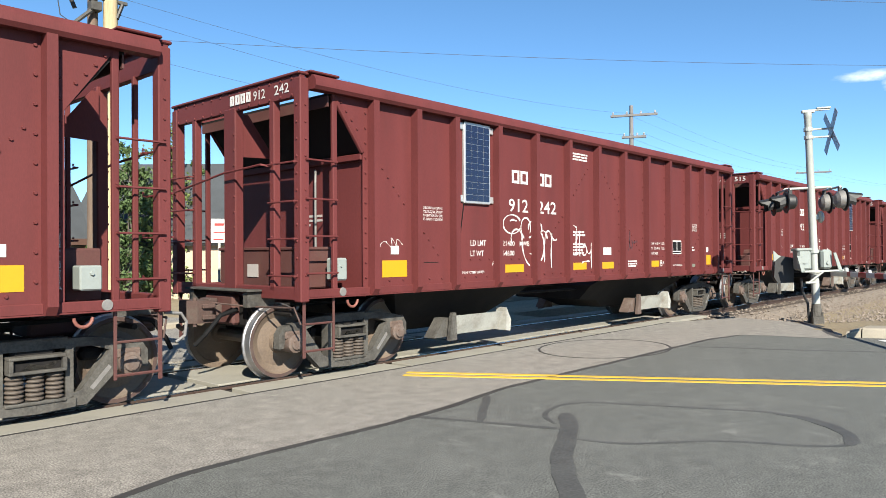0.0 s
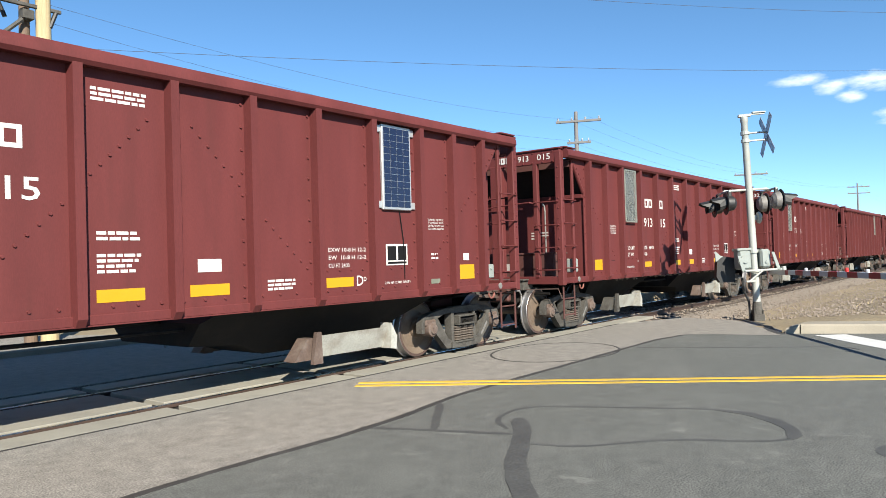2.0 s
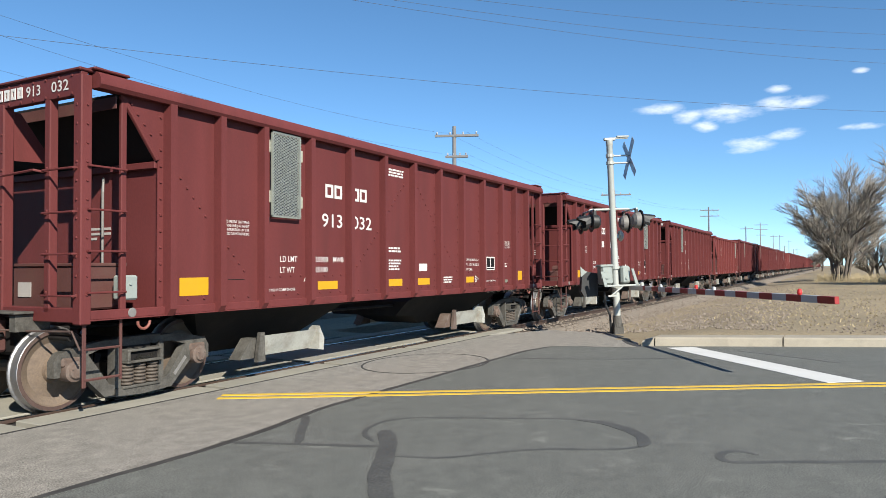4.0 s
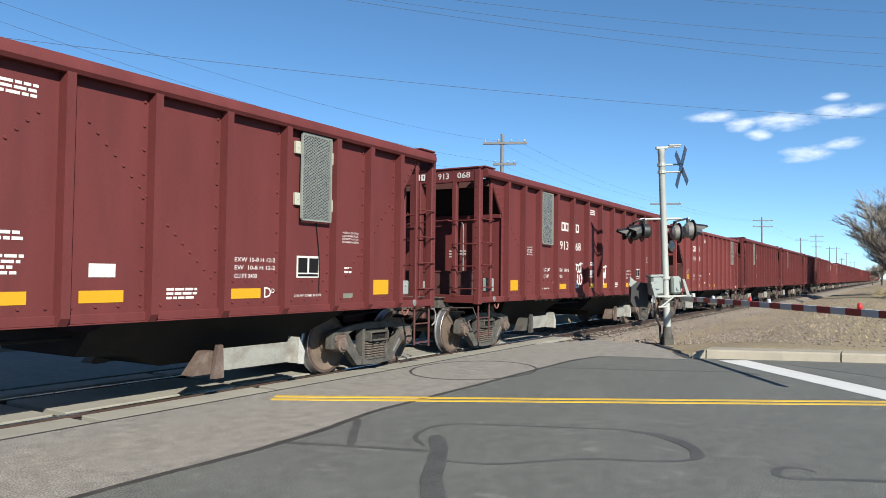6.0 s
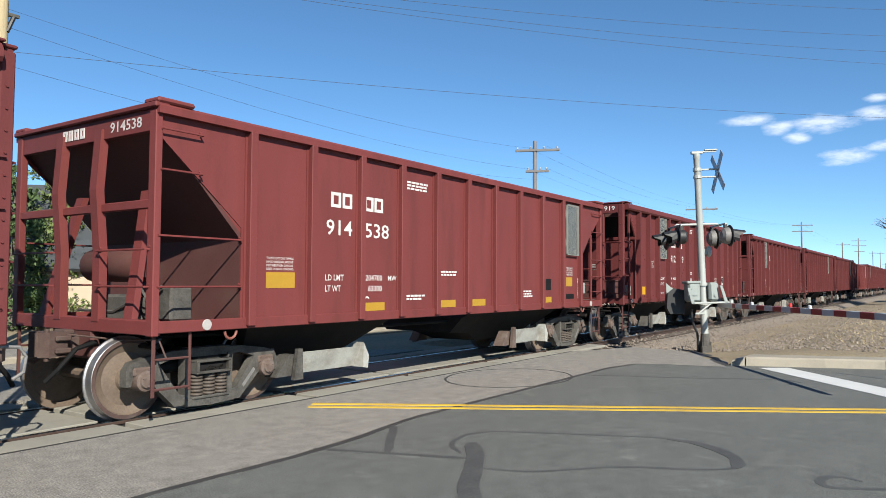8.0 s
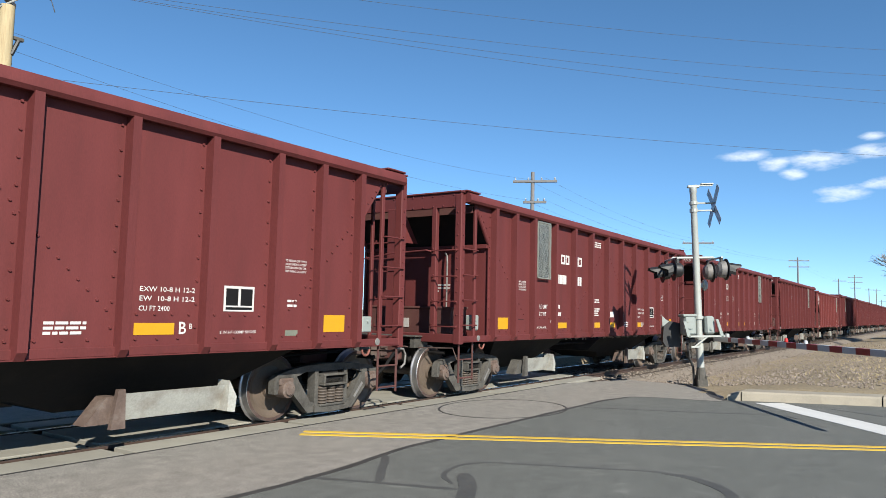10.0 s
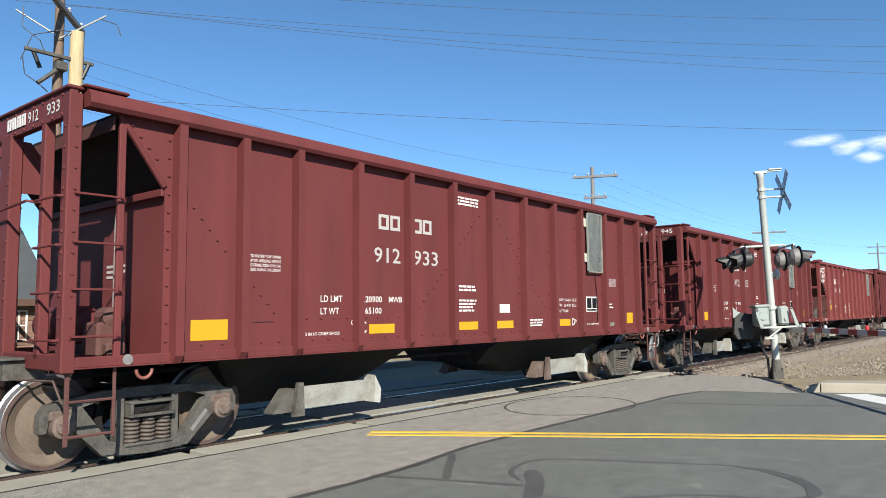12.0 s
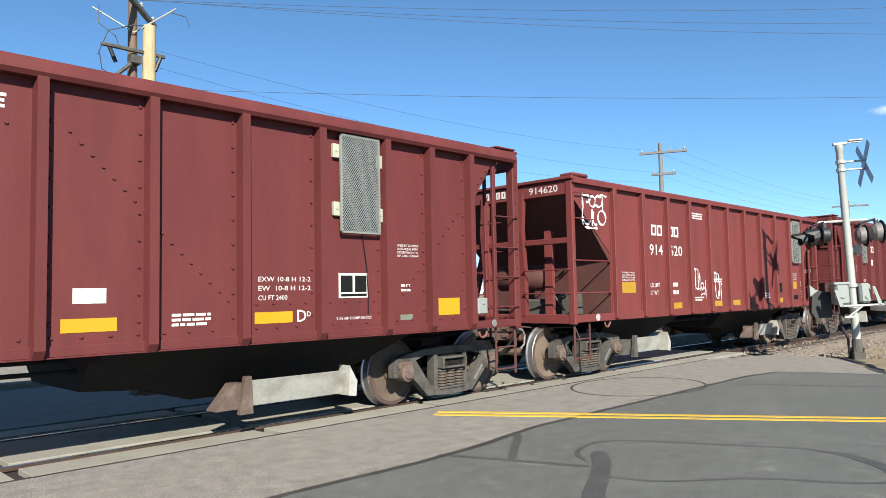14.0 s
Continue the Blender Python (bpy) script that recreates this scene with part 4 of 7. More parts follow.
def add_panel(car, x0, kind, z0=2.28, z1=3.48):
    """A box fixed over the side sheet: a solar module, or one behind an expanded-metal guard."""
    w = 0.62
    x0 += 0.04 if x0 < 0 else 0.12
    y = -SIDE - 0.05
    if kind == "solar":
        p = part("solar_panel", Shape().box(x0, x0 + w, y, -SIDE, z0, z1, 0.01), "alu", car, "dark blue solar panel in an aluminium frame")
        s = Shape()
        for i in range(4):
            for j in range(12):
                s.box(x0 + 0.035 + i * 0.139, x0 + 0.035 + i * 0.139 + 0.132, y - 0.004, y, z0 + 0.04 + j * 0.0935, z0 + 0.04 + j * 0.0935 + 0.088)
        tagged(part("cell_grid", s, "cell", p), kind="stuff")
        for xa in (x0 - 0.1, x0 + w):
            part("bracket", Shape().box(xa, xa + 0.1, y + 0.02, -SIDE, z1 - 0.12, z1 - 0.02, 0.006), "alu", p)
            part("bracket", Shape().box(xa, xa + 0.1, y + 0.02, -SIDE, z0 + 0.02, z0 + 0.12, 0.006), "alu", p)
    else:
        p = part("solar_panel", Shape().box(x0 + 0.03, x0 + w - 0.03, y, -SIDE, z0 + 0.03, z1 - 0.03, 0.01), "cell", car, "solar panel behind a galvanised expanded-metal guard")
        s = Shape()
        g = y - 0.035
        n, m = 21, 58
        dx, dz = w / n, (z1 - z0) / m
        for i in range(n + 1):
            for j in range(m):
                a = (x0 + i * dx + (0.5 if j % 2 else 0) * dx, g, z0 + j * dz)
                for sgn in (-0.5, 0.5):
                    b = (a[0] + sgn * dx, g, a[2] + dz)
                    if x0 - 0.01 <= min(a[0], b[0]) and max(a[0], b[0]) <= x0 + w + 0.01:
                        t = 0.005
                        s.add([(a[0] - t, g, a[2]), (a[0] + t, g, a[2]), (b[0] + t, g - 0.004, b[2]), (b[0] - t, g - 0.004, b[2])], [(0, 1, 2, 3)])
        part("guard_mesh", s, "mesh", p)
        part("guard_rim", Shape().box(x0, x0 + w, g, g + 0.03, z0, z0 + 0.022).box(x0, x0 + w, g, g + 0.03, z1 - 0.022, z1).box(x0, x0 + 0.022, g, g + 0.03, z0, z1).box(x0 + w - 0.022, x0 + w, g, g + 0.03, z0, z1), "mesh", p)
        for xa in (x0 - 0.085, x0 + w - 0.005):
            for za in ((z1 - 0.36, z0 + 0.16) if xa > x0 else (z1 - 0.3, z0 + 0.2)):
                part("bracket", Shape().box(xa, xa + 0.09, y, -SIDE, za, za + 0.17, 0.006).dome((xa + 0.045, y, za + 0.085), 0.014, (0, -1, 0)), "bracket", p)
    if z1 > 3.4:
        part("cable", Shape().tube([(x0 + 0.02 if x0 < 0 else x0 + w - 0.25, -SIDE - 0.02, z0), (x0 - 0.06 if x0 < 0 else x0 + w - 0.18, -SIDE - 0.02, z0 - 0.42), (x0 - 0.08 if x0 < 0 else x0 + w - 0.16, -SIDE - 0.015, z0 - 0.75), (x0 - 0.05 if x0 < 0 else x0 + w - 0.16, -SIDE - 0.012, z0 - 0.98)], 0.007, 6), "black", car)


PRINT = 0.05             # how far the painted marks sit from the ribs' grid


def plate(car, x0, x1, z0, z1, mat, name="reflector", label=""):
    """A thin plate on the near side."""
    key = ("plate", round(x1 - x0, 3), round(z1 - z0, 3), mat)
    me = shared(key, lambda: Shape().box(0, x1 - x0, -0.004, 0.0, 0, z1 - z0).mesh(name, mat))
    return part(name, me, None, car, label, pose(x0 + PRINT, -SIDE, z0))


def text_lines(car, x, z, w, rows, gap=0.062, h=0.034, mat="paint"):
    """Small print that cannot be read: plain bars."""
    s = Shape()
    rnd = random.Random(int((x * 37 + z * 11) * 100))
    for r in range(rows):
        k = w * rnd.uniform(0.82, 1.0)
        a = 0.0
        while a < k - 0.03:
            l = min(rnd.uniform(0.05, 0.13), k - a)
            s.box(a, a + l, -0.003, 0, -r * gap - h, -r * gap)
            a += l + 0.018
    return part("small_print", s, mat, car, m=pose(x + PRINT, -SIDE, z))


def add_end_gear(car, e, gear):
    """Brake gear on the platform under the slope sheet at the end e."""
    if gear == "box":
        b = part("equipment_box", Shape().box(e * 5.98, e * 6.5, -1.15, 0.75, 1.12, 1.62, 0.02).box(e * 5.96, e * 6.52, -1.17, 0.77, 1.60, 1.64, 0.008), "car_inner", car, "dull red equipment box on the end platform")
        part("label_plate", Shape().box(e * 6.505, e * 6.512, -0.2, 0.05, 1.25, 1.42), "grey_paint", b)
        part("white_case", Shape().box(e * 6.02, e * 6.24, -1.44, -1.28, 1.22, 1.5, 0.02).dome((e * 6.13, -1.44, 1.4), 0.02, (0, -1, 0)), "white_box", car, "pale enamel steel case")
    else:
        part("air_reservoir", Shape().lathe([(0.02, -0.62), (0.15, -0.58), (0.2, -0.5), (0.205, -0.1), (0.2, 0.35), (0.15, 0.43), (0.02, 0.47)], 18, "y", (e * 6.2, -0.15, 1.42)), "car", car, "red painted air reservoir", smooth=True)
        v = part("brake_valve", Shape().box(e * 6.05, e * 6.35, -1.25, -0.9, 1.1, 1.45, 0.03).lathe([(0.02, -0.12), (0.1, -0.1), (0.1, 0.1), (0.02, 0.12)], 12, "y", (e * 6.2, -1.15, 1.5)).box(e * 6.1, e * 6.3, -1.35, -1.15, 1.12, 1.25, 0.02), "car_inner", car, "dusty brake valve casting")
        part("air_pipe", Shape().tube([(e * 6.2, -0.7, 1.4), (e * 6.4, -0.8, 1.3), (e * 6.45, -0.6, 1.15), (e * 6.3, 0.1, 1.12), (e * 6.2, 0.6, 1.2)], 0.018, 6).tube([(e * 6.3, -1.0, 1.3), (e * 6.5, -0.7, 1.22), (e * 6.5, 0.3, 1.25)], 0.014, 6), "car_inner", v)
        part("hand_brake", Shape().lathe([(0.25, -0.012), (0.28, -0.012), (0.28, 0.012), (0.25, 0.012)], 20, "x", (e * 6.62, 0.85, 1.75)).rod((e * 6.62, 0.6, 1.75), (e * 6.62, 1.1, 1.75), 0.012).rod((e * 6.62, 0.85, 1.5), (e * 6.62, 0.85, 2.0), 0.012).box(e * 6.35, e * 6.6, 0.72, 1.0, 1.5, 1.9, 0.03), "under", car, "dark hand-brake wheel and housing")


def add_coupler(car, e, x1):
    part("coupler", Shape().box(e * (x1 - 0.75), e * (x1 - 0.28), -0.08, 0.08, 0.76, 0.92, 0.02).prism([(e * (x1 - 0.32), -0.16), (e * (x1 - 0.3), 0.17), (e * (x1 - 0.08), 0.2), (e * (x1 - 0.005), 0.1), (e * (x1 - 0.09), 0.05), (e * (x1 - 0.09), -0.03), (e * (x1 - 0.02), -0.08), (e * (x1 - 0.1), -0.18)], "z", 0.70, 0.98).box(e * (x1 - 0.34), e * (x1 - 0.16), -0.215, -0.16, 0.74, 0.80, 0.012).box(e * (x1 - 0.34), e * (x1 - 0.16), -0.215, -0.16, 0.88, 0.94, 0.012).rod((e * (x1 - 0.1), -0.12, 0.66), (e * (x1 - 0.1), -0.12, 1.02), 0.028, 8).box(e * (x1 - 0.42), e * (x1 - 0.3), -0.13, 0.13, 0.94, 1.0, 0.015), "sill_grime", car, "rusty knuckle coupler")
    part("striker", Shape().box(e * (x1 - 0.74), e * (x1 - 0.64), -0.55, 0.55, 0.84, 1.0, 0.01), "car_inner", car, "grimy red-brown striker casting")
    if e > 0:
        part("release_lever", Shape().tube([(e * (x1 - 0.68), -1.4, 0.97), (e * (x1 - 0.5), -1.4, 0.95), (e * (x1 - 0.44), -1.4, 0.86), (e * (x1 - 0.46), -1.4, 0.72), (e * (x1 - 0.56), -1.4, 0.66)], 0.017, 8), "hose", car, "pale bent release lever")
    part("draft_box", Shape().box(e * 5.9, e * (x1 - 0.55), -0.24, 0.24, 0.70, 1.02, 0.03).box(e * (x1 - 0.62), e * (x1 - 0.5), -0.34, 0.34, 0.66, 1.04, 0.03), "car_inner", car)
    part("air_hose", Shape().tube([(e * (x1 - 0.55), -0.36, 0.86), (e * (x1 - 0.3), -0.38, 0.8), (e * (x1 - 0.12), -0.34, 0.58), (e * (x1 - 0.02), -0.26, 0.45)], 0.028, 8), "black", car)
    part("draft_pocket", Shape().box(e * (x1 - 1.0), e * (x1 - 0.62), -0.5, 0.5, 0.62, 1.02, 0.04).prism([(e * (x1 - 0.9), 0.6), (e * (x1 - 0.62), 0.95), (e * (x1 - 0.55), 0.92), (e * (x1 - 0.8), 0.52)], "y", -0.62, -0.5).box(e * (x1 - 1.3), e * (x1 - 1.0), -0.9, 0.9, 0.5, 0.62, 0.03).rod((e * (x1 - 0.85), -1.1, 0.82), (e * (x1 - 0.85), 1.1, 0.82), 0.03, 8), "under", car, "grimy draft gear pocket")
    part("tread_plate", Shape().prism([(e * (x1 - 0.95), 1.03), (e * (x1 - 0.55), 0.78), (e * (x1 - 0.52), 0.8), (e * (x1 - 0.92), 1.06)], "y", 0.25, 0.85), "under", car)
    part("brake_hose", Shape().tube([(e * (x1 - 0.7), 0.3, 0.95), (e * (x1 - 0.4), 0.42, 0.7), (e * (x1 - 0.15), 0.3, 0.6), (e * (x1 - 0.02), 0.15, 0.66)], 0.03, 8), "chute_dark", car)
    part("cut_lever", Shape().tube([(e * (x1 - 0.72), -1.45, 0.72), (e * (x1 - 0.66), -1.4, 0.92), (e * (x1 - 0.6), -0.6, 0.9), (e * (x1 - 0.3), -0.15, 0.95)], 0.012, 6), "sill_grime", car)


def add_steps(car, e, xa, xb):
    """The stirrup below the end ladder on each side."""
    for sy in (-1, 1):
        y = sy * 1.46
        part("step", Shape().box(e * xa - 0.022, e * xa + 0.022, y - 0.01, y + 0.01, 0.32, 1.05, 0.004).box(e * xb - 0.016, e * xb + 0.016, y - 0.012, y + 0.012, 0.36, 1.05, 0.004).rod((e * xa, y, 0.4), (e * xb, y, 0.4), 0.016, 6).rod((e * xa, y, 0.72), (e * xb, y, 0.72), 0.014, 6), "car_inner", car, "steel step below the ladder")


def add_underframe(car, half, bays):
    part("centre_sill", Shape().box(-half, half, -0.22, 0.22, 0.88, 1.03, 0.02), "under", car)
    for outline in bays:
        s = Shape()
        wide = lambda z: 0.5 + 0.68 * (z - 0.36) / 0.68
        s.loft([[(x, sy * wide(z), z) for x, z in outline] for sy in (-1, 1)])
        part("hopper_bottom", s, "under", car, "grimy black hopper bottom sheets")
    for x0, x1, gate in ((-3.75, -2.4, 0), (2.25, 3.7, 1)):
        for sy in (-1, 1):
            m = pose(0, 0, 0) if sy < 0 else Matrix.Diagonal((1, -1, 1, 1))
            s = Shape()
            s.loft([[(x0, -1.16, 0.60), (x0, -1.14, 0.60), (x0, -1.0, 0.31), (x0, -1.03, 0.30)], [(x1, -1.16, 0.60), (x1, -1.14, 0.60), (x1, -1.0, 0.31), (x1, -1.03, 0.30)]])
            s.prism([(x1, 0.66), (x1 + 0.12, 0.46), (x1 + 0.10, 0.27), (x1 - 0.02, 0.29)], "y", -1.22, -1.0)
            part("discharge_chute", s, "chute", car, "pale worn steel discharge chute", m)
            s = Shape().prism([(x0 - 0.36, 0.30), (x0 - 0.12, 0.58), (x0, 0.58), (x0 + 0.02, 0.30)], "y", -1.16, -0.95).prism([(x0 - 0.12, 0.25), (x0 - 0.05, 0.66), (x0 + 0.03, 0.66), (x0 + 0.05, 0.25)], "y", -1.26, -1.2)
            part("gate_end", s, "chute_dark" if gate else "cast", car, "", m)
    part("brake_pipe", Shape().tube([(-half, -0.6, 0.9), (-2, -0.7, 0.84), (1.0, -0.7, 0.82), (half, -0.6, 0.9)], 0.025, 6), "under", car)


def base_car_one(gear_left):
    """A riveted open-top hopper with thirteen ribs a side and open ends."""
    car = thing("hopper_car", "oxide-red riveted steel hopper car rolling on the track", "hopper car", "cars of the freight train")
    side = shared("side1", lambda: Shape().prism([(-5.8, 1.06), (5.8, 1.06), (5.8, 2.86), (6.27, 3.5), (6.66, 3.5), (6.66, 3.56), (-6.66, 3.56), (-6.66, 3.5), (-6.27, 3.5), (-5.8, 2.86)], "y", -SIDE, -SIDE + 0.014).mesh("side_sheet", "car"))
    chord = shared("chord1", lambda: Shape().prism([(-1.42, 3.5), (-1.60, 3.49), (-1.63, 3.53), (-1.625, 3.6), (-1.58, 3.66), (-1.5, 3.685), (-1.42, 3.68)], "x", -6.66, 6.66).box(-6.7, -6.25, -1.58, -1.4, 3.68, 3.71, 0.01).box(6.25, 6.7, -1.58, -1.4, 3.68, 3.71, 0.01).mesh("top_chord", "car", True))
    rib = shared("rib1", lambda: Shape().loft([[(-0.058, 0, z), (-0.048, -d, z), (0.048, -d, z), (0.058, 0, z)] for z, d in ((1.02, 0.06), (1.1, 0.12), (3.5, 0.12))]).box(-0.1, 0.1, -0.02, 0, 1.02, 1.12).mesh("rib", "car"))
    riv = shared("riv1", lambda: rivet_shape(1).mesh("rivets", "car"))
    sill = shared("sill1", lambda: Shape().box(-6.76, 6.76, -1.518, -1.45, 1.03, 1.13, 0.008).box(-6.7, 6.7, -1.535, -1.4, 1.02, 1.034, 0.003).mesh("side_sill", "car"))
    for turn in (0, 180):
        m = pose(0, 0, 0, 0, 0, turn)
        part("side_sheet", side, None, car, "", m)
        part("top_chord", chord, None, car, "", m)
        tagged(part("rivets", riv, None, car, "", m), kind="stuff")
        part("side_sill", sill, None, car, "", m)
        for r in RIBS:
            for x in ((r,) if r == 0 else (-r, r)):
                part("rib", rib, None, car, "", m @ pose(x, -SIDE, 0))
    for e in (-1, 1):
        part("end_wall", Shape().box(e * 5.74, e * 5.76, -1.47, 1.47, 1.0, 2.8).box(e * 5.76, e * 5.83, -1.47, 1.47, 2.74, 2.82, 0.006), "car", car, "dusty red end wall of the hopper")
        # near-black instead of car red: the overhang's shade is put into the colour
        part("slope_sheet", Shape().loft([[(e * 5.76, y, 2.8), (e * 6.29, y, 3.47), (e * 6.36, y, 3.47), (e * 6.36, y, 3.5), (e * 6.27, y, 3.5), (e * 5.72, y, 2.82)] for y in (-1.47, 1.47)]), "under", car, "slope sheet coloured near-black for the shade beneath it")
        part("inner_slope", Shape().loft([[(e * 5.70, y, 2.5), (e * 4.2, y, 1.05), (e * 4.17, y, 1.07), (e * 5.68, y, 2.54)] for y in (-1.45, 1.45)]), "car_inner", car)
        s = Shape().box(e * 6.72, e * 6.8, -1.5, 1.5, 3.40, 3.66, 0.006).box(e * 6.66, e * 6.83, -1.52, 1.52, 3.655, 3.69, 0.01)
        for k in range(13):
            s.dome((e * 6.8, -1.35 + k * 0.225, 3.62), 0.018, (e, 0, 0))
            s.dome((e * 6.8, -1.35 + k * 0.225, 3.43), 0.018, (e, 0, 0))
        part("end_top_plate", s, "car", car)
        part("slope_lip", Shape().box(e * 6.34, e * 6.36, -1.47, 1.47, 3.34, 3.47), "car_inner", car)
        part("end_sill", Shape().box(e * 6.68, e * 6.8, -1.495, 1.495, 1.004, 1.16, 0.01).box(e * 5.75, e * 6.7, -1.46, -1.1, 1.04, 1.07).box(e * 5.75, e * 6.7, 1.1, 1.46, 1.04, 1.07).box(e * 5.75, e * 6.3, -1.1, 1.1, 1.04, 1.07), "car", car)
        part("cross_walk", Shape().box(e * 6.82, e * 7.04, -0.75, 0.75, 1.09, 1.115, 0.005).box(e * 6.6, e * 7.0, -0.7, -0.6, 0.9, 1.08).box(e * 6.6, e * 7.0, 0.6, 0.7, 0.9, 1.085), "cast", car, "grey steel running board over the coupler")
        for sy in (-1, 1):
            s = Shape().box(e * 6.68, e * 6.812, sy * 1.39, sy * 1.526, 0.985, 3.62, 0.012)
            for k in range(11):
                s.dome((e * 6.812, sy * 1.455, 1.3 + k * 0.2), 0.016, (e, 0, 0))
                s.dome((e * 6.74, sy * 1.526, 1.3 + k * 0.2), 0.016, (0, sy, 0))
            part("corner_post", s, "car", car)
            part("ladder_post", Shape().box(e * 6.23, e * 6.30, sy * 1.45, sy * 1.5, 1.1, 3.5, 0.008), "car", car)
            part("end_post", Shape().box(e * 6.7, e * (6.8 if e < 0 else 6.76), sy * 0.88, sy * (0.98 if e < 0 else 0.93), 1.1, 3.42, 0.01), "car", car)
            if e < 0:
                part("edge_tube", Shape().rod((e * 5.8, sy * 1.475, 2.84), (e * 6.29, sy * 1.475, 3.5), 0.035, 8), "car", car)
            for z in (1.32, 1.76, 2.2, 2.66):
                rung(car, (e * 6.27, sy * 1.49, z), (e * 6.74, sy * 1.49, z), (0, sy * 0.06, 0))
                rung(car, (e * 6.8, sy * 0.93, z - 0.03), (e * 6.8, sy * 1.46, z - 0.03), (e * 0.06, 0, 0))
        half = 0.14 if e < 0 else 0.07
        s = Shape().box(e * 6.68, e * 6.81, -half, half, 0.95, 3.45, 0.015)
        for k in range(9):
            s.dome((e * 6.81, 0.03 - half, 1.5 + k * 0.2), 0.016, (e, 0, 0))
        part("centre_post", s, "car", car)
        part("gusset", Shape().prism([(e * 6.68, 3.38), (e * 6.6, 3.38), (e * 6.18, 2.84), (e * 6.68, 2.82)], "y", -0.12, -0.105), "car", car)
        part("end_rail", Shape().tube([(e * 6.8, -0.9, 2.62), (e * 6.9, -0.85, 2.64), (e * 6.9, 0, 2.6), (e * 6.9, 1.35, 2.42), (e * 6.8, 1.45, 2.4)], 0.014, 6), "car", car)
        add_coupler(car, e, 7.48)
        add_steps(car, e, 6.72, 6.27)
        part("tow_loop", Shape().tube([(e * (5.97 + 0.085 * math.cos(a)), -1.47, 0.98 - 0.09 * math.sin(a)) for a in (i * math.pi / 8 for i in range(9))], 0.017, 8), "orange", car, "orange-red cast towing loop")
        part("tag_disc", Shape().lathe([(0.005, -0.008), (0.05, -0.008), (0.055, 0)], 16, "y", (e * 6.17, -1.524, 1.085)), "hose", car, "round pale tag")
        add_truck(car, e * 5.69)
    add_end_gear(car, -1, gear_left)
    part("pipe", Shape().tube([(-5.88, -0.62, 1.6), (-5.88, -0.62, 2.5), (-5.86, -0.6, 2.62), (-5.8, -0.52, 2.68)], 0.016, 8), "hose", car, "pale thin upright pipe")
    for k, (z, w) in enumerate(((2.05, 0.42), (1.99, 0.42), (1.93, 0.16))):
        part("small_print", Shape().box(-5.766, -5.762, -0.2 - w, -0.2, z, z + 0.03), "grey_paint", car)
    part("white_case", Shape().box(5.97, 6.18, -1.40, -1.2, 1.22, 1.455, 0.015).dome((6.08, -1.40, 1.38), 0.025, (0, -1, 0)), "white_box", car, "pale enamel steel case")
    part("equipment_box", Shape().box(5.9, 6.3, -1.1, 0.5, 1.1, 1.62, 0.02), "car_inner", car, "dull red equipment box on the end platform")
    add_underframe(car, 6.5, [[(-4.95, 1.04), (-4.25, 0.38), (-2.5, 0.38), (-1.7, 0.92), (-1.55, 1.04)], [(0.85, 1.04), (0.6, 0.9), (0.62, 0.62), (1.4, 0.56), (1.9, 0.38), (3.75, 0.38), (4.95, 1.04)]])
    for x0, x1, z1 in ((-5.52, -5.06, 1.46), (-2.84, -2.34, 1.365), (-0.87, -0.37, 1.365), (0.15, 0.65, 1.365), (2.13, 2.62, 1.365), (4.99, 5.41, 1.47)):
        plate(car, x0, x1, 1.24, z1, "yellow", "reflector", "yellow reflective strip")
    plate(car, 0.25, 0.55, 1.5, 1.64, "paint", "stencil_plate", "white stencil plate")
    plate(car, -4.72, -4.42, 1.42, 1.428, "under", "slot")
    plate(car, 4.28, 4.5, 1.2, 1.27, "plate_green", "data_plate", "small dull green-grey data plate")
    common_print(car)
    return car


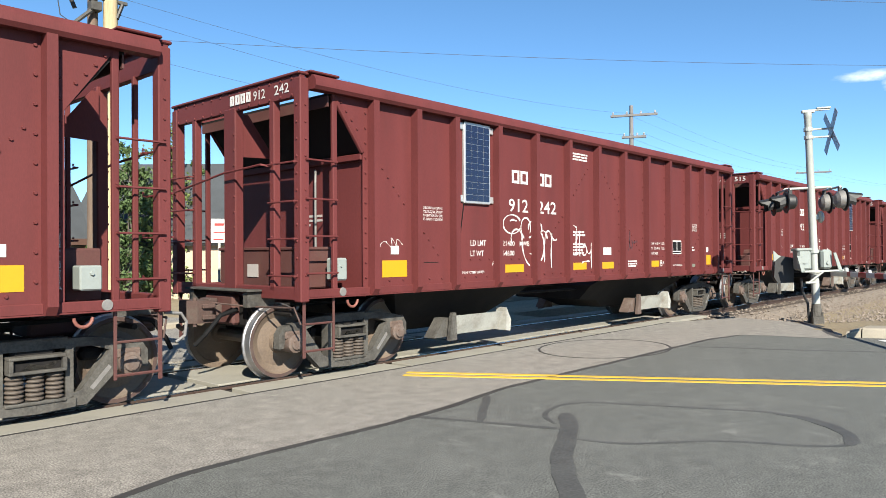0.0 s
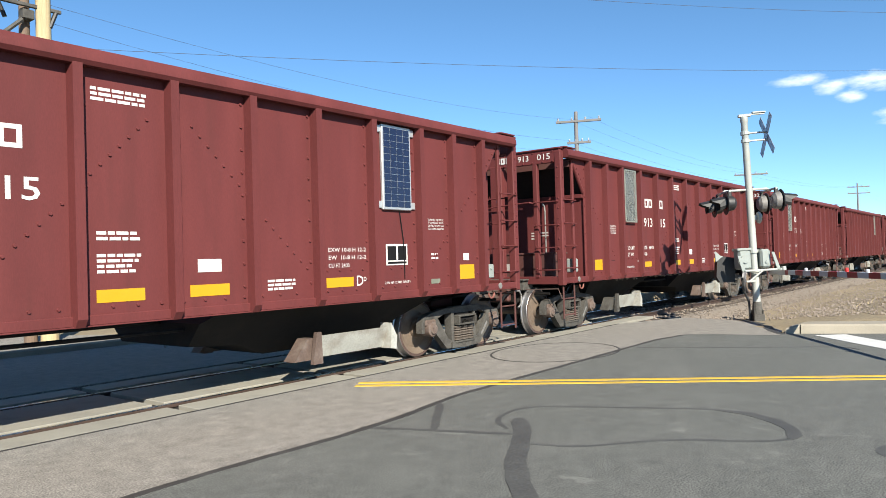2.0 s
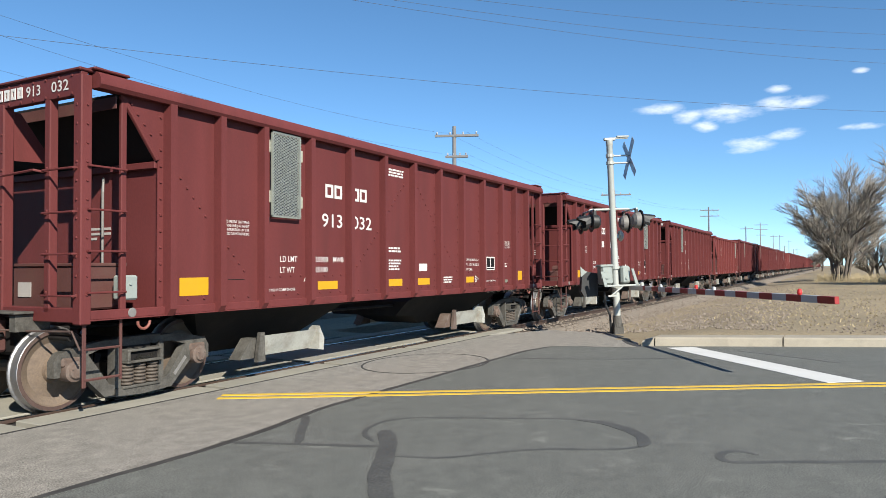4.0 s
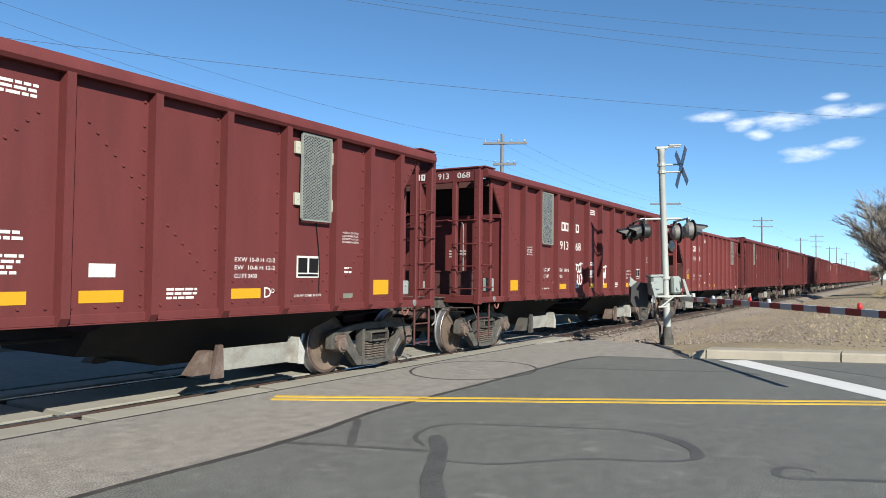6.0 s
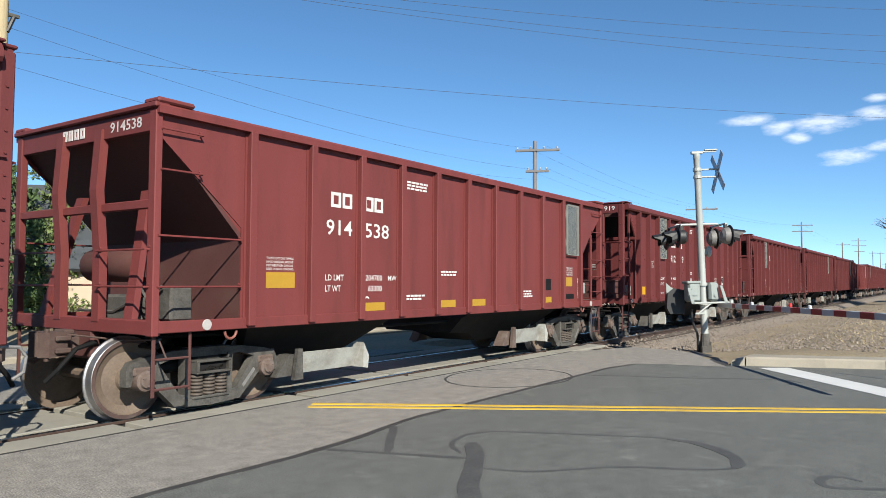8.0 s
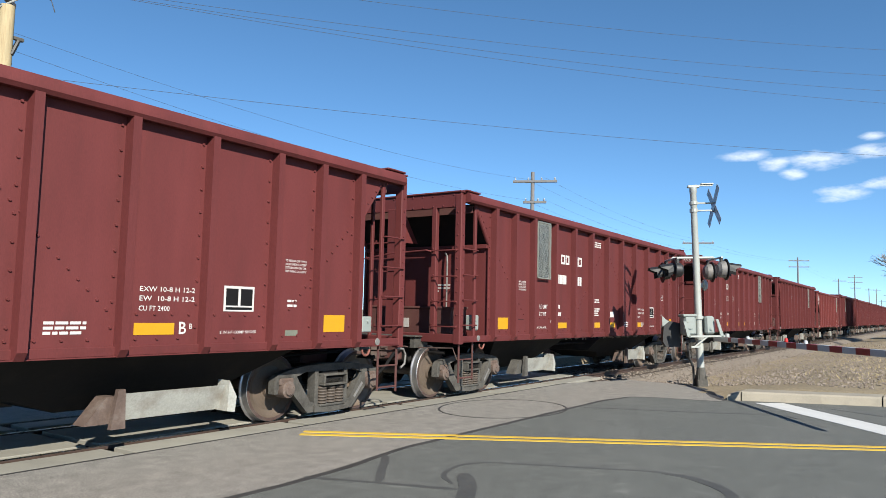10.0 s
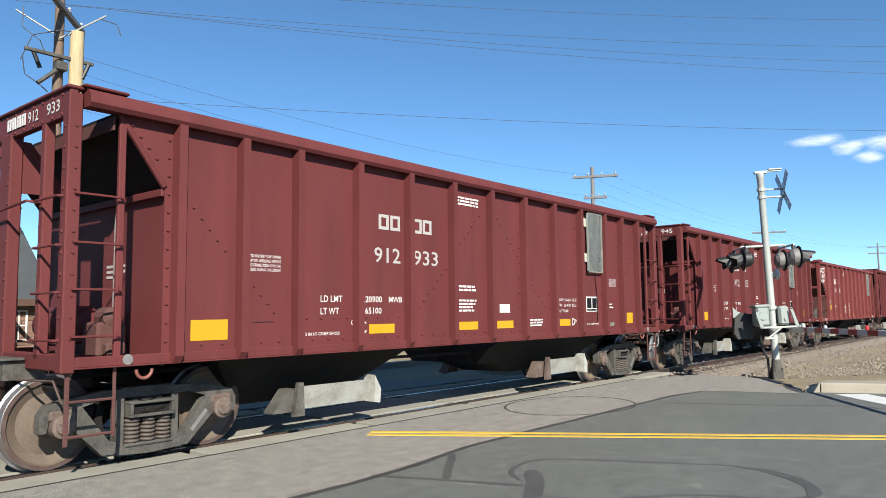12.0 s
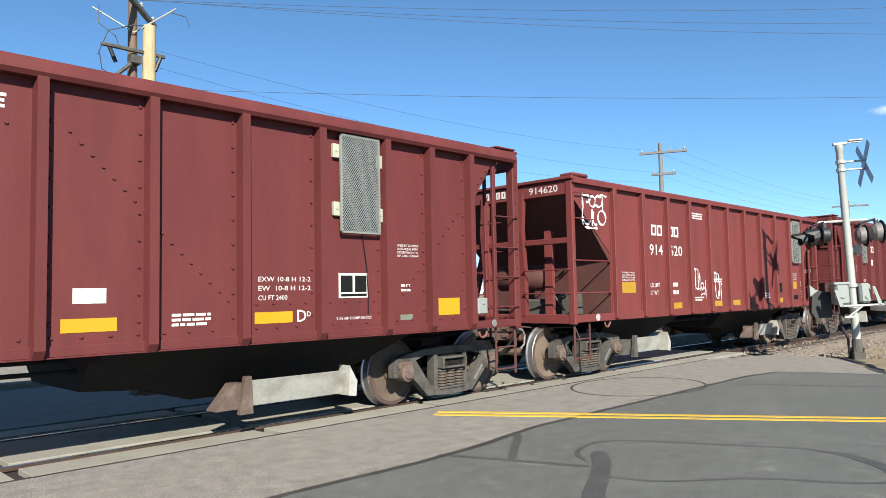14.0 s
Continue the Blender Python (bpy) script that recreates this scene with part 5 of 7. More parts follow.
def common_print(car, dx=0.0):
    y = -SIDE - 0.0035
    for i, line in enumerate(("TO PREVENT CAR TIPPING", "AVOID UNEQUAL WEIGHT", "DISTRIBUTION ON CAR", "SIDES DURING UNLOADING")):
        lettering(line, -4.72, y, 2.165 - i * 0.052, 0.036, car, 0.44)
        lettering(line, 4.29, y, 2.15 - i * 0.045, 0.03, car, 0.38)
    lettering("2 IN HF COMP SHOES", -3.9, y, 1.245, 0.04, car, 0.57)
    lettering("LD LMT", -3.66, y, 1.66, 0.085, car, 0.38)
    lettering("LT WT", -3.66, y, 1.505, 0.085, car, 0.32)
    lettering("EXW 10-8 H 12-2", 2.22, y, 1.70, 0.055, car, 0.7)
    lettering("EW  10-8 H 12-2", 2.22, y, 1.60, 0.055, car, 0.7)
    lettering("CU FT 2400", 2.22, y, 1.495, 0.055, car, 0.38)
    lettering("2 IN HF COMP SHOES", 3.29, y, 1.24, 0.035, car, 0.55)
    me, w = text_mesh("JACK/LIFT HERE", 0.036, "paint")
    for x in (5.755, -5.66):
        ob = new("lettering", me)
        ob.parent = car
        ob.matrix_basis = pose(x, y - 0.018, 1.25) @ Matrix.Rotation(radians(-90), 4, "Y") @ Matrix.Diagonal((0.5 / w, 1, 1, 1))
    text_lines(car, -0.89, 3.325, 0.6, 3, 0.05, 0.03)
    text_lines(car, -0.86, 1.93, 0.5, 2, 0.055, 0.032)
    text_lines(car, -0.86, 1.71, 0.47, 4, 0.052, 0.03)
    text_lines(car, 1.19, 1.38, 0.46, 3, 0.048, 0.028)
    text_lines(car, 4.3, 1.66, 0.2, 2, 0.06, 0.03)
    b = plate(car, 3.28, 3.74, 1.5, 1.8, "paint", "service_stencil", "black and white service stencil")
    part("stencil_field", Shape().box(3.31, 3.49, -SIDE - 0.008, -SIDE - 0.004, 1.57, 1.77).box(3.53, 3.71, -SIDE - 0.008, -SIDE - 0.004, 1.57, 1.77).box(3.31, 3.71, -SIDE - 0.008, -SIDE - 0.004, 1.52, 1.55), "black", car, m=pose(PRINT, 0, 0))


def base_car_two():
    """A later welded hopper: slanting end sheets and large open corners."""
    car = thing("hopper_car", "faded red welded steel hopper car rolling on the track", "hopper car", "cars of the freight train")
    mat = "car_faded"
    rib2 = (-4.88, -3.84, -2.84, -1.88, -0.92, 0.04, 1.0, 1.97, 2.95, 3.95, 4.88)
    side = shared("side2", lambda: Shape().prism([(-5.0, 1.06), (5.0, 1.06), (5.0, 2.2), (6.1, 3.1), (6.1, 3.42), (-6.1, 3.42), (-6.1, 3.1), (-5.0, 2.2)], "y", -SIDE, -SIDE + 0.014).mesh("side_sheet", mat))
    chord = shared("chord2", lambda: Shape().prism([(-1.44, 3.36), (-1.57, 3.36), (-1.575, 3.44), (-1.54, 3.47), (-1.44, 3.47)], "x", -6.2, 6.2).box(-6.22, -5.75, -1.58, -1.3, 3.47, 3.53, 0.02).box(5.75, 6.22, -1.58, -1.3, 3.47, 3.53, 0.02).mesh("top_chord", mat))
    rib = shared("rib2", lambda: Shape().box(-0.055, 0.055, -0.09, 0, 1.03, 3.37, 0.008).box(-0.085, 0.085, -0.012, 0, 1.03, 3.37).mesh("rib", mat))
    sill = shared("sill2", lambda: Shape().box(-6.2, 6.2, -1.52, -1.45, 1.0, 1.13, 0.008).mesh("side_sill", mat))
    riv = shared("riv2", lambda: rivet_shape(2).mesh("rivets", mat))
    for turn in (0, 180):
        m = pose(0, 0, 0, 0, 0, turn)
        part("side_sheet", side, None, car, "", m)
        part("top_chord", chord, None, car, "", m)
        part("side_sill", sill, None, car, "", m)
        tagged(part("rivets", riv, None, car, "", m), kind="stuff")
        for x in rib2:
            part("rib", rib, None, car, "", m @ pose(x if turn == 0 else -x, -SIDE, 0))
    for e in (-1, 1):
        part("slope_sheet", Shape().loft([[(e * 4.2, y, 1.25), (e * 6.12, y, 3.2), (e * 6.12, y, 3.26), (e * 4.16, y, 1.3)] for y in (-1.47, 1.47)]), "car_inner", car, "dark slope sheet of the hopper's end")
        part("end_wall", Shape().box(e * 4.98, e * 5.0, -1.47, 1.47, 1.0, 2.1), "car_inner", car)
        part("end_top_plate", Shape().box(e * 6.12, e * 6.19, -1.5, 1.5, 3.18, 3.42, 0.006).box(e * 6.06, e * 6.24, -1.56, 1.56, 3.42, 3.48, 0.012), mat, car)
        part("end_sill", Shape().box(e * 6.08, e * 6.2, -1.5, 1.5, 0.98, 1.14, 0.01).box(e * 5.0, e * 6.1, -1.46, 1.46, 1.03, 1.06), mat, car)
        for y in (-0.42, 0.42):
            part("end_post", Shape().loft([[(e * x - 0.05, y - 0.07, z), (e * x + 0.05, y - 0.07, z), (e * x + 0.05, y + 0.07, z), (e * x - 0.05, y + 0.07, z)] for x, z in ((6.16, 1.1), (6.16, 1.9), (6.22, 2.6), (6.17, 3.3))]), mat, car)
        for sy in (-1, 1):
            part("corner_post", Shape().box(e * 6.12, e * 6.208, sy * 1.4, sy * 1.526, 0.97, 3.4, 0.01), mat, car)
            if e > 0:
                part("ladder_post", Shape().box(e * 5.6, e * 5.66, sy * 1.45, sy * 1.49, 1.1, 2.7, 0.008), mat, car)
                for z in (1.35, 1.7, 2.1):
                    rung(car, (e * 5.63, sy * 1.48, z), (e * 6.16, sy * 1.48, z), (0, sy * 0.05, 0), mat)
            else:
                for z in (1.5, 2.05):
                    rung(car, (e * 5.02, sy * 1.48, z), (e * 6.16, sy * 1.48, z), (0, sy * 0.05, 0), mat)
            for z in (1.5, 1.9):
                rung(car, (e * 6.2, sy * 0.5, z), (e * 6.2, sy * 1.45, z), (e * 0.06, 0, 0), mat)
        add_coupler(car, e, 6.69)
        add_steps(car, e, 6.14, 5.68)
        part("tow_loop", Shape().tube([(e * (5.12 + 0.085 * math.cos(a)), -1.47, 0.98 - 0.09 * math.sin(a)) for a in (i * math.pi / 8 for i in range(9))], 0.017, 8), "orange", car, "orange-red cast towing loop")
        part("tag_disc", Shape().lathe([(0.005, -0.008), (0.06, -0.008), (0.065, 0)], 16, "y", (e * 5.5, -1.524, 1.07)), "grey_paint", car, "round pale tag")
        add_truck(car, e * 5.1)
    part("air_reservoir", Shape().lathe([(0.02, -0.62), (0.15, -0.58), (0.2, -0.5), (0.205, -0.1), (0.2, 0.55), (0.15, 0.63), (0.02, 0.67)], 18, "y", (-5.75, -0.15, 1.75)), "car_inner", car, "dusty red air reservoir", smooth=True)
    part("brake_valve", Shape().box(-5.75, -5.45, -1.2, -0.75, 1.1, 1.5, 0.03).box(-5.9, -5.5, -0.6, -0.1, 1.08, 1.4, 0.03).tube([(-5.8, -1.1, 1.5), (-5.95, -0.8, 1.35), (-5.9, -0.3, 1.2), (-5.9, 0.5, 1.2)], 0.02, 6).tube([(-5.7, -0.6, 1.8), (-5.95, -0.9, 1.5), (-5.9, -1.1, 1.2)], 0.016, 6), "cast", car, "dusty brake valve and pipes")
    part("end_bar", Shape().box(-6.2, -6.14, -1.42, 1.42, 2.34, 2.44, 0.01), mat, car)
    for y in (-0.95, 0.95):
        part("end_brace", Shape().loft([[(x - 0.04, yy - 0.08, z), (x + 0.04, yy - 0.08, z), (x + 0.04, yy + 0.08, z), (x - 0.04, yy + 0.08, z)] for x, yy, z in ((-6.1, y, 1.08), (-5.75, y * 0.75, 2.62))]), mat, car)
    # flat black plate: the slot's inner shade is painted, no hole is cut
    part("slot_opening", Shape().box(4.1, 4.6, -SIDE - 0.004, -SIDE, 1.2, 1.31), "black", car, "flat black plate painted as a shaded slot in the side sheet")
    part("white_case", Shape().box(5.12, 5.42, -1.42, -1.2, 1.3, 1.56, 0.02).dome((5.28, -1.42, 1.46), 0.025, (0, -1, 0)), "white_box", car, "pale enamel steel case")
    for i, line in enumerate(("TO PREVENT CAR TIPPING", "AVOID UNEQUAL WEIGHT", "DISTRIBUTION ON CAR", "SIDES DURING LOADING")):
        lettering(line, 4.06, -SIDE - 0.0035, 1.87 - i * 0.05, 0.034, car, 0.48)
        lettering(line, -4.6, -SIDE - 0.0035, 1.84 - i * 0.045, 0.03, car, 0.46)
    me, w = text_mesh("JACK/LIFT HERE", 0.036, "paint")
    ob = new("lettering", me)
    ob.parent = car
    ob.matrix_basis = pose(4.8, -SIDE - 0.018, 1.22) @ Matrix.Rotation(radians(-90), 4, "Y") @ Matrix.Diagonal((0.46 / w, 1, 1, 1))
    for e in (-1, 1):
        rung(car, (e * 5.62, -1.5, 3.2), (e * 6.14, -1.5, 3.2), (0, -0.06, 0), mat)
        rung(car, (e * 5.62, -1.5, 2.76), (e * 6.14, -1.5, 2.76), (0, -0.06, 0), mat)
    add_underframe(car, 6.0, [[(-4.6, 1.04), (-4.2, 0.38), (-2.5, 0.38), (-1.7, 0.92), (-1.5, 1.04)], [(0.85, 1.04), (0.6, 0.9), (0.62, 0.62), (1.4, 0.56), (1.9, 0.38), (3.75, 0.38), (4.6, 1.04)]])
    for x0, x1, z0, z1 in ((-4.65, -4.16, 1.48, 1.68), (-2.75, -2.3, 1.14, 1.26), (-0.8, -0.35, 1.14, 1.26), (0.2, 0.65, 1.14, 1.26), (3.0, 3.4, 1.14, 1.26), (4.0, 4.46, 1.48, 1.68)):
        plate(car, x0, x1, z0, z1, "ochre", "reflector", "dirty yellow reflective strip")
    y = -SIDE - 0.0035
    lettering("LD LMT", -3.55, y, 1.58, 0.085, car, 0.38)
    lettering("LT WT", -3.55, y, 1.43, 0.085, car, 0.32)
    text_lines(car, -1.75, 3.15, 0.6, 3, 0.05, 0.03)
    text_lines(car, -0.8, 1.75, 0.5, 2, 0.05, 0.03)
    text_lines(car, -1.75, 1.36, 0.5, 2, 0.05, 0.03)
    text_lines(car, 2.05, 1.4, 0.5, 3, 0.05, 0.03)
    plate(car, 3.05, 3.38, 1.4, 1.64, "black", "service_stencil", "black service stencil")
    return car


def big_block(car, x, z, w, h, mat="paint"):
    """A plain mark that stands for a painted initial: an open rectangle."""
    t = w * 0.24
    part("company_mark", Shape().box(x, x + t, -SIDE - 0.004, -SIDE, z, z + h).box(x + w - t, x + w, -SIDE - 0.004, -SIDE, z, z + h).box(x + t, x + w - t, -SIDE - 0.004, -SIDE, z + h - t * 0.9, z + h).box(x + t, x + w - t, -SIDE - 0.004, -SIDE, z, z + t * 0.9), mat, car)


def scribble(car, x, z, w, h, seed, mat="chalk", loops=5, thick=0.016):
    """Spray-painted scrawl: a flat looping line that spells nothing."""
    rnd = random.Random(seed)
    pts = []
    ph = [rnd.uniform(0, 6.3) for _ in range(4)]
    n = loops * 26
    for i in range(n + 1):
        u = i / n
        pts.append((x + w * (u + 0.07 * math.sin(loops * 6.28 * u + ph[0])), z + h * (0.5 + 0.40 * math.sin(loops * 6.28 * u * 0.93 + ph[1]) * math.cos(3 * u + ph[3]) + 0.13 * math.sin(17 * u + ph[2]))))
    s = Shape()
    rows = []
    for i, p in enumerate(pts):
        a, b = pts[max(i - 1, 0)], pts[min(i + 1, n)]
        d = Vector((b[0] - a[0], b[1] - a[1])).normalized()
        k = thick * (0.8 + 0.4 * math.sin(u * 9 + i * 0.7))
        rows.append([(p[0] - d.y * k, -SIDE - 0.0045, p[1] + d.x * k), (p[0] + d.y * k, -SIDE - 0.0045, p[1] - d.x * k), (p[0] + d.y * k, -SIDE - 0.001, p[1] - d.x * k), (p[0] - d.y * k, -SIDE - 0.001, p[1] + d.x * k)])
    part("spray_scrawl", s.loft(rows), mat, car, "looping spray-painted scrawl")


def spray_tag(car, x, z, w, h, arcs, thick=0.016, mat="chalk"):
    """Spray-painted bubble scrawl that spells nothing: arcs of ellipses in a box, as (u, v, ru, rv, from, to)."""
    s = Shape()
    for u, v, ru, rv, a0, a1 in arcs:
        n = 22
        rows = []
        for i in range(n + 1):
            a = radians(a0 + (a1 - a0) * i / n)
            px, pz = x + w * (u + ru * math.cos(a)), z + h * (v + rv * math.sin(a))
            d = Vector((-w * ru * math.sin(a), h * rv * math.cos(a))).normalized()
            k = thick * (0.75 + 0.35 * math.sin(i * 0.5 + u * 9))
            rows.append([(px - d.y * k, -SIDE - 0.0045, pz + d.x * k), (px + d.y * k, -SIDE - 0.0045, pz - d.x * k), (px + d.y * k, -SIDE - 0.001, pz - d.x * k), (px - d.y * k, -SIDE - 0.001, pz + d.x * k)])
        s.loft(rows)
    part("spray_scrawl", s, mat, car, "white spray-painted bubble scrawl")


BUBBLES = ((0.17, 0.80, 0.16, 0.17, 25, 335), (0.19, 0.84, 0.06, 0.04, 20, 160), (0.42, 0.74, 0.09, 0.19, -30, 250), (0.25, 0.55, 0.10, 0.16, -10, 215), (0.56, 0.52, 0.21, 0.5, 180, 252),
           (0.52, 0.42, 0.08, 0.16, -110, 120), (0.60, 0.74, 0.13, 0.15, -20, 190), (0.62, 0.76, 0.05, 0.13, 180, 330), (0.70, 0.40, 0.07, 0.26, -90, 110), (0.75, 0.52, 0.09, 0.18, 10, 175), (0.66, 0.16, 0.012, 0.14, 90, 270),
           (0.86, 0.50, 0.07, 0.2, 0, 180), (0.93, 0.26, 0.012, 0.26, 90, 270), (0.79, 0.3, 0.01, 0.2, 90, 270), (1.0, 0.68, 0.07, 0.16, 190, 300))
UPRIGHTS = ((0.1, 0.62, 0.012, 0.36, 90, 270), (0.12, 0.88, 0.22, 0.1, 20, 160), (0.32, 0.58, 0.012, 0.32, 90, 270), (0.45, 0.55, 0.012, 0.3, 90, 270), (0.2, 0.68, 0.14, 0.14, -60, 60), (0.28, 0.34, 0.18, 0.06, 190, 350),
            (0.62, 0.38, 0.09, 0.12, -180, 150), (0.80, 0.42, 0.08, 0.12, 180, 350), (0.9, 0.25, 0.012, 0.3, 90, 270), (0.72, 0.06, 0.2, 0.06, 60, 180))
BLOCKS = ((0.12, 0.75, 0.03, 0.2, 90, 270), (0.22, 0.82, 0.16, 0.1, -90, 180), (0.45, 0.76, 0.12, 0.15, 0, 360), (0.68, 0.78, 0.12, 0.16, 40, 320), (0.86, 0.74, 0.03, 0.2, 90, 270), (0.85, 0.92, 0.16, 0.05, 20, 160),
          (0.1, 0.3, 0.03, 0.22, 90, 270), (0.24, 0.3, 0.14, 0.2, 180, 355), (0.45, 0.32, 0.03, 0.22, 90, 270), (0.56, 0.3, 0.1, 0.2, 120, 300), (0.8, 0.32, 0.15, 0.2, 0, 360), (0.4, 0.03, 0.25, 0.03, 180, 330))


def number_car(car, kind, a, b, load, light, panel, guard, letters, mat="paint"):
    y = -SIDE - 0.0035
    x = -2.6 if kind == 1 else -3.44
    zt, zn = (2.66, 2.205) if kind == 1 else (2.59, 2.21)
    for k, dx in ((0, 0), (0, 0.235), (1, 0), (1, 0.225)):
        big_block(car, x + dx + k * 0.71, zt, 0.2, 0.21, mat)
    if a:
        lettering(a, x - 0.1, y, zn, 0.215, car, 0.54, mat)
        lettering(b, x + 0.71, y, zn, 0.215, car, 0.57, mat)
        ex = -6.808 if kind == 1 else -6.196
        ez = 3.475 if kind == 1 else 3.24
        if kind == 1:
            lettering(a, ex, -0.55, ez, 0.12, car, 0.26, "paint", -90)
            lettering(b, ex, -1.0, ez, 0.12, car, 0.3, "paint", -90)
        else:
            lettering(a + b, ex, -0.62, ez, 0.12, car, 0.62, "paint", -90)
        for i in range(4):
            s = Shape()
            y0 = (-0.02 - i * 0.125) if kind == 1 else (0.4 - i * 0.13)
            s.box(ex - 0.004, ex + 0.004, y0 - 0.09, y0, ez, ez + 0.03).box(ex - 0.004, ex + 0.004, y0 - 0.09, y0, ez + 0.095, ez + 0.125).box(ex - 0.004, ex + 0.004, y0 - 0.03, y0, ez + 0.03, ez + 0.095).box(ex - 0.004, ex + 0.004, y0 - 0.09, y0 - 0.06, ez + 0.03, ez + 0.095)
            part("company_mark", s, "paint", car)
    else:
        text_lines(car, x - 0.19, zn + 0.21, 0.54, 1, 0.2, 0.2)
        text_lines(car, x + 0.62, zn + 0.21, 0.56, 1, 0.2, 0.2)
    lx = -2.93 if kind == 1 else -2.7
    lz = 1.66 if kind == 1 else 1.58
    if load:
        lettering(load, lx, y, lz, 0.085, car, 0.39)
        lettering("MWB", lx + 0.52, y, lz, 0.08, car, 0.28)
        lettering(light, lx + 0.06, y, lz - 0.155, 0.085, car, 0.32)
    else:
        text_lines(car, lx - 0.09, lz + 0.085, 0.39, 2, 0.155, 0.08)
    if letters:
        lettering(letters[0], lx - 0.06, y, 1.255 if kind == 1 else 1.2, 0.16, car)
        if kind == 1:
            lettering(letters[0], lx - 0.2, y, 1.36, 0.07, car)
            lettering(letters[1], 2.72, y, 1.245, 0.14, car)
            lettering(letters[1], 2.86, y, 1.3, 0.06, car)
    if panel is not None:
        add_panel(car, panel, guard, *((2.28, 3.48) if kind == 1 else (2.17, 3.3)))


SPEED = 11.279                # metres a second, towards -x
LENGTH = {1: 14.958, 2: 13.46}
# kind, end gear, number, load and light weights, panel's place and guard, end letters
ORDER = [
    (1, "box", "", "", "", "", -3.93, "guard", "AB"),
    (1, "box", "912", "242", "221400", "64600", -3.88, "solar", "AB"),
    (1, "tank", "912", "515", "221900", "64100", 3.13, "solar", "CD"),
    (1, "box", "913", "015", "220600", "65400", -3.93, "guard", "AB"),
    (1, "box", "913", "032", "220900", "65100", -3.95, "guard", "AB"),
    (1, "tank", "", "", "", "", 3.2, "guard", "CD"),
    (1, "box", "913", "068", "220700", "65300", -3.95, "guard", "AB"),
    (2, "tank", "914", "538", "204700", "63300", 3.98, "guard", "C"),
    (1, "box", "912", "919", "220700", "65300", -3.95, "guard", "AB"),
    (1, "box", "", "", "", "", -3.95, "guard", "AB"),
    (1, "tank", "912", "933", "220900", "65100", 3.2, "guard", "CD"),
    (1, "tank", "912", "945", "221900", "65000", 3.2, "guard", "CD"),
    (2, "tank", "914", "620", "", "", 3.98, "guard", "C"),
    (1, "box", "", "", "", "", -3.95, "guard", "AB"),
]
CARS = []


def build_train():
    protos = {(1, "box"): base_car_one("box"), (1, "tank"): base_car_one("tank"), (2, "tank"): base_car_two()}
    for p in protos.values():
        p.scale = (0.982, 1, 1)
    far = [(1, "box") if k % 5 else (2, "tank") for k in range(1, 19)]
    x = 11.80 - 14.958 - LENGTH[1] / 2
    for i in range(len(ORDER) + len(far)):
        key = (ORDER[i][0], ORDER[i][1]) if i < len(ORDER) else far[i - len(ORDER)]
        x += LENGTH[key[0]] / 2
        CARS.append((copy_thing(protos[key], pose(x, TRACK_Y, 0)), x))
        x += LENGTH[key[0]] / 2
    for p in protos.values():
        for o in (*p.children_recursive, p):
            bpy.data.objects.remove(o)
    WHEELS.clear()
    for i, row in enumerate(ORDER):
        kind, _, a, b, load, light, panel, guard, letters = row
        number_car(CARS[i][0], kind, a, b, load, light, panel, guard, letters, "grey_paint" if b in ("933", "945") else "paint")
    for i in range(len(ORDER), len(CARS)):
        if i % 3:
            add_panel(CARS[i][0], 4.15 if far[i - len(ORDER)][0] == 2 else -3.95, "solar", 2.2, 3.3)
    c = CARS[1][0]
    spray_tag(c, -2.86, 1.3, 1.5, 0.88, BUBBLES, 0.014)
    spray_tag(c, -0.95, 1.3, 0.9, 0.75, UPRIGHTS, 0.012)
    scribble(c, 1.15, 1.55, 0.5, 0.4, 9, "dark_spray", 5, 0.012)
    scribble(c, -5.5, 1.62, 0.4, 0.14, 12, "chalk", 4, 0.003)
    for k, x0 in ((0, 5.12), (1, -5.36), (1, 5.12), (2, 5.12), (3, 5.12)):
        plate(CARS[k][0], x0, x0 + 0.15, 1.54, 1.65, "paint", "stencil_plate", "small white stencil plate")
    scribble(CARS[2][0], -4.75, 1.5, 0.36, 0.34, 17, "chalk", 5, 0.006)
    c = CARS[6][0]
    spray_tag(c, -1.78, 1.28, 0.58, 0.62, BLOCKS, 0.026)
    spray_tag(c, 0.2, 1.28, 0.48, 0.58, BLOCKS[:10], 0.026)
    c = CARS[12][0]
    spray_tag(c, -5.9, 2.62, 0.85, 0.62, BLOCKS, 0.022)
    spray_tag(c, -1.65, 1.35, 0.6, 0.62, UPRIGHTS, 0.016)
    spray_tag(c, -0.8, 1.28, 0.5, 0.65, BUBBLES[::2], 0.016)


build_train()

# ---- crossing signal ----
MAST = Vector((17.14, 4.6, 0.13))
SIGNAL = Matrix.Translation(MAST) @ Matrix.Scale(0.915, 4) @ Matrix.Rotation(radians(1.9), 4, Vector((-0.97, -0.26, 0))) @ Matrix(((ROAD.x, ACROSS.x, 0, 0), (ROAD.y, ACROSS.y, 0, 0), (0, 0, 1, 0), (0, 0, 0, 1)))   # x: along the road, y: across it


